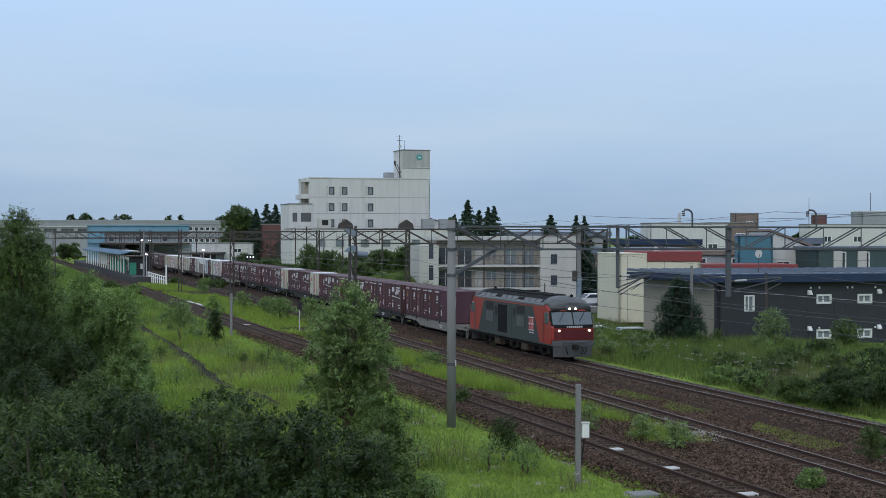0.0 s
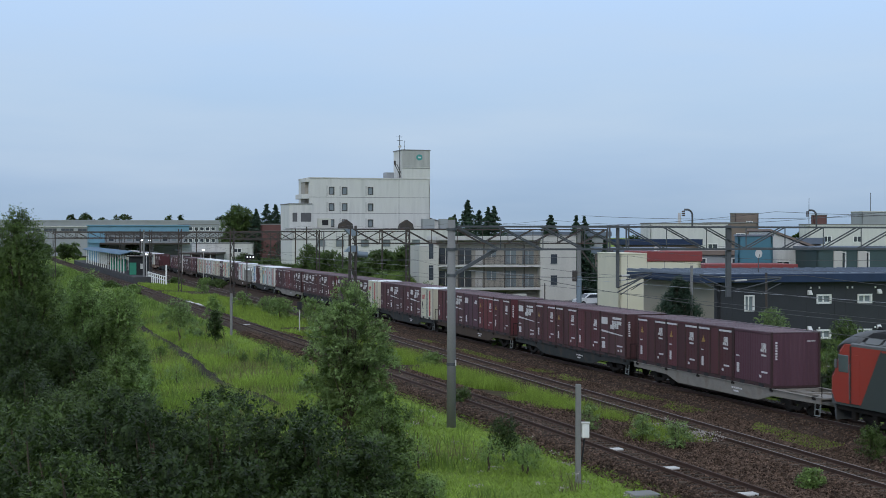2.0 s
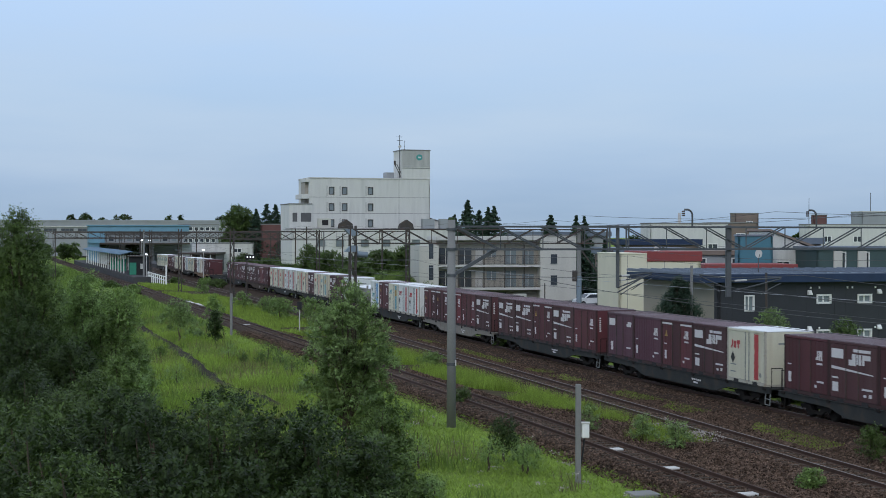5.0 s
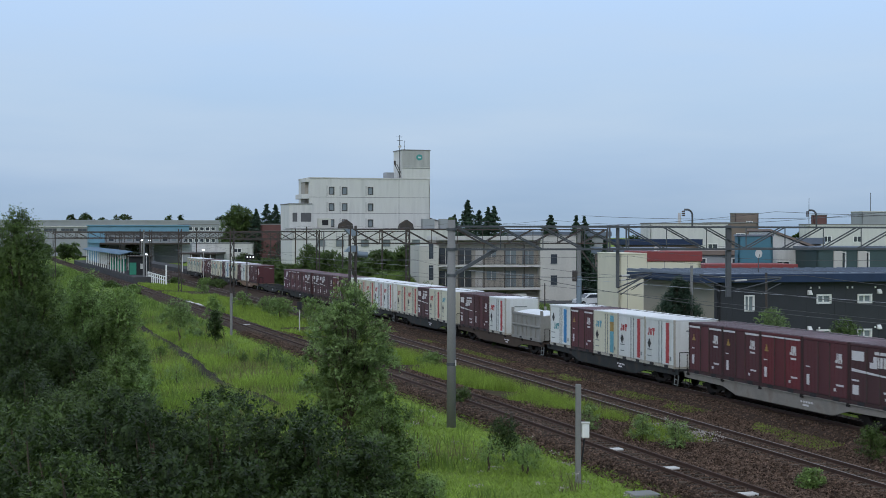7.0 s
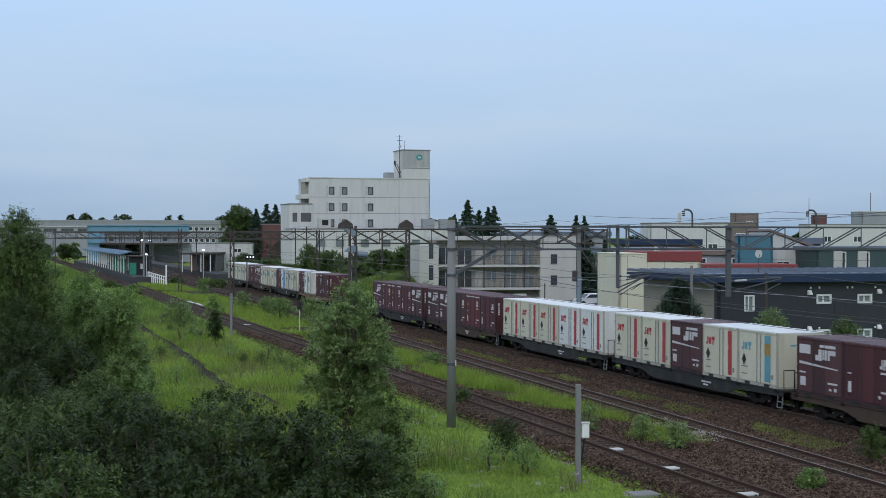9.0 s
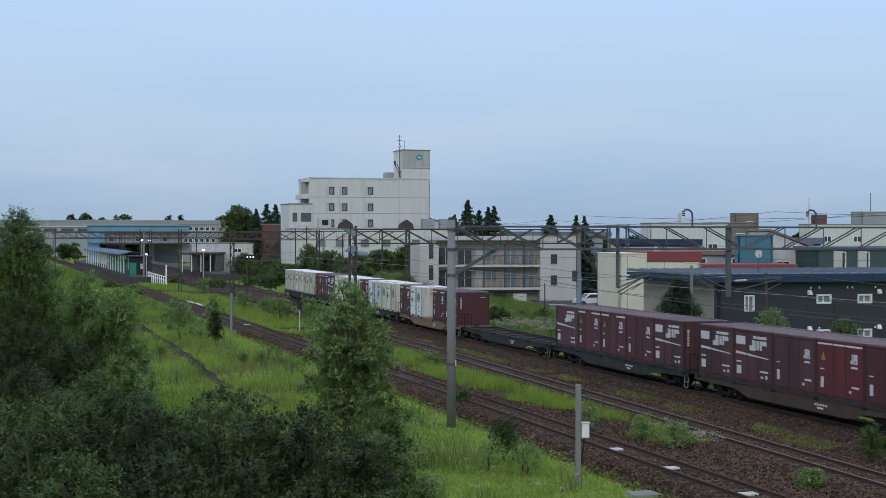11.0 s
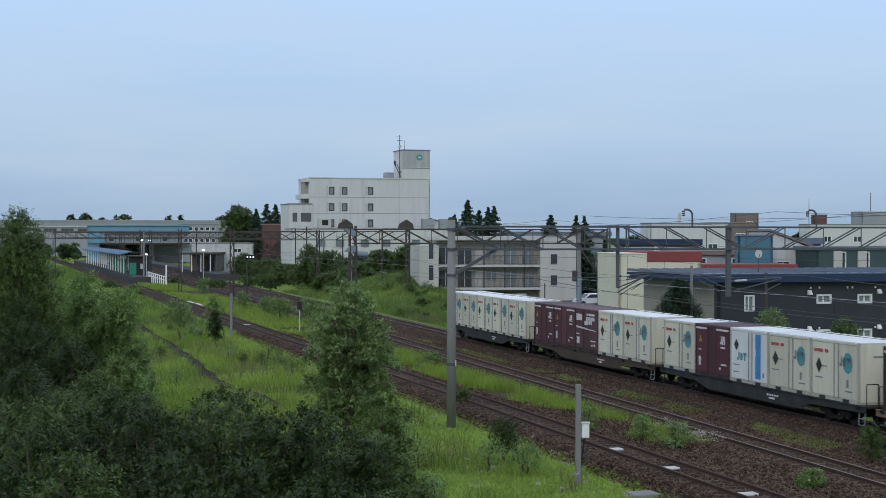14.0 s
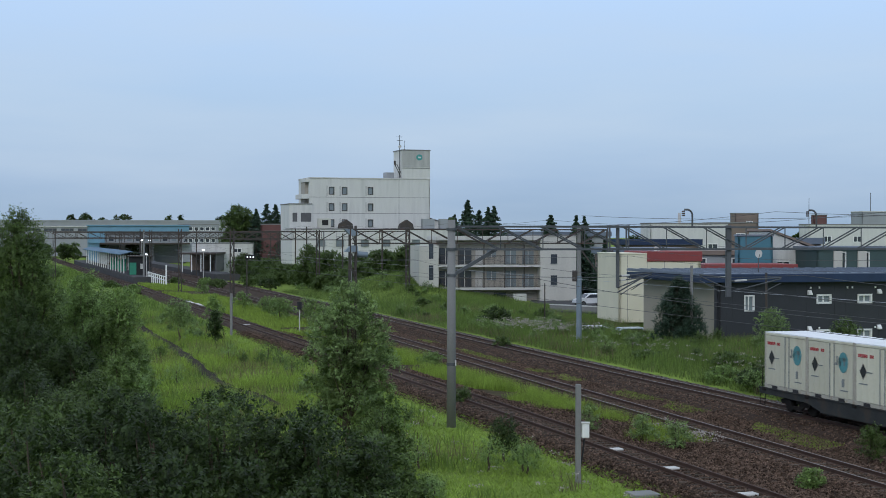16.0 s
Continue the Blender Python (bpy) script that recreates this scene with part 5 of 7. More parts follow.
def build_town():
    block("teal_house", "teal-clad flat-roofed house among the roofs", "house", 32.0, 170.0, 0.0, -8, 3.7, 8, 7.7, "teal_wall", [], "slate_roof")
    ob = block("white_house", "white gabled house with dark roof", "house", 36.9, 178.0, 0.0, 5, 7.0, 9, 5.6, "hotel_wall", [(1.0, 3.7, 1.6, 1.2), (3.9, 3.7, 1.2, 1.2)], None)
    part("gable", Geo().quad_prism([(0, 0.02, 5.6), (7.0, 0.02, 5.6), (0.4, 0.02, 8.2)], [(0, 9, 5.6), (7.0, 9, 5.6), (0.4, 9, 8.2)]), M["hotel_wall"], ob)
    part("roof", Geo().bar((0.2, 4.5, 8.4), (8.2, 4.5, 5.5), 9.6, 0.25), M["brown_wall"], ob)
    ob = block("dark_green_house", "long dark green house with pale window bays", "house", 41.0, 172.0, 0.0, 8, 24.0, 9, 6.3, "dkgreen_wall", [(2.5, 3.4, 0.9, 2.6), (5.2, 3.4, 0.9, 2.6), (12.0, 3.8, 1.6, 1.2)], "slate_roof", 0.3, 0.3)
    for x in (2.0, 4.8):
        part("pale_bay", Geo().box(x - 0.1, -0.25, 3.2, x + 0.9, 0.0, 6.1, 0.03), M["apt_wall"], ob)
    block("red_roof_house", "low house with a red metal roof", "house", 27.0, 160.0, 0.0, 6, 9.0, 7, 4.4, "brown_wall", [(1, 2.2, 1.2, 1.0)], "red_roof", 0.4, 0.45)
    block("shop_building", "wide white flat-roofed building", "building", 34.6, 262.0, 0.0, 8, 13.5, 6, 9.7, "hotel_wall", [(2, 5.2, 1.8, 1.2), (6, 5.2, 1.8, 1.2), (10, 5.2, 1.8, 1.2)], "concrete")
    block("low_brown_building", "low brown building with blue-grey roof", "building", 23.0, 215.0, 0.0, 8, 10.0, 9, 5.2, "brown_wall", [(1.2, 3.0, 1.4, 1.0), (5.2, 3.0, 1.4, 1.0)], "slate_roof", 0.5, 0.9)
    block("dark_roofed_house", "brown house with dark sloping roof", "house", 28.5, 240.0, 0.0, 8, 11.0, 9, 6.3, "brown_wall", [(3, 3.5, 1.4, 1.2)], "navy_roof", 0.5, 0.9)
    block("beige_tower_building", "beige rooftop block of an office", "building", 59.6, 320.0, 0.0, 8, 5.0, 3, 12.2, "brown_wall", [(2.4, 9.7, 1.4, 1.0)], "concrete")
    block("office_building", "brown office building with plain parapet", "building", 53.5, 312.0, 0.0, 8, 9.5, 6, 10.2, "brown_wall", [(1, 7, 2, 1.2), (5, 7, 2, 1.2)], "concrete")
    block("white_warehouse", "broad white warehouse with stained walls", "warehouse", 70.0, 300.0, 0.0, 8, 28.0, 5, 9.8, "hotel_wall", [(3, 6.5, 1.6, 1.2), (9, 6.5, 1.6, 1.2)], "concrete")
    block("white_upper_hall", "pale hall rising over the warehouse", "building", 89.6, 335.0, 0.0, 8, 26.0, 6, 12.8, "grey_wall", [], "concrete_light")
    block("brick_house", "small red-brown block on a roof", "building", 81.6, 345.0, 0.0, 8, 3.0, 1.5, 12.2, "brick_red", [], "concrete")
    block("grey_house", "grey house with stepped roofs", "house", 31.0, 205.0, 0.0, 8, 8.0, 8, 5.2, "grey_wall", [(2, 3.6, 1.6, 1.2), (7, 3.6, 1.6, 1.2)], "brown_wall", 0.4, 0.6)
    block("slate_house", "dark slate-roofed house among others", "house", 42.0, 198.0, 0.0, 8, 6.0, 4, 6.7, "brown_wall", [(1, 4, 1.4, 1.1)], "slate_roof", 0.4, 0.8)
    block("hall_building", "pale low hall behind the apartments", "building", 12.0, 262.0, 0.0, 8, 16.0, 10, 7.6, "grey_wall", [(3, 4.0, 1.5, 1.2), (8, 4.0, 1.5, 1.2)], "slate_roof", 0.5, 0.8)
    block("red_brown_building", "red-brown clad building beside the station", "building", -38.2, 330.0, 0.0, TOWN, 4.6, 12, 9.9, "brick_red", [], "concrete")
    ob = block("station_annex", "white low building with shaded openings", "building", -49.2, 312.0, 0.0, TOWN, 11.5, 8, 6.0, "hotel_wall", [(1.0, 2.3, 1.4, 1.6), (3.4, 2.3, 1.4, 1.6), (7.5, 4.2, 1.6, 0.9)], "concrete")
    block("yard_hut", "small brown hut behind the fence", "building", -44.0, 345.0, 0.0, TOWN, 9.0, 6, 8.4, "brown_wall", [(1.5, 5.0, 1.6, 1.3), (5, 5.0, 1.6, 1.3)], "steel_dark", 0.3, 0.3)
    # chimney and thin masts on the skyline
    for x, y, z0, z1, r in ((40.1, 266, 8.9, 11.6, 0.28), (92.2, 338, 13.0, 17.0, 0.08), (70.5, 302, 9.8, 15.0, 0.05)):
        st = tagged(part("chimney" if r > 0.2 else "antenna_pole", Geo().tube((x, y, z0 - 0.5), (x, y, z1), r, r * 0.9, 10), M["concrete_light"] if r > 0.2 else M["steel_grey"]), "thin pale stack on a roof" if r > 0.2 else "thin grey antenna pole on a roof", "chimney" if r > 0.2 else "antenna", "skyline")
    for x, y, z in ((19.4, 142.2, 6.55), (23.35, 116.0, 6.45)):
        d = thing("satellite_dish", "white satellite dish on a short pole", "satellite dish", "dishes", m=pose(x, y, z))
        part("pole", Geo().tube((0, 0, -1.6), (0, 0, 0), 0.04), M["steel_grey"], d)
        ring = [(math.cos(a), math.sin(a)) for a in np.linspace(0, 2 * math.pi, 16, endpoint=False)]
        part("bowl", Geo().loft([[(0.27 * c, -0.12, 0.32 * s) for c, s in ring], [(0.22 * c, -0.03, 0.26 * s) for c, s in ring], [(0.1 * c, 0.06, 0.1 * s) for c, s in ring]]), M["concrete_light"], d)
        part("feed_arm", Geo().tube((0, -0.1, -0.4), (0, -0.45, -0.05), 0.02), M["steel_grey"], d)


def build_station():
    # long grey hall far behind the station
    ob = block("factory_hall", "long pale grey hall with a band of windows", "factory", -175.0, 560.0, 0.0, 3.0, 98.0, 20, 12.4, "grey_wall", [(8 + k * 6.0, 9.0, 4.6, 1.0, 2) for k in range(14)], "grey_wall", 0.2, 0.6, "concrete")
    part("string_course", Geo().box(-0.2, -0.3, 10.4, 98.2, -0.05, 10.8, 0.05), M["concrete_light"], ob)
    # shade grey for parts that lie under roofs
    BACK = M["dusk"]
    st = thing("station_house", "light blue station house built over the tracks", "station building", "station", m=pose(-99.5, 440.0, 0.0, 0, 0, TOWN))
    part("upper_hall", Geo().box(0.0, 0.0, 8.7, 28.0, 9.0, 10.2), M["sky_wall"], st)
    part("blue_end_wall", Geo().box(0.0, 0.0, 5.3, 4.4, 9.0, 8.7), M["sky_wall"], st)
    part("roof", Geo().box(-0.3, -0.4, 10.2, 28.3, 9.4, 10.5, 0.05), M["sky_wall"], st)
    part("lower_hall", Geo().box(4.4, 0.6, 5.5, 28.0, 9.0, 8.7), M["grey_wall"], st)
    part("window_band", Geo().box(4.8, 0.3, 7.7, 27.6, 0.59, 8.5), BACK, st)
    for k in range(10):
        part("mullion", Geo().box(4.8 + k * 2.5, 0.2, 5.6, 4.95 + k * 2.5, 0.29, 8.6), M["steel_dark"], st)
    for k in range(9):
        part("lower_window", Geo().box(5.6 + k * 2.5, 0.5, 6.0, 6.9 + k * 2.5, 0.58, 7.2), M["pane_light" if k % 3 else "pane"], st)
    block("office_wing", "grey windowed wing beside the station house", "building", -75.0, 447.0, 0.0, TOWN, 11.0, 8, 10.6, "grey_wall", [(0.8 + k * 1.6, 8.9, 1.2, 1.1, 0) for k in range(6)] + [(0.8 + k * 1.6, 5.6, 1.2, 1.1, 0) for k in range(6)], "concrete", group="station")
    # grey piers and an added back wall stand in for shade below the hall
    for x in (1.0, 9.0, 17.0, 26.0):
        part("pier", Geo().box(x, 1.0, -0.5, x + 1.2, 8.0, 5.6), M["sky_wall"] if x < 2 else BACK, st)
    part("concourse_back", Geo().box(3.0, 7.5, -0.5, 27.5, 8.2, 5.5), M["grey_wall"], st)
    part("lower_wall", Geo().box(0.0, 0.5, -0.5, 3.0, 8.0, 5.6), M["sky_wall"], st)
    part("canopy_edge", Geo().box(3.0, -2.5, 5.0, 28.0, -0.1, 5.5, 0.05), M["steel_dark"], st)
    # near platform between the siding and the middle line
    def platform(name, off, y0, y1, base, width):
        pts = [(base(y) + off, y) for y in np.arange(y1, y0 - 1, -10.0)]
        g = strip(pts, [(-width / 2, -0.45), (-width / 2, 0.70), (-width / 2 + 0.35, 0.76), (width / 2 - 0.35, 0.76), (width / 2, 0.70), (width / 2, -0.45)])
        g.f += [tuple(range(6)), tuple(range(len(g.v) - 6, len(g.v)))]
        # the asphalt colour darkens the platform to imitate shade under the canopy
        ob2 = part(name, g, M["asphalt"])
        tagged(ob2, "weathered concrete station platform, darkened for the canopy's shade", "platform", "platforms", "structure")
    platform("platform_near", 3.9, 258, 430, loop_x, 4.2)
    platform("platform_far", 4.3, 272, 430, main_x, 4.2)
    # its long blue roof on white posts
    cp = thing("platform_canopy", "blue-roofed platform canopy on white posts", "platform canopy", "station")
    def canopy(y0, y1, off, top):
        seg = []
        for a in np.arange(y1, y0 - 1, -12.0):
            seg.append((loop_x(a) + off, a))
        part("canopy_roof", strip(seg, [(-2.3, top - 0.25), (-2.3, top - 0.15), (0.0, top + 0.45), (2.3, top - 0.15), (2.3, top - 0.25), (0.0, top + 0.2)]), M["platform_roof"], cp)
        for a in np.arange(y0 + 2, y1, 6.0):
            for o in (-1.5, 1.5):
                part("post", Geo().bar((loop_x(a) + off + o, a, 0.74), (loop_x(a) + off + o, a, top - 0.1), 0.16), M["white_paint"], cp)
            part("cross_beam", Geo().bar((loop_x(a) + off - 2.1, a, top - 0.2), (loop_x(a) + off + 2.1, a, top - 0.2), 0.12), M["steel_dark"], cp)
    canopy(283, 391, 3.9, 4.35)
    hut = thing("waiting_hut", "dark waiting hut with green panel on the platform", "waiting hut", "station")
    x, y = loop_x(276) + 4.2, 276
    part("body", Geo().box(x - 1.3, y - 2.0, 0.74, x + 1.6, y + 3.0, 3.9, 0.05), M["dark"], hut)
    part("green_panel", Geo().box(x - 1.2, y - 2.06, 0.8, x + 0.0, y - 2.01, 2.9), M["green_paint"], hut)
    part("roof", Geo().box(x - 1.7, y - 2.4, 3.9, x + 2.0, y + 3.2, 4.1, 0.03), M["steel_dark"], hut)
    part("notice_board", Geo().box(x + 0.7, y - 2.1, 1.8, x + 1.3, y - 2.01, 2.7), M["concrete_light"], hut)
    for y2, h2 in ((300, 2.4), (318, 2.4)):
        part("platform_board", Geo().box(loop_x(y2) + 2.6, y2 - 0.1, 0.78, loop_x(y2) + 4.2, y2 + 0.1, 0.78 + h2), M["green_paint"], hut)
    # far platform shelter
    sh = thing("platform_shelter", "dark-roofed shelter with white posts on the far platform", "platform shelter", "station")
    part("roof", Geo().box(-50.5, 300.0, 4.0, -43.5, 318.0, 4.35, 0.05), M["steel_dark"], sh)
    part("back_wall", Geo().box(-44.0, 302.0, 0.7, -43.8, 317.0, 4.0), BACK, sh)
    part("side_wall", Geo().box(-50.4, 312.0, 0.7, -44.0, 312.2, 4.0), M["brown_wall"], sh)
    for x2 in (-50, -48.2, -46.4, -44.6):
        part("post", Geo().bar((x2, 300.4, 0.7), (x2, 300.4, 4.0), 0.16), M["white_paint"], sh)
    # white fence at the platform end
    fence = thing("platform_fence", "white painted railing at the platform end", "fence", "station")
    a, b = Vector((-49.3, 262.0, 0.0)), Vector((-43.9, 248.0, 0.0))
    for z0, z1 in ((1.0, 0.55), (1.55, 1.1)):
        part("rail", Geo().bar(a + Vector((0, 0, z0)), b + Vector((0, 0, z1)), 0.12), M["white_paint"], fence)
    for k in range(10):
        p = a.lerp(b, k / 9)
        part("post", Geo().bar(p + Vector((0, 0, -0.4)), p + Vector((0, 0, 1.65 - 0.45 * k / 9)), 0.16), M["white_paint"], fence)
    part("end_post", Geo().bar(b + Vector((0.1, 0, -0.4)), b + Vector((0.1, 0, 3.0)), 0.22), M["white_paint"], fence)


build_hotel()
build_apartments()
build_dark_block()
build_town()
build_station()


# ---- roads, cars ----
def build_yard():
    g = Geo()
    yard = [(9, 168, -0.25), (28, 150, -0.25), (60, 160, -0.25), (60, 236, -0.25), (14, 236, -0.25)]
    g.quad_prism([(x, y, -0.6) for x, y, z in yard], yard)
    tagged(part("yard_road", g, M["asphalt"]), "grey asphalt yard behind the retaining wall", "road", kind="structure")
    w = thing("retaining_wall", "low weathered concrete retaining wall", "wall", kind="structure")
    part("wall", Geo().bar((11.6, 168.5, -0.3), (23.0, 156.0, -0.3), 0.3, 1.2), M["concrete"], w)
    part("coping", Geo().bar((11.6, 168.5, 0.34), (23.0, 156.0, 0.34), 0.42, 0.10), M["concrete_light"], w)


build_yard()


def build_car(label, paint, x, y, z, turn):
    ob = thing("car", label, "car", "parked cars", m=pose(x, y, z, 0, 0, turn))
    prof = [(-2.0, 0.35), (2.0, 0.35), (2.05, 0.75), (1.2, 0.92), (0.5, 1.42), (-1.3, 1.45), (-1.95, 0.95)]
    part("body", Geo().loft([[(px * s, yy, pz - dz * (pz > 1)) for px, pz in prof] for yy, s, dz in ((-0.82, 0.97, 0.05), (-0.74, 1.0, 0.0), (0.74, 1.0, 0.0), (0.82, 0.97, 0.05))]), M[paint], ob)
    for sy in (-1, 1):
        part("side_glass", Geo().ribs_y([(-1.25, 0.98), (0.95, 0.98), (0.42, 1.34), (-1.2, 1.36)], sy * 0.835 - 0.012, sy * 0.835 + 0.012), M["pane"], ob)
        for wx in (-1.3, 1.3):
            wh = part("wheel", Geo().tube((wx, sy * 0.66, 0.31), (wx, sy * 0.84, 0.31), 0.31, n=16), M["tyre"], ob)
            part("rim", Geo().tube((wx, sy * 0.80, 0.31), (wx, sy * 0.85, 0.31), 0.19, n=12), M["steel_grey"], wh)
    part("windscreen", Geo().quad_prism([(1.16, -0.68, 0.96), (1.16, 0.68, 0.96), (0.56, 0.60, 1.39), (0.56, -0.60, 1.39)], [(1.20, -0.68, 0.98), (1.20, 0.68, 0.98), (0.60, 0.60, 1.41), (0.60, -0.60, 1.41)]), M["pane"], ob)
    for y2 in (-0.6, 0.6):
        part("headlight", Geo().box(1.98, y2 - 0.15, 0.62, 2.06, y2 + 0.15, 0.76, 0.02), M["pane_light"], ob)


build_car("white parked hatchback behind the retaining wall", "car_white", 16.8, 178.0, -0.25, 200)
build_car("dark parked saloon behind the retaining wall", "car_dark", 19.9, 182.0, -0.25, 190)
build_car("dark parked car in the yard", "car_dark", 21.5, 186.0, -0.25, 190)
build_car("pale blue parked car beside the cream building", "car_pale", 14.8, 127.0, -1.1, 190)
build_car("pale parked car half hidden by weeds", "car_white", 12.2, 131.0, -1.2, 190)


# ---- overhead line ----
def lattice_mast(x, y, z0, z1, w=0.45, material="steel_dark", name="lattice_mast", label="dark lattice steel catenary mast", cap=False):
    ob = thing(name, label, "catenary mast", "catenary masts", m=pose(x, y, 0, 0, 0, TOWN))
    for sx in (-1, 1):
        for sy in (-1, 1):
            part("leg", Geo().bar((sx * w / 2, sy * w / 2, z0), (sx * w / 2, sy * w / 2, z1), 0.09), M[material], ob)
    n = int((z1 - z0) / 1.15)
    for i in range(n):
        a, b = z0 + (z1 - z0) * i / n, z0 + (z1 - z0) * (i + 1) / n
        for sy in (-1, 1):
            s = 1 if i % 2 else -1
            part("lacing", Geo().bar((-s * w / 2, sy * w / 2, a), (s * w / 2, sy * w / 2, b), 0.05), M[material], ob)
            part("lacing", Geo().bar((sy * w / 2, -s * w / 2, a), (sy * w / 2, s * w / 2, b), 0.05), M[material], ob)
    if cap:
        for z in (z1 - 0.25, z1 - 1.9):
            part("equipment_box", Geo().loft([[(-0.62, y2, z), (0.34, y2, z), (0.30, y2, z - 0.45), (-0.18, y2, z - 0.45)] if z > z1 - 1 else [(-0.18, y2, z + 0.5), (0.30, y2, z + 0.5), (0.34, y2, z + 0.05), (-0.62, y2, z + 0.05)] for y2 in (-0.25, 0.25)]), M["steel_blue"], ob)
        part("transformer", Geo().tube((0.3, -0.1, z1 - 2.0), (1.05, -0.1, z1 - 2.05), 0.2, n=14), M["steel_blue"], ob, "horizontal grey cylinder transformer")
    return ob


def truss_beam(p, q, top, depth, material, bays, bar=0.11, label="steel lattice beam of the catenary portal"):
    ob = thing("catenary_beam", label, "catenary beam", "catenary beams")
    p, q = Vector((*p, 0)), Vector((*q, 0))
    side = (q - p).normalized().cross(Vector((0, 0, 1))) * 0.22
    for s in (-1, 1):
        for z in (top, top - depth):
            part("chord", Geo().bar(p + side * s + Vector((0, 0, z)), q + side * s + Vector((0, 0, z)), bar * 1.1, bar * 1.2), M[material], ob)
    for i in range(bays):
        a, b = p.lerp(q, i / bays), p.lerp(q, (i + 1) / bays)
        falls = i < bays / 2
        up, dn = Vector((0, 0, top)), Vector((0, 0, top - depth))
        for s in (-1, 1):
            part("diagonal", Geo().bar(a + side * s + up, b + side * s + dn, bar * 0.75), M[material], ob) if falls else part("diagonal", Geo().bar(a + side * s + dn, b + side * s + up, bar * 0.75), M[material], ob)
        part("upright", Geo().bar(b + side + up, b + side + dn, bar * 0.6), M[material], ob)
    return ob


def build_portals():
    # near portal: round concrete pole, beam over all three tracks
    base = Vector((0.36, 66.8, 0.0))
    pole = thing("concrete_pole", "grey spun-concrete catenary pole with steel bands", "catenary pole", "catenary masts", m=pose(base.x, base.y, 0))
    part("shaft", Geo().tube((0, 0, -0.8), (0, 0, 8.45), 0.20, 0.165, 20), M["concrete"], pole, smooth=True)
    part("cap", Geo().tube((0, 0, 8.45), (0, 0, 8.56), 0.165, 0.12, 20), M["leaf_dark"], pole, "mossy pole top")
    for z in (8.05, 7.2, 6.1, 2.3):
        part("steel_band", Geo().tube((0, 0, z - 0.06), (0, 0, z + 0.06), 0.215 if z > 6 else 0.20, n=20), M["steel_grey"], pole)
    part("tag_plate", Geo().box(0.15, -0.17, 2.25, 0.21, -0.13, 2.48), M["mark_white"], pole)
    far = base + ACROSS * 27
    truss_beam((base.x + 0.2, base.y + 0.05), (far.x, far.y), 8.17, 0.98, "steel_grey", 14, 0.068, "grey steel lattice beam over the three tracks")
    br = thing("beam_brace", "grey steel brace from pole to beam", "brace", "catenary beams")
    q = base + ACROSS * 2.0
    part("strut", Geo().bar((base.x, base.y, 6.05), (q.x, q.y, 7.2), 0.14), M["steel_grey"], br)
    lattice_mast(far.x, far.y, -0.6, 8.3, 0.5, "steel_grey", "steel_mast", "grey lattice steel mast at the beam's far end")
    # drop post with cantilever arms
    for k, length in ((12.85, 3.15), (7.56, 2.7)):
        p = base + ACROSS * k
        dp = thing("drop_post", "grey steel drop post hanging from the beam", "drop post", "catenary beams")
        wp = 0.12 if k > 10 else 0.075
        part("post", Geo().box(p.x - wp, p.y - wp, 8.2 - length, p.x + wp, p.y + wp, 8.25, 0.02), M["steel_grey"], dp)
        for d, z in (((2.6, 5.75), (-1.4, 5.9)) if k > 10 else ((1.6, 6.0), (1.1, 5.8))):
            e = p + ACROSS * d
            part("bracket_tube", Geo().tube((p.x, p.y, z), (e.x, e.y, z + 0.15), 0.035), M["steel_grey"], dp)
            part("stay", Geo().tube((p.x, p.y, z - 0.5), (e.x, e.y, z + 0.1), 0.03), M["steel_grey"], dp)
            part("insulator", Geo().tube((p.x + ACROSS.x * d * 0.12, p.y, z + 0.02), (p.x + ACROSS.x * d * 0.34, p.y + ACROSS.y * d * 0.3, z + 0.05), 0.045, n=10), M["concrete_light"], dp)
            part("registration_arm", Geo().path([(e.x, e.y, z - 0.1), (e.x - 0.5 * d / abs(d), e.y, z - 0.35), (e.x - 0.9 * d / abs(d), e.y, z - 0.62)], 0.02), M["steel_grey"], dp)
    for k in (11.1, 17.2):
        p = base + ACROSS * k
        gn = thing("gooseneck_arm", "curved grey feeder arm on top of the beam", "feeder arm", "catenary beams")
        pts = [(p.x, p.y, 8.2), (p.x, p.y, 8.75), (p.x - 0.06, p.y, 8.88), (p.x - 0.18, p.y, 8.95), (p.x - 0.36, p.y, 8.95)]
        part("tube", Geo().path(pts, 0.045), M["steel_grey"], gn)
        for i in range(3):
            part("insulator", Geo().tube((p.x - 0.40, p.y, 8.90 - i * 0.09), (p.x - 0.40, p.y, 8.84 - i * 0.09), 0.07, n=10), M["steel_dark"], gn)
    # second portal
    p2 = Vector((-6.4, 111.0, 0))
    e2 = p2 + ACROSS * 17.0
    lattice_mast(p2.x, p2.y, -0.6, 8.45, 0.42, "steel_dark", cap=True)
    truss_beam((p2.x, p2.y), (e2.x + 2, e2.y + 0.5), 8.2, 1.0, "steel_dark", 10, 0.085)
    pole2 = thing("concrete_pole", "concrete catenary pole with pale painted foot", "catenary pole", "catenary masts", m=pose(e2.x, e2.y, 0))
    part("shaft", Geo().tube((0, 0, -0.8), (0, 0, 8.4), 0.18, 0.15, 16), M["concrete"], pole2)
    part("pale_sleeve", Geo().tube((0, 0, -0.3), (0, 0, 4.8), 0.20, 0.19, 16), M["steel_blue"], pole2)
    part("meter_box", Geo().box(-0.5, -0.2, 4.4, -0.18, 0.1, 5.2, 0.02), M["steel_dark"], pole2)
    # substation tower
    tw = thing("steel_tower", "grey steel lattice tower with slanting braces", "steel tower", "catenary masts", m=pose(18.3, 172.0, 0, 0, 0, 5))
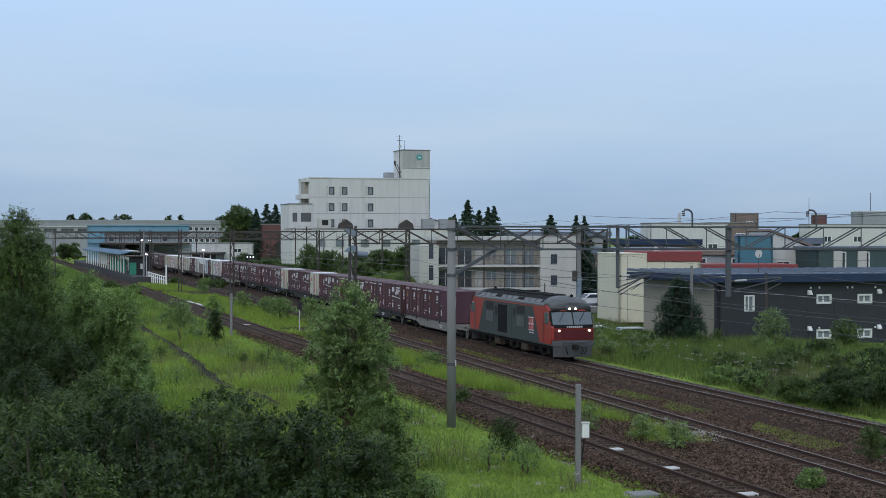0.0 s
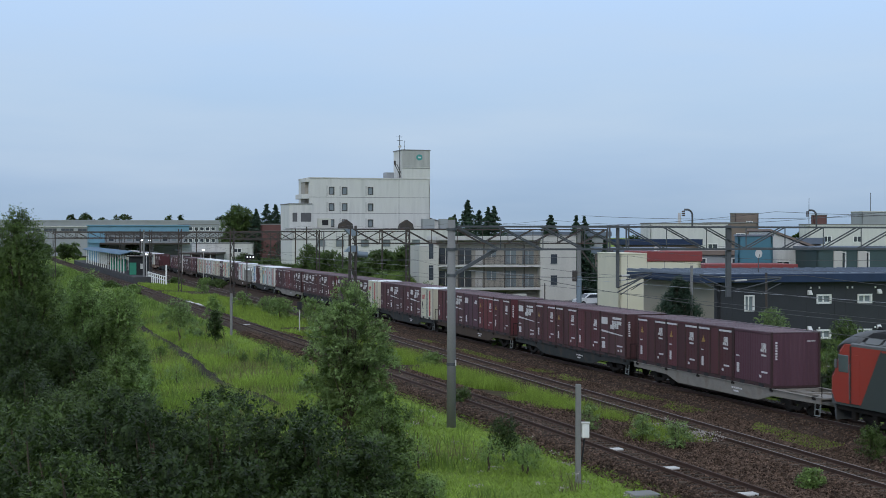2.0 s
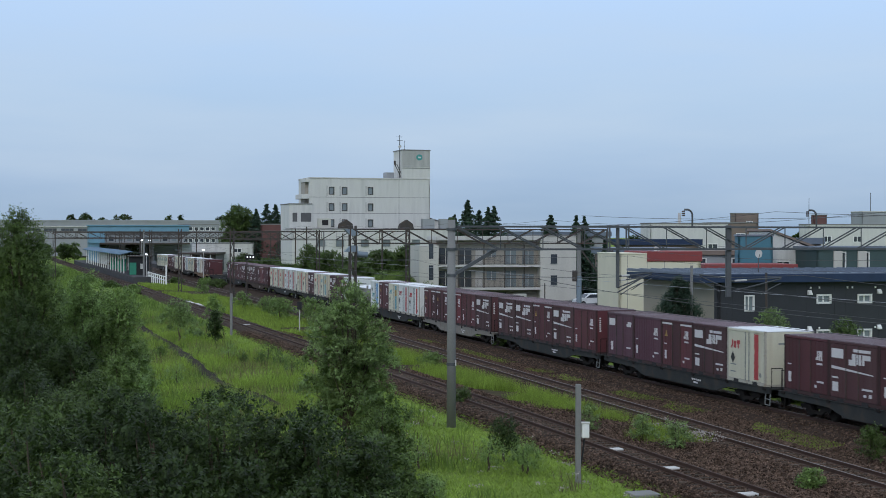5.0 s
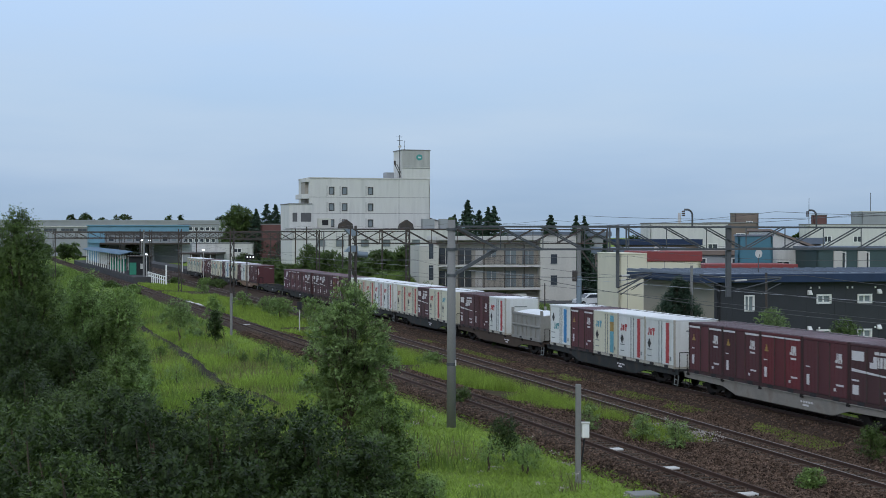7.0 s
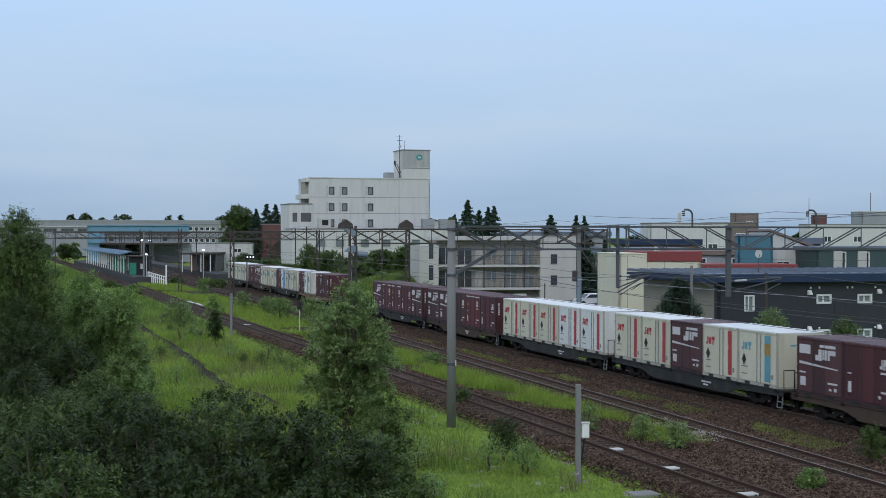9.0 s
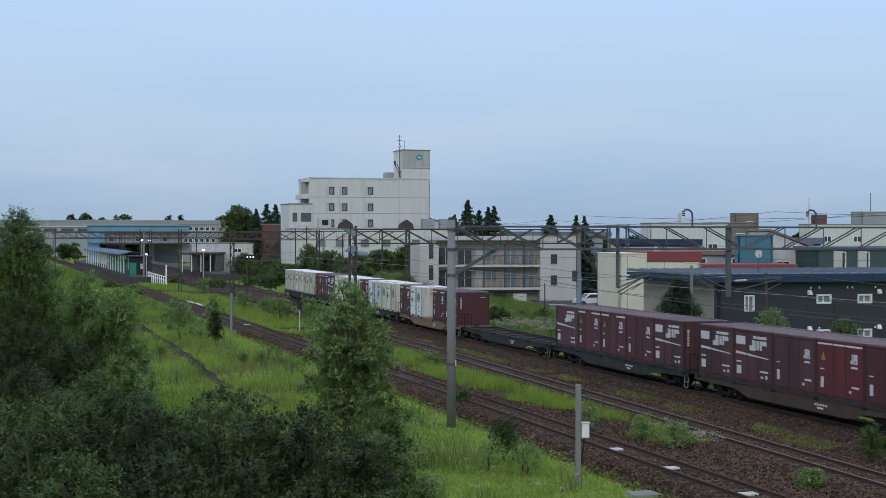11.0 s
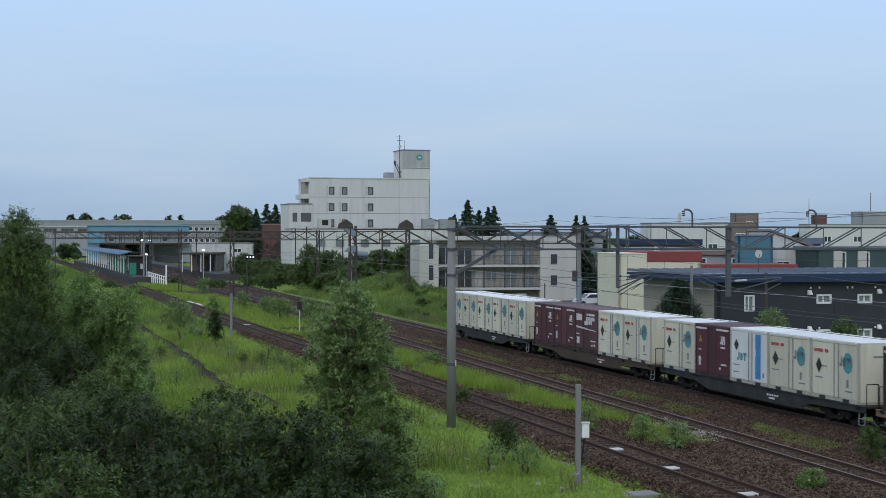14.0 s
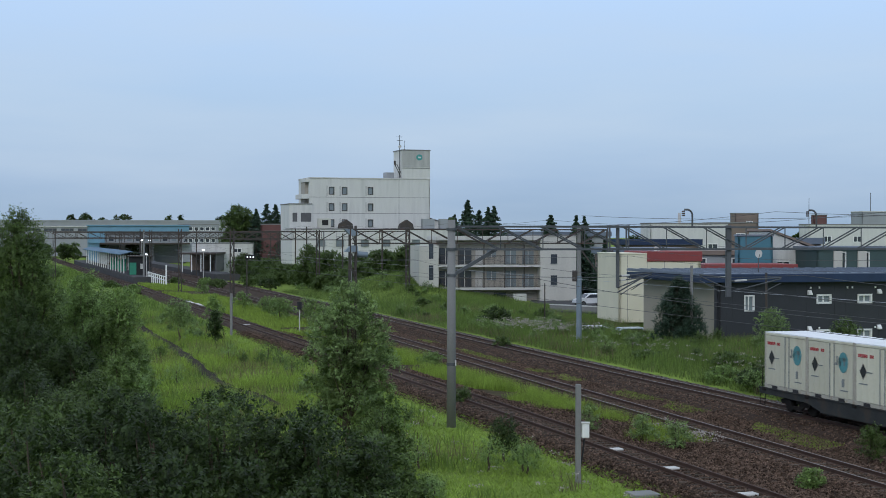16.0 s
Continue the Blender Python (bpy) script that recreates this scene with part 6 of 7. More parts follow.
    for x in (0.0, 2.1):
        for y in (0.0, 1.2):
            part("leg", Geo().bar((x, y, -0.5), (x, y, 8.9), 0.16), M["steel_grey"], tw)
    for z in (8.8, 6.3, 3.6):
        part("girt", Geo().bar((-0.1, 0, z), (2.2, 0, z), 0.14), M["steel_grey"], tw)
    for a, b in (((0, 0, 0.4), (2.1, 0, 3.6)), ((2.1, 0, 0.4), (0, 0, 3.6)), ((0, 0, 6.2), (2.1, 0, 3.6)), ((-3.2, 0, 6.2), (1.0, 0, 0.6)), ((0.3, 0, 6.2), (1.2, 0, 1.2)), ((2.1, 0, 6.2), (0.2, 0, 3.6))):
        part("brace", Geo().bar(a, b, 0.13), M["steel_dark"], tw)
    # portals towards the station
    for (ax, ay), k0, k1, mat_name, bays in (((-24.5, 182.0), 0.0, 21.0, "steel_dark", 12), ((-37.6, 224.0), -20.0, 20.0, "steel_dark", 22), ((-50.0, 268.0), -16.0, 22.0, "steel_dark", 20), ((-70.0, 340.0), -14.0, 24.0, "steel_dark", 16)):
        a = Vector((ax, ay, 0)) + ACROSS * k0
        b = Vector((ax, ay, 0)) + ACROSS * k1
        truss_beam((a.x, a.y), (b.x, b.y), 8.2, 1.0, mat_name, bays, 0.08)
        lattice_mast(a.x, a.y, -0.6, 8.5, 0.42)
        lattice_mast(b.x, b.y, -0.6, 8.5, 0.42)
        if k0 < 0:
            lattice_mast(ax, ay, -0.6, 8.6, 0.40)
    # plain poles
    for x, y, z1, r, lab, mt in ((17.3, 109.0, 5.7, 0.12, "slim concrete utility pole beside the evergreen", "concrete"), (-19.2, 252.0, 8.3, 0.16, "slim concrete pole in the weeds", "concrete"), (-11.5, 196.0, 5.6, 0.14, "short concrete pole on the slope", "concrete"), (4.6, 195.0, 7.5, 0.12, "thin utility pole before the apartments", "steel_dark"), (-50.4, 264.0, 8.6, 0.18, "grey pole on the platform end", "concrete"), (22.6, 109.5, 5.2, 0.10, "thin black pole before the black building", "steel_dark"), (9.1, 140.0, 3.5, 0.06, "thin service mast with insulators", "steel_dark")):
        tagged(part("utility_pole", Geo().tube((x, y, -0.8), (x, y, z1), r, r * 0.8, 12), M[mt]), lab, "utility pole", "poles")
    for x, y, z1, r in ((-27.5, 292.0, 9.0, 0.14), (-33.0, 300.0, 8.4, 0.14), (-9.0, 232.0, 8.6, 0.14), (-22.8, 262.0, 9.2, 0.14), (-58.0, 300.0, 8.8, 0.12), (-47.2, 300.0, 9.0, 0.12), (-66.0, 342.0, 8.6, 0.12), (-14.6, 228.0, 8.0, 0.12)):
        tagged(part("utility_pole", Geo().tube((x, y, -0.8), (x, y, z1), r, r * 0.8, 10), M["steel_dark"]), "slim dark pole near the station yard", "utility pole", "poles")
        tagged(part("cross_arm", Geo().bar((x - 0.9, y, z1 - 0.5), (x + 0.9, y + 0.2, z1 - 0.5), 0.09), M["steel_dark"]), "steel cross-arm on a slim pole", "cross-arm", "poles")
    # lineside posts and signals
    post = thing("marker_post", "grey concrete lineside post with a white meter box", "post", "lineside posts", m=pose(4.5, 52.0, 0))
    part("shaft", Geo().box(-0.09, -0.09, -0.7, 0.09, 0.09, 2.86, 0.02), M["concrete"], post)
    bx = part("meter_box", Geo().box(0.11, -0.14, 1.08, 0.36, 0.10, 1.56, 0.03), M["white_paint"], post, "white metal meter box")
    part("box_lid", Geo().box(0.09, -0.16, 1.55, 0.38, 0.12, 1.60, 0.01), M["concrete_light"], bx)
    part("conduit", Geo().path([(0.2, 0, 1.05), (0.16, 0, 0.6), (0.09, 0, 0.2)], 0.03), M["dark"], post)
    tagged(part("marker_post", Geo().box(-17.4, 127.9, -0.7, -17.2, 128.1, 3.0, 0.02), M["concrete"]), "tall square concrete lineside post", "post", "lineside posts")
    tagged(part("marker_post", Geo().box(2.75, 64.0, -0.7, 2.87, 64.12, 0.55, 0.02), M["steel_dark"]), "short dark lineside stub post", "post", "lineside posts")
    sg = thing("dwarf_signal", "small black dwarf signal on a grey post", "railway signal", "signals", m=pose(-11.9, 130.0, 0))
    part("post", Geo().tube((0, 0, -0.6), (0, 0, 1.6), 0.05), M["concrete_light"], sg)
    part("head", Geo().box(-0.18, -0.12, 1.6, 0.18, 0.12, 2.25, 0.04), M["dark"], sg)
    sg = thing("position_signal", "tall black signal with three white lights", "railway signal", "signals", m=pose(-25.4, 203.0, 0))
    part("post", Geo().tube((0, 0, -0.6), (0, 0, 5.4), 0.08), M["steel_dark"], sg)
    part("head", Geo().box(-0.2, -0.10, 4.6, 1.1, 0.12, 5.2, 0.04), M["dark"], sg)
    for k in range(3):
        part("lamp", Geo().tube((0.08 + 0.38 * k, -0.14, 4.9), (0.08 + 0.38 * k, -0.10, 4.9), 0.09, n=10), M["signal_on"], sg)
    for x, y, z in ((-49.6, 262.0, 4.4), (-51.5, 275.0, 6.7), (-53.8, 280.0, 6.7), (-39.0, 255.0, 5.2)):
        lm = thing("platform_lamp", "small lit platform lamp on a thin post", "lamp", "platform lamps", m=pose(x, y, 0))
        part("post", Geo().tube((0, 0, -0.4), (0, 0, z), 0.06), M["concrete_light"], lm)
        part("lamp_head", Geo().box(-0.18, -0.18, z, 0.18, 0.18, z + 0.22, 0.05), M["signal_on"], lm)


def build_wires():
    def wire(a, b, sag, r, material, label, name="overhead_wire"):
        pts = []
        for i in range(13):
            f = i / 12
            p = Vector(a).lerp(Vector(b), f)
            p.z -= sag * 4 * f * (1 - f)
            pts.append(p)
        tagged(part(name, Geo().path(pts, r, 4), M[material]), label, "overhead wire", "overhead wires")

    def over(fx, y):
        return fx(y), y

    spans = [(20, 69), (69, 113), (113, 184), (184, 226), (226, 270), (270, 345)]
    for fx, nm in ((main_x, "main"), (mid_x, "middle"), (loop_x, "siding")):
        for y0, y1 in spans:
            (ax, ay), (bx, by) = over(fx, y0), over(fx, y1)
            wire((ax, ay, 5.12), (bx, by, 5.12), 0.02, 0.008, "wire_light" if nm == "main" else "wire", "contact wire over the track")
            wire((ax, ay, 6.05), (bx, by, 6.05), 0.55, 0.010, "wire", "messenger wire over the track")
    for off, z in ((-1.2, 8.85), (4.2, 8.9), (8.6, 7.6), (9.3, 6.9), (10.0, 6.3)):
        for y0, y1 in spans[:4]:
            wire((main_x(y0) + off, y0, z), (main_x(y1) + off, y1, z), 0.5, 0.009, "wire", "feeder wire along the line")
    wire((24.0, 70.0, 8.9), (9.9, 112.0, 9.2), 0.3, 0.012, "wire", "feeder wire along the line")


build_portals()
build_wires()


# ---- vegetation ----
RNG = np.random.default_rng(7)


def leaves(points, size, spread=0.35, droop=0.0):
    """Small four-cornered leaves at the points, turned at random."""
    n = len(points)
    a = RNG.normal(size=(n, 3))
    a[:, 2] = a[:, 2] * 0.6 - droop
    a /= np.linalg.norm(a, axis=1, keepdims=True)
    b = np.cross(a, RNG.normal(size=(n, 3)))
    b /= np.linalg.norm(b, axis=1, keepdims=True)
    s = size * RNG.uniform(0.6, 1.3, (n, 1))
    v = np.stack([points - a * s * 0.5, points + b * s * spread, points + a * s * 0.55, points - b * s * spread], 1).reshape(-1, 3)
    return v, np.arange(4 * n).reshape(n, 4)


def unit(a):
    return a / np.maximum(1e-6, np.linalg.norm(a, axis=-1, keepdims=True))


def shoot_leaves(lobes, count, size, spread=0.3, shoot=0.4, per=13, shell=0.72, rise=0.6, droop=0.0):
    """Leaves set round short shoots that stand out of the lobes (x, y, z, rx, rz), their upper sides to the sky."""
    area = np.array([l[3] * (l[3] + l[4]) for l in lobes])
    out_v = []
    for (x, y, z, rx, rz), share in zip(lobes, area / area.sum()):
        k = max(4, int(count * share / per))
        o = RNG.normal(size=(k, 3))
        o[:, 2] = np.where(o[:, 2] < -0.35, -o[:, 2], o[:, 2])
        o = unit(o)
        scale = np.array([rx, rx, rz])
        foot = o * RNG.uniform(shell, 1.0, (k, 1)) * scale + np.array([x, y, z])
        d = unit(o * 0.7 + np.array([0, 0, rise]) + RNG.normal(scale=0.35, size=(k, 3)))
        ln = shoot * RNG.uniform(0.5, 1.3, (k, 1))
        t = (np.arange(per) + 0.5) / per
        p = foot[:, None, :] + d[:, None, :] * (ln * t[None, :])[:, :, None] + RNG.normal(scale=0.018, size=(k, per, 3))
        side = unit(np.cross(np.broadcast_to(d[:, None, :], p.shape), RNG.normal(size=p.shape)))
        a = unit(side * 0.9 + d[:, None, :] * 0.45 - np.array([0, 0, droop]))
        up = unit(d[:, None, :] * 0.7 + np.array([0, 0, 0.75]) + RNG.normal(scale=0.26, size=p.shape))
        b = unit(np.cross(a, up))
        s = size * RNG.uniform(0.65, 1.3, (k, per, 1)) * (1.15 - 0.5 * t)[None, :, None]
        mid = p + a * s * 0.55
        out_v.append(np.stack([p, mid + b * s * spread, p + a * s * 1.1, mid - b * s * spread], 2).reshape(-1, 3))
    v = np.concatenate(out_v)
    return v, np.arange(len(v)).reshape(-1, 4)


def stem(g, p, q, r0, r1, bends=3, wob=0.08):
    p, q = Vector(p), Vector(q)
    last, lr = p, r0
    for i in range(1, bends + 1):
        f = i / bends
        m = p.lerp(q, f) + Vector((RNG.normal() * wob, RNG.normal() * wob, 0)) * (0 if i == bends else 1) * (q - p).length * 0.5
        r = r0 + (r1 - r0) * f
        g.tube(last, m, lr, r, 7)
        last, lr = m, r


DOME = ((0.0, 0.72), (0.25, 1.0), (0.5, 0.95), (0.75, 0.72), (0.92, 0.40), (1.0, 0.16))


def shrub(name, label, category, x, y, h, r, leaf, n, size, lobes=7, group="shrubs", base=None, droop=0.0, low=0.12, profile=DOME, spread=0.3, shoot=None, grain=0.40, rise=0.6):
    """A stem with limbs and a crown of uneven lobes, as wide as the profile says from foot to top."""
    z0 = ground_z(x, y) if base is None else base
    ob = thing(name, label, category, group, m=pose(x, y, z0))
    ls = []
    for i in range(lobes):
        f = (i + 0.5) / lobes
        wide = r * float(np.interp(f, [p[0] for p in profile], [p[1] for p in profile]))
        rl = (wide * grain + r * 0.07) * RNG.uniform(0.7, 1.25)
        off = max(0.0, wide - rl * 0.75) * RNG.uniform(0.55, 1.12)
        ang = i * 2.4 + RNG.uniform(-0.6, 0.6)
        rz = min(h * 0.2, rl * 0.95) * RNG.uniform(0.75, 1.15)
        ls.append((math.cos(ang) * off, math.sin(ang) * off, min(h * (low + (1 - low) * f), h - rz * 0.7), rl, rz))
    g = Geo()
    stem(g, (0, 0, -0.2), (0, 0, h * 0.85), 0.035 + h * 0.012, 0.02, 5, 0.05)
    part("trunk", g, M["bark"], ob)
    for lx, ly, lz, lr, lh in (ls[::2] if h >= 4 else ()):
        g = Geo()
        stem(g, (0, 0, max(0.0, lz * 0.45)), (lx, ly, lz), 0.02 + h * 0.005, 0.012, 3, 0.06)
        part("limb", g, M["bark"], ob)
    v, f = shoot_leaves(ls, n, size, spread, shoot if shoot else min(0.5, 0.10 * h + 0.10), droop=droop, rise=rise)
    part("crown", np_mesh("crown", v, f, M[leaf]), None, ob)
    return ob


def conifer(x, y, h, r, n, label, size=0.28, base=None, taper=1.0, group="conifers"):
    z0 = ground_z(x, y) if base is None else base
    ob = thing("conifer_tree", label, "conifer tree", group, m=pose(x, y, z0))
    g = Geo()
    g.tube((0, 0, -0.3), (0, 0, h * 0.97), 0.05 + h * 0.012, 0.02, 8)
    part("trunk", g, M["bark"], ob)
    whorls = max(9, int(h / 0.36))
    pts = []
    for i in range(whorls):
        f = (i + 0.3) / whorls
        z = h * (0.06 + 0.93 * f)
        rr = r * (1 - f) ** taper * RNG.uniform(0.72, 1.15) + 0.06
        for k in range(9):
            a = RNG.uniform(0, 2 * math.pi)
            m = max(4, int(n / whorls / 9))
            t = RNG.uniform(0.1, 1.0, m) ** 0.7
            ln = rr * RNG.uniform(0.75, 1.1)
            pts.append(np.stack([np.cos(a) * ln * t, np.sin(a) * ln * t, z + RNG.uniform(-1.2, 1.2) * h / whorls - 0.22 * ln * t], 1) + RNG.normal(scale=0.05 + 0.05 * rr, size=(m, 3)) * np.array([1, 1, 0.7]))
    v, f2 = leaves(np.concatenate(pts), size, 0.3)
    part("crown", np_mesh("crown", v, f2, M["needle"]), None, ob)
    return ob


def blades(name, label, xy, height, width, material, lean=0.28, category="grass"):
    """Upright tapering blades, one island each."""
    n = len(xy)
    z = np.array([ground_z(float(x), float(y)) for x, y in xy])
    a = RNG.uniform(0, math.pi, n)
    h = height * RNG.uniform(0.5, 1.25, n)
    w = 1.3 * width * RNG.uniform(0.6, 1.3, n)
    off = RNG.normal(scale=lean, size=(n, 2)) * h[:, None]
    c, s = np.cos(a) * w, np.sin(a) * w
    p0 = np.stack([xy[:, 0] - c, xy[:, 1] - s, z - 0.03], 1)
    p1 = np.stack([xy[:, 0] + c, xy[:, 1] + s, z - 0.03], 1)
    p2 = np.stack([xy[:, 0] + off[:, 0], xy[:, 1] + off[:, 1], z + h], 1)
    v = np.stack([p0, p1, p2], 1).reshape(-1, 3)
    f = np.arange(3 * n).reshape(n, 3)
    ob = new(name, np_mesh(name, v, f, M[material]))
    return tagged(ob, label, category, kind="stuff")


def scatter(n, x_of, y0, y1, lo, hi, patch=None, near=1.6):
    """Points beside a line, thinning with distance, kept where the patch noise is high."""
    u = RNG.random(n)
    y = y0 + (y1 - y0) * u ** near
    o = lo + (hi - lo) * RNG.random(n)
    x = np.array([x_of(float(v)) for v in y]) + o
    xy = np.stack([x, y], 1)
    if patch:
        keep = np.array([noise.noise((a * patch[0], b * patch[0], patch[2])) > patch[1] for a, b in xy])
        xy = xy[keep]
    return xy


PATH = [(-28.4, 144.8), (-24.2, 130.0), (-20.5, 117.5), (-15.4, 98.4), (-11.6, 84.0), (-8.7, 77.0), (-7.5, 74.0)]


def path_x(y):
    return float(np.interp(y, [p[1] for p in reversed(PATH)], [p[0] for p in reversed(PATH)]))


def build_path():
    g = Geo()
    n = 0
    pts = []
    for y in np.arange(144, 74, -1.0):
        pts.append((path_x(y), y))
    for i, (x, y) in enumerate(pts):
        w = 0.48 + 0.16 * math.sin(i * 0.9)
        for o in (-w, 0, w):
            g.v.append((x + o, y, ground_z(x + o, y) + 0.035))
    for i in range(len(pts) - 1):
        for k in range(2):
            g.f.append((i * 3 + k, i * 3 + k + 1, i * 3 + k + 4, i * 3 + k + 3))
    tagged(part("dirt_path", g, M["dirt"]), "narrow trodden dirt path through the meadow", "path", kind="structure")


build_path()


def build_cess():
    """Bare brown ground between the tracks."""
    for fa, fb, y0, y1 in ((loop_x, mid_x, 0, 270), (mid_x, main_x, 0, 300)):
        g = Geo()
        ys = np.arange(y1, y0 - 1, -3.0)
        for y in ys:
            for k in range(5):
                x = fa(y) + (fb(y) - fa(y)) * (k + 0.0) / 4
                g.v.append((x, y, -0.385 + 0.05 * noise.noise((x * 0.4, y * 0.4, 2.0)) - (0.12 if k in (0, 4) else 0)))
        for i in range(len(ys) - 1):
            for k in range(4):
                g.f.append((i * 5 + k, i * 5 + k + 1, i * 5 + k + 6, i * 5 + k + 5))
        tagged(part("cess_ground", g, M["cess"], smooth=True), "bare brown stony ground between the tracks", "ground", kind="structure")


M["cess"] = mat("brown_cess", (0.056, 0.042, 0.028), 0.95, vary=0.45, scale=0.5, fine=6.0, bump=0.8, stain=(0.085, 0.10, 0.030), stain_amt=0.8, spec=0.06)
build_cess()


def build_grass():
    def clear(xy, w=0.42):
        d = np.array([abs(x - path_x(y)) if 74 < y < 144 else 9 for x, y in xy])
        return xy[d > w]

    blades("short_grass", "short bright green grass of the meadow", clear(scatter(230000, loop_x, 40, 150, -28, -1.55, None, 1.4)), 0.13, 0.018, "blade", 1.2)
    blades("meadow_grass", "knee-high light green meadow grass", clear(scatter(140000, loop_x, 70, 160, -26, -4.5, (0.13, -0.12, 1.0), 1.2)), 0.46, 0.013, "blade", 0.5)
    blades("dry_grass", "yellowing grass heads in the meadow", clear(scatter(34000, loop_x, 68, 160, -26, -4.5, (0.18, 0.05, 4.0), 1.2)), 0.62, 0.009, "blade_dry")
    soft_edge = scatter(70000, lambda y: (loop_x(y) + mid_x(y)) / 2 + 0.3, 60, 108, -1.7, 1.7, (0.13, -0.14, 2.0), 1.0)
    mid = np.array([(loop_x(y) + mid_x(y)) / 2 + 0.3 for y in soft_edge[:, 1]])
    soft_edge = soft_edge[np.abs(soft_edge[:, 0] - mid) < 0.5 + 1.1 * RNG.random(len(soft_edge)) ** 1.5]
    blades("grass_strip", "tall green grass between the tracks", soft_edge, 0.62, 0.010, "blade")
    blades("grass_strip", "low green weeds beside the middle track", scatter(110000, lambda y: (mid_x(y) + main_x(y)) / 2 - 0.3, 48, 180, -1.3, 1.2, (0.22, 0.0, 9.0), 1.2), 0.13, 0.014, "blade")
    blades("far_grass", "green grass between the station tracks", scatter(50000, lambda y: (loop_x(y) + mid_x(y)) / 2, 100, 260, -3.2, 3.0, (0.10, -0.15, 3.0), 1.0), 0.40, 0.03, "blade")
    blades("far_meadow_grass", "rough far meadow beside the near track", scatter(60000, loop_x, 140, 400, -60, -2.2, (0.05, -0.5, 11.0), 1.4), 0.55, 0.05, "blade_dark")
    blades("bank_grass", "rough grass on the far bank", scatter(230000, main_x, 50, 225, 3.5, 26.0, (0.10, -0.45, 6.0), 1.3), 0.46, 0.015, "blade_bank")
    blades("bank_weeds", "tall dark weeds on the far bank", scatter(110000, main_x, 50, 180, 4.2, 20.0, (0.13, -0.05, 7.0), 1.2), 0.80, 0.017, "blade_dark")
    blades("bank_dry", "pinkish dry grass on the far bank", scatter(36000, main_x, 60, 170, 3.6, 20.0, (0.18, 0.08, 8.0), 1.2), 0.85, 0.012, "blade_pink")
    blades("meadow_weeds", "darker coarse weeds among the meadow grass", clear(scatter(46000, loop_x, 46, 160, -26, -3.0, (0.24, 0.16, 12.0), 1.3)), 0.66, 0.016, "blade_dark")
    blades("meadow_heads", "seeding grass heads over the meadow", clear(scatter(26000, loop_x, 50, 150, -24, -4.0, (0.3, 0.10, 14.0), 1.3)), 0.72, 0.010, "blade_pink")
    # weeds in the ballast
    blades("ballast_weeds", "sparse weeds growing in the ballast", scatter(60000, loop_x, 40, 140, -1.9, 1.9, (0.45, 0.05, 5.0), 1.3), 0.12, 0.02, "blade")
    # pale flower heads
    for x_of, y0, y1, lo, hi, n, h, lab in ((main_x, 62, 110, 4.4, 9, 95, 1.0, "pale flower heads along the bank"), (lambda y: (loop_x(y) + mid_x(y)) / 2, 57.5, 63, 0.2, 1.5, 26, 0.8, "pale flower heads between the tracks"), (main_x, 118, 134, 5.0, 10, 260, 1.2, "white flower heads beside a bush"), (loop_x, 44, 70, -9, -3, 24, 0.7, "small pale meadow flowers")):
        xy = scatter(n, x_of, y0, y1, lo, hi, None, 1.0)
        pts = []
        for x, y in xy:
            c = np.array([x, y, ground_z(float(x), float(y)) + h * RNG.uniform(0.7, 1.1)])
            pts.append(c + RNG.normal(scale=(0.11, 0.11, 0.035), size=(14, 3)))
        v, f = leaves(np.concatenate(pts), 0.055, 0.5)
        tagged(new("flower_heads", np_mesh("flower_heads", v, f, M["flower"])), lab, "flowers", kind="stuff")


build_grass()


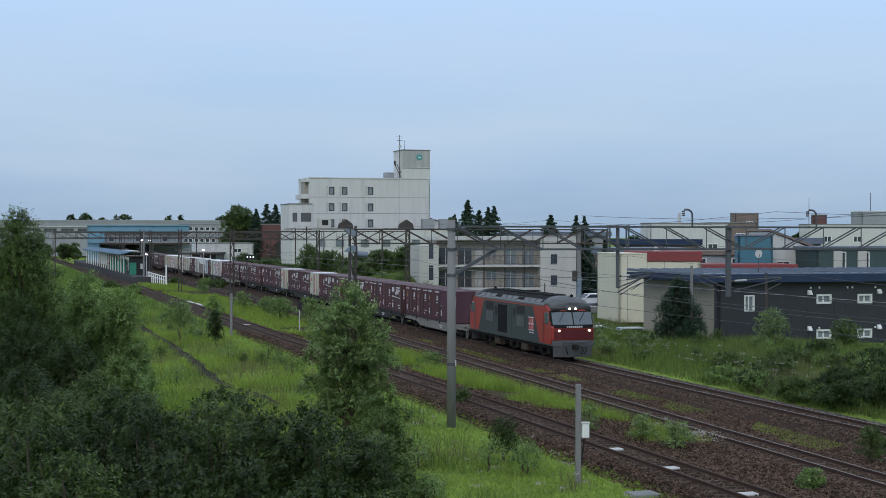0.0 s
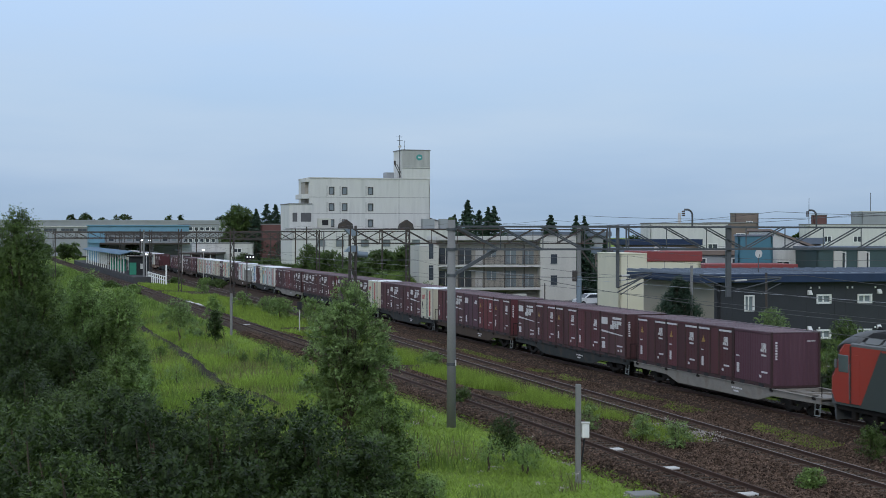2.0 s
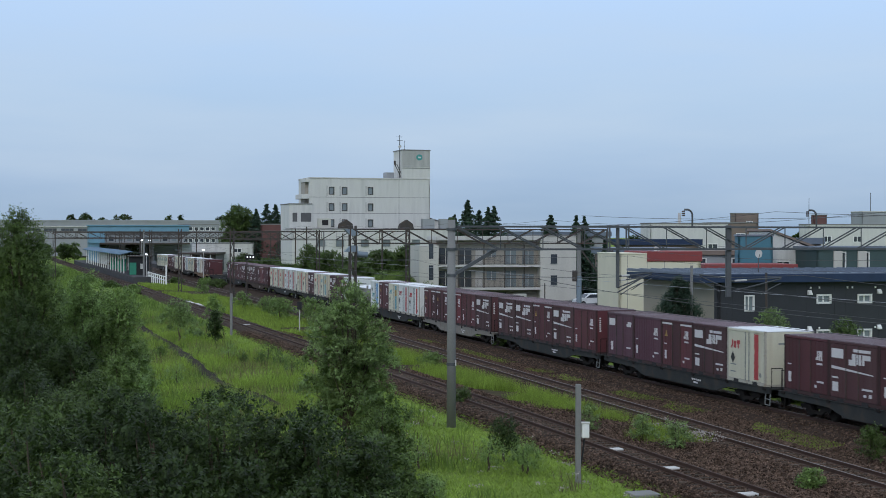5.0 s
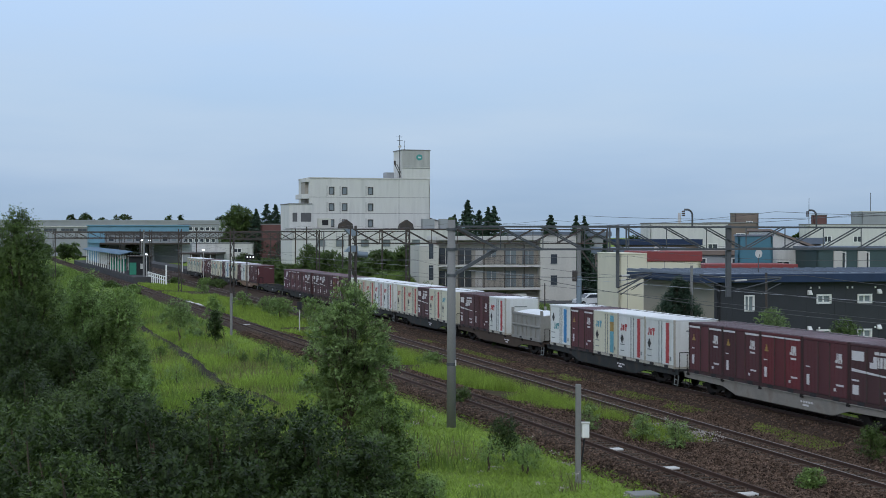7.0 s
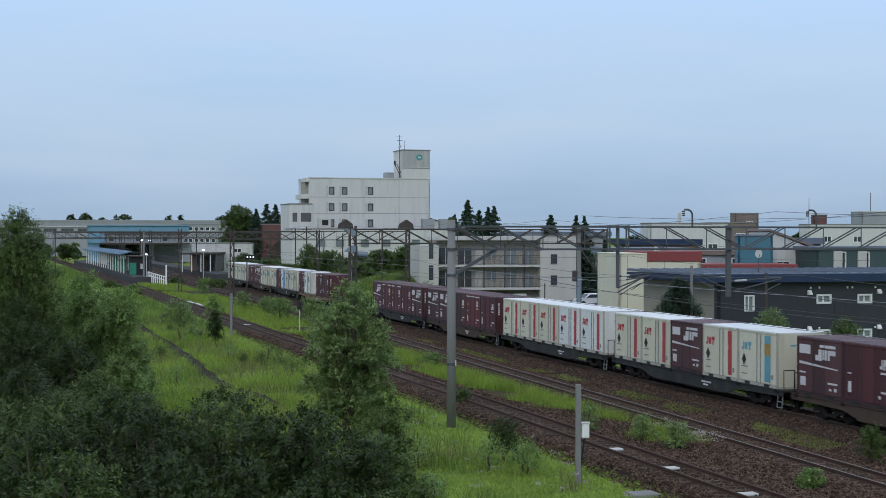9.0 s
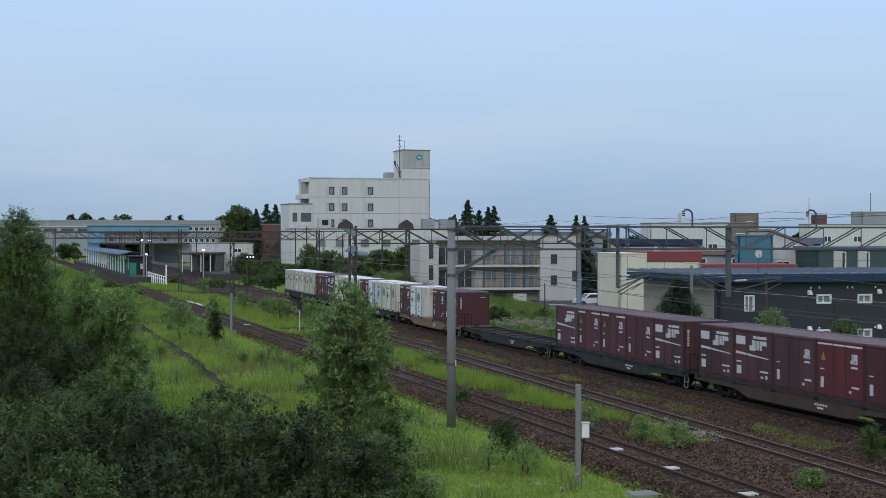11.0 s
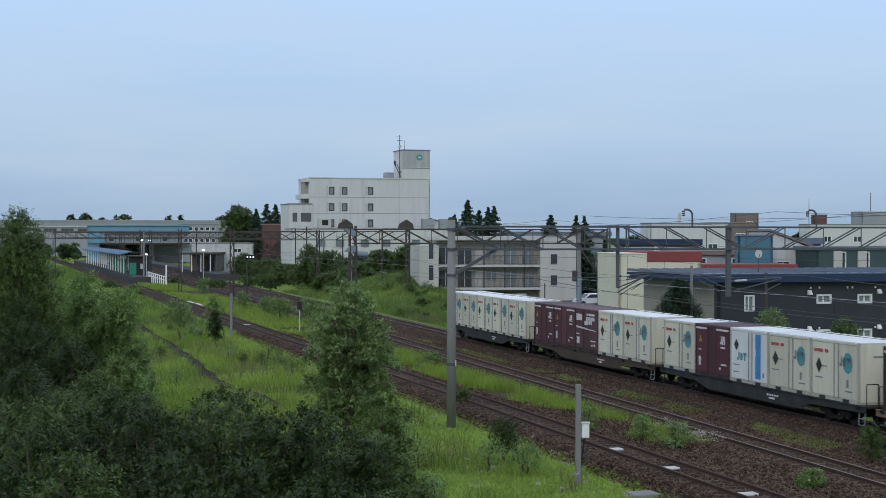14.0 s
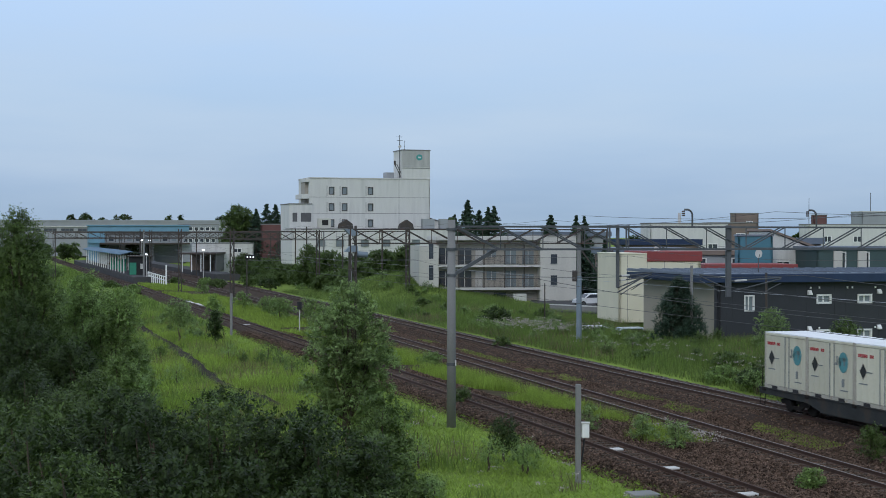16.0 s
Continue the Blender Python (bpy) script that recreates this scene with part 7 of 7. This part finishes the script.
def build_shrubs():
    S = shrub
    # dark thicket near the bridge
    rows = [(-9.6, 36.0, 4.4, 1.6), (-8.5, 33.0, 4.3, 1.5), (-7.2, 34.0, 4.95, 1.6), (-6.1, 33.0, 4.8, 1.4), (-4.9, 34.0, 4.75, 1.5), (-3.8, 33.5, 4.5, 1.3), (-2.7, 34.0, 4.2, 1.2), (-1.7, 34.5, 3.7, 1.0), (-6.9, 29.5, 4.2, 1.3), (-5.2, 29.5, 4.1, 1.3), (-3.7, 30.0, 3.9, 1.2), (-2.4, 30.5, 3.5, 1.0), (-1.5, 38.5, 3.4, 1.1), (-5.6, 40.0, 4.3, 1.5), (-3.4, 40.0, 3.9, 1.4)]
    for i, (x, y, h, r) in enumerate(rows):
        S("shrub", "dense dark green broadleaf shrub below the bridge", "shrub", x, y, h * 0.98, r * 1.12, "leaf_dark" if i % 4 else "leaf_mid", 13000, 0.115, 24, "near thicket", shoot=0.34, grain=0.30, spread=0.29)
    for i in range(12):
        S("shrub", "lower leafy shrub in the thicket's gaps", "shrub", -9.2 + i * 0.72, 36.5 - 0.25 * (i % 3) - 0.3 * i, 3.75 - 0.10 * i, 1.15, "leaf_mid" if i % 2 else "leaf_dark", 9000, 0.11, 16, "near thicket", shoot=0.34, grain=0.31, spread=0.29)
    # lighter, taller growth behind it
    for x, y, h, r, leaf in ((-16.3, 60.0, 10.6, 1.7, "leaf_dark"), (-15.6, 57.5, 6.9, 1.5, "leaf_dark"), (-15.0, 66.0, 7.5, 1.9, "leaf_olive"), (-13.3, 64.0, 6.9, 1.6, "leaf_olive"), (-14.3, 54.0, 6.0, 1.7, "leaf_dark"), (-12.6, 53.0, 5.2, 1.5, "leaf_dark"), (-11.0, 53.0, 4.7, 1.3, "leaf_olive"), (-12.2, 46.0, 4.9, 1.6, "leaf_dark"), (-10.4, 46.5, 4.6, 1.4, "leaf_mid"), (-8.9, 46.0, 3.9, 1.1, "leaf_dark"), (-16.8, 72.0, 6.2, 1.7, "leaf_olive"), (-17.2, 64.0, 6.6, 1.6, "leaf_dark"), (-9.9, 41.0, 4.6, 1.4, "leaf_mid")):
        # the tall dark-leaved tree gets a lighter leaf colour to imitate haze
        S("tree" if h > 8 else "shrub", "slender dark-leaved young tree" if h > 8 else "tall bushy willow shrub in the meadow", "tree" if h > 8 else "shrub", x, y, h * (0.87 if h < 8 else 0.85), r if h < 8 else r * 1.1, leaf if h < 8 else "leaf_mid", (36000 if leaf == "leaf_olive" else 24000) if h < 8 else 75000, 0.12, 30 if h < 8 else 84, "meadow willows", droop=0.2, spread=0.22, shoot=0.4, grain=0.33)
    # the lone young tree before the tracks
    S("young_tree", "lone young willow tree with grey-green leaves", "tree", -3.62, 61.0, 6.35, 1.78, "leaf_light", 32000, 0.15, 52, "meadow willows", droop=0.1, low=0.12, spread=0.22, shoot=0.36, grain=0.25, profile=((0.0, 0.75), (0.2, 1.0), (0.42, 0.98), (0.62, 0.88), (0.78, 0.66), (0.9, 0.42), (1.0, 0.14)))
    S("shrub", "low leafy shrub at the foot of the young tree", "shrub", -2.2, 57.0, 2.4, 1.3, "leaf_mid", 5000, 0.12, 6, "meadow willows")
    # small shrubs in the meadow
    for x, y, h, r, leaf, n in ((-20.2, 120.0, 3.2, 1.5, "leaf_light", 3600), (-17.0, 117.0, 2.5, 0.65, "leaf_dark", 2200), (-19.4, 133.0, 3.0, 0.8, "leaf_dark", 2000), (2.2, 57.0, 1.5, 0.6, "leaf_dark", 1500), (15.3, 56.0, 1.35, 0.5, "leaf_mid", 1600), (11.6, 49.4, 0.8, 0.42, "leaf_olive", 1300), (0.9, 75.0, 0.8, 0.5, "leaf_mid", 900), (4.2, 110.0, 1.0, 0.6, "leaf_mid", 900), (-12.0, 143.0, 2.3, 1.8, "leaf_mid", 3200), (-15.6, 150.0, 2.0, 1.7, "leaf_olive", 3000), (-17.8, 160.0, 1.7, 1.5, "leaf_mid", 2600), (-10.0, 132.0, 2.0, 1.4, "leaf_mid", 2600), (-22.0, 172.0, 1.8, 1.2, "leaf_mid", 2000), (-33.0, 215.0, 1.5, 1.2, "leaf_mid", 1500), (-0.7, 97.0, 0.9, 0.8, "leaf_olive", 1500), (7.8, 61.0, 1.1, 0.55, "leaf_light", 800), (8.7, 58.5, 1.2, 0.7, "leaf_light", 1000), (6.0, 64.0, 1.2, 0.4, "leaf_light", 600)):
        S("shrub", "small wild shrub beside the tracks", "shrub", x, y, h, r, leaf if y < 126 else "leaf_olive", int(n * 1.7), 0.11 if y < 100 else 0.14, 11, "lineside shrubs", spread=0.24)
    for i in range(34):
        y = 48 + 80 * RNG.random() ** 1.2
        x = loop_x(y) - RNG.uniform(3.2, 13.0)
        if abs(x - path_x(y)) < 1.2:
            continue
        hh = RNG.uniform(0.45, 1.15)
        S("weed_clump", "leafy wild weed clump in the meadow", "weeds", x, y, hh, hh * RNG.uniform(0.55, 0.9), ("leaf_olive", "leaf_mid", "leaf_olive", "leaf_light")[i % 4], 1100, 0.10, 8, "meadow weeds", shoot=0.35, spread=0.18, rise=1.2)
    for i in range(96):
        y = 60 + 100 * RNG.random() if i < 70 else 150 + 75 * RNG.random()
        x = main_x(y) + RNG.uniform(3.6, 16.0)
        hh = RNG.uniform(0.45, 1.1)
        S("weed_clump", "rank wild weed clump on the far bank", "weeds", x, y, hh, hh * RNG.uniform(0.6, 1.0), ("leaf_mid", "leaf_olive", "leaf_light", "leaf_olive", "leaf_mid")[i % 5], 1000, 0.14, 7, "bank weeds", shoot=0.4, spread=0.2, rise=1.1)
    # far bank
    for x, y, h, r, leaf, n in ((22.0, 104.0, 3.6, 1.2, "leaf_light", 3500), (26.8, 104.5, 2.9, 1.2, "leaf_mid", 3000), (4.9, 140.0, 2.3, 1.7, "leaf_dark", 2800), (20.0, 78.0, 2.1, 1.5, "leaf_dark", 3200), (22.3, 80.0, 2.3, 1.7, "leaf_dark", 3200), (18.2, 75.0, 1.5, 1.2, "leaf_mid", 2600), (21.2, 73.5, 1.9, 1.5, "leaf_dark", 3200), (24.0, 88.0, 2.2, 1.7, "leaf_dark", 2800), (18.6, 88.0, 1.8, 1.3, "leaf_mid", 2600), (15.4, 86.0, 1.5, 1.2, "leaf_olive", 2200), (16.8, 92.0, 1.7, 1.3, "leaf_mid", 2200), (20.8, 94.0, 1.6, 1.4, "leaf_mid", 2200), (23.5, 97.0, 1.9, 1.4, "leaf_dark", 2400), (12.8, 99.0, 1.2, 1.0, "leaf_mid", 1600), (9.5, 150.0, 1.5, 1.3, "leaf_mid", 1500), (-2.2, 167.0, 1.6, 1.0, "leaf_mid", 1500), (18.6, 73.0, 2.1, 1.2, "leaf_dark", 4000), (20.3, 72.0, 2.5, 1.3, "leaf_dark", 4500), (17.2, 77.0, 1.9, 1.2, "leaf_mid", 4000), (19.5, 77.0, 2.4, 1.4, "leaf_dark", 4500), (21.5, 76.0, 2.4, 1.4, "leaf_mid", 4500), (16.4, 82.0, 1.8, 1.0, "leaf_dark", 3000), (26.0, 90.0, 2.0, 1.6, "leaf_mid", 2600), (28.5, 99.0, 1.9, 1.6, "leaf_mid", 2400)):
        S("shrub", "wild bush on the weedy bank", "shrub", x, y, h * (0.58 if y < 100 else 0.72), r, leaf, int(n * 1.5), 0.13 if y < 120 else 0.18, 14, "bank bushes", spread=0.24)
    S("conifer_tree", "broad dark evergreen before the tan building", "conifer tree", 16.5, 109.5, 4.7, 1.75, "needle", 48000, 0.12, 80, "conifers", spread=0.22, shoot=0.3, grain=0.27, low=0.08, profile=((0.0, 0.9), (0.15, 1.0), (0.45, 0.85), (0.75, 0.52), (1.0, 0.1)))
    # greenery round the big buildings
    for x, y, h, r, leaf in ((-17.0, 235.0, 6.0, 2.6, "leaf_dark"), (-13.0, 238.0, 4.5, 2.4, "leaf_dark"), (-9.5, 236.0, 5.0, 2.2, "leaf_dark"), (-7.0, 240.0, 4.6, 2.0, "leaf_dark"), (-20.5, 240.0, 7.5, 1.9, "leaf_dark"), (-5.0, 230.0, 5.6, 1.8, "leaf_dark"), (-30.0, 270.0, 4.5, 2.6, "leaf_mid"), (-26.0, 262.0, 3.5, 2.4, "leaf_mid"), (-22.0, 250.0, 3.4, 2.2, "leaf_mid"), (-12.0, 222.0, 2.8, 2.0, "leaf_mid"), (-36.0, 285.0, 5.0, 2.4, "leaf_dark"), (-15.5, 215.0, 2.6, 1.8, "leaf_dark")):
        # all take the lighter leaf colour in place of haze over dark green
        S("shrub", "dark overgrown shrub before the pale building", "shrub", x, y, h * 0.85, r * 1.4, "leaf_mid", 20000, 0.24, 34, "overgrowth", shoot=0.5, grain=0.32, low=0.0)
    for x, y, h, r, n in ((4.4, 262.0, 13.6, 1.9, 3200), (7.2, 264.0, 13.0, 1.7, 3000), (9.0, 262.0, 12.9, 1.6, 3000), (2.4, 266.0, 11.2, 1.3, 2200), (5.9, 268.0, 12.2, 1.4, 2200), (17.8, 262.0, 12.0, 1.9, 3200), (22.0, 262.0, 11.8, 1.1, 2200), (23.6, 264.0, 11.2, 1.1, 2200), (18.3, 206.0, 8.8, 1.7, 3000), (19.6, 212.0, 8.2, 1.6, 2600), (21.5, 210.0, 7.6, 1.4, 2400), (-37.8, 334.0, 15.2, 2.0, 3000), (-35.6, 336.0, 14.6, 1.8, 3000), (-40.0, 332.0, 13.8, 1.9, 3000), (-33.8, 332.0, 12.8, 1.6, 2600)):
        conifer(x + RNG.uniform(-0.5, 0.5), y, h + RNG.uniform(-0.4, 0.3), r * 3.4 if h > 10 else r * 1.6, int(n * 3.0), "dark pointed conifer behind the houses", 0.36, taper=1.0)
    S("tree", "round-crowned broadleaf tree near the station", "tree", -44.0, 335.0, 14.0, 4.6, "leaf_mid", 26000, 0.36, 34, "station trees", low=0.3, shoot=0.7, grain=0.28)
    for x, y, h, r in ((-146.0, 640.0, 16.0, 5.0), (-139.0, 640.0, 14.5, 4.0), (-131.0, 640.0, 15.5, 7.0), (-112.0, 640.0, 15.0, 3.0), (-85.0, 600.0, 14.5, 4.0), (-78.0, 590.0, 15.5, 5.0), (-152.0, 640.0, 15.5, 3.0), (-107.0, 640, 15.5, 2.0)):
        S("tree", "distant dark tree rising over the hall", "tree", x, y, h, r, "leaf_dark", 5000, 0.8, 14, "distant trees", low=0.3, shoot=1.0)
    for x, y, h, r, leaf in ((-34.0, 236.0, 1.6, 1.6, "leaf_mid"), (-37.5, 248.0, 1.5, 1.5, "leaf_olive"), (-29.5, 238.0, 2.2, 1.8, "leaf_mid"), (-25.5, 230.0, 1.9, 1.7, "leaf_dark"), (-44.0, 258.0, 1.2, 1.3, "leaf_mid"), (-31.0, 255.0, 2.6, 2.0, "leaf_dark"), (-28.0, 246.0, 2.4, 2.0, "leaf_mid"), (-42.5, 215.0, 1.4, 1.5, "leaf_olive"), (-50.0, 236.0, 1.3, 1.5, "leaf_mid"), (-60.0, 262.0, 1.6, 1.8, "leaf_mid"), (-72.0, 290.0, 2.0, 2.4, "leaf_mid"), (-80.0, 320.0, 2.4, 2.6, "leaf_olive"), (-92.0, 350.0, 2.6, 3.0, "leaf_mid"), (-38.0, 170.0, 1.5, 1.6, "leaf_olive"), (-45.0, 190.0, 1.8, 2.0, "leaf_mid"), (-66.0, 250.0, 2.4, 2.5, "leaf_mid"), (-30.0, 145.0, 1.6, 1.5, "leaf_olive")):
        S("shrub", "low wild bush near the station", "shrub", x, y, h * 0.85, r, leaf, 4500, 0.17, 16, "station bushes")
    for k in range(16):
        S("tree", "low tree before the long pale hall", "tree", -134 + k * 3.0, RNG.uniform(430, 480), RNG.uniform(4.5, 7.2), RNG.uniform(2.2, 3.4), "leaf_dark" if k % 2 else "leaf_mid", 2600, 0.45, 10, "distant trees", low=0.2, shoot=0.7)
    for k in range(20):
        x = -40 + k * 11.0 + RNG.uniform(-3, 3)
        S("tree", "distant tree between the roofs", "tree", x, RNG.uniform(360, 460), RNG.uniform(6, 9.5), RNG.uniform(2.5, 4), "leaf_dark", 2000, 0.7, 9, "distant trees", low=0.25, shoot=0.8)


build_shrubs()


# ---- ballast stones, sleepers and slabs ----
def build_stones(x_of, y0, y1, n, material, name, label, lo=-2.5, hi=2.5, z_add=0.0):
    u = RNG.random(n)
    y = y0 + (y1 - y0) * u ** 1.5
    o = RNG.uniform(lo, hi, n)
    x = np.array([x_of(float(v)) for v in y]) + o / 0.965
    a = np.abs(o)
    z = np.where(a < 1.3, -0.17, np.where(a < 1.75, -0.19, -0.20 - (a - 1.75) / 0.85 * 0.30)) + z_add
    c = np.stack([x, y, z], 1)
    s = RNG.uniform(0.04, 0.10, (n, 1))
    d = RNG.normal(size=(n, 4, 3))
    d /= np.linalg.norm(d, axis=2, keepdims=True)
    v = (c[:, None, :] + d * s[:, None, :] * np.array([1, 1, 0.8])).reshape(-1, 3)
    base = np.arange(n)[:, None] * 4
    f = np.concatenate([base + np.array([t]) for t in ((0, 1, 2), (0, 3, 1), (1, 3, 2), (2, 3, 0))])
    tagged(new(name, np_mesh(name, v, f, M[material])), label, "ballast", kind="stuff")


build_stones(loop_x, 40, 130, 50000, "stone", "ballast_stones", "brown ballast stones of the near track")
build_stones(mid_x, 44, 150, 85000, "stone", "ballast_stones", "brown ballast stones of the middle track")
build_stones(main_x, 52, 170, 50000, "stone", "ballast_stones", "brown ballast stones of the main track", z_add=RAISE)
build_stones(main_x, 55, 190, 26000, "stone_grey", "ballast_stones", "fresh grey ballast along the main track's shoulder", 1.2, 3.1, RAISE)
build_stones(lambda y: (mid_x(y) + main_x(y)) / 2, 46, 135, 42000, "stone", "ballast_stones", "scattered stones on the bare ground beside the main track", -1.5, 1.5, -0.19)
build_stones(lambda y: (mid_x(y) + loop_x(y)) / 2, 42, 75, 26000, "stone", "ballast_stones", "loose stones between the tracks", -1.6, 1.6, 0.02)


def build_sleepers():
    g = Geo().box(-1.05, -0.11, -0.19, 1.05, 0.11, -0.145, 0.012)
    me = g.mesh("sleeper", M["sleeper"])
    for ob, x_of, y0 in ((TRACKS[2], loop_x, 42.0), (TRACKS[1], mid_x, 44.0), (TRACKS[0], main_x, 55.0)):
        for k in range(135):
            y = y0 + k * 0.62
            s = new("sleeper", me)
            s.parent = ob
            s.matrix_basis = pose(x_of(y), y, 0.012 * RNG.random(), 0, 0, TOWN + RNG.normal() * 0.8)
        far = Geo()
        for k in range(220):
            y = y0 + 135 * 0.62 + k * 0.62
            x = x_of(y)
            far.bar(Vector((x, y, -0.16)) - ACROSS * 1.05, Vector((x, y, -0.16)) + ACROSS * 1.05, 0.22, 0.05)
        tagged(part("far_sleepers", far, M["sleeper"], ob), kind="stuff")
    for x, y, w in ((6.35, 57.9, 0.29), (7.7, 53.2, 0.32), (9.3, 47.9, 0.33), (-17.3, 138.0, 0.3)):
        tagged(part("track_slab", Geo().box(-w, -0.2, -0.16, w, 0.2, -0.075, 0.03), M["concrete_light"]), "pale concrete slab between the rails", "slab", "track slabs").matrix_world = pose(x, y, 0.0, 0, 0, TOWN + 4)
    tagged(part("inspection_cover", Geo().box(-0.45, -0.4, -0.1, 0.45, 0.4, 0.12, 0.03), M["concrete"]), "grey concrete cover slab in the grass", "cover slab", "track slabs").matrix_world = pose(6.3, 49.3, -0.42, 0, 0, TOWN)
    for x, y in ((-30.0, 186.0), (-28.0, 180.0), (-26.5, 200.0), (-24.3, 193.0)):
        tagged(part("cable_trough", Geo().box(-0.25, -3.0, 0.0, 0.25, 3.0, 0.28, 0.03), M["concrete_light"]), "pale concrete cable trough beside the track", "cable trough", "cable troughs").matrix_world = pose(x, y, -0.45, 0, 0, TOWN)


build_sleepers()


def motions():
    """Every vehicle and every load runs along the main line."""
    for ob, ahead, z in MOVERS:
        rows = []
        for t in np.arange(0.0, 16.01, 1.0):
            x, y, head = on_main(tail(t) + ahead)
            rows.append((float(t), pose(x, y, z, 0, 0, math.degrees(head))))
        walk(ob, rows)


motions()
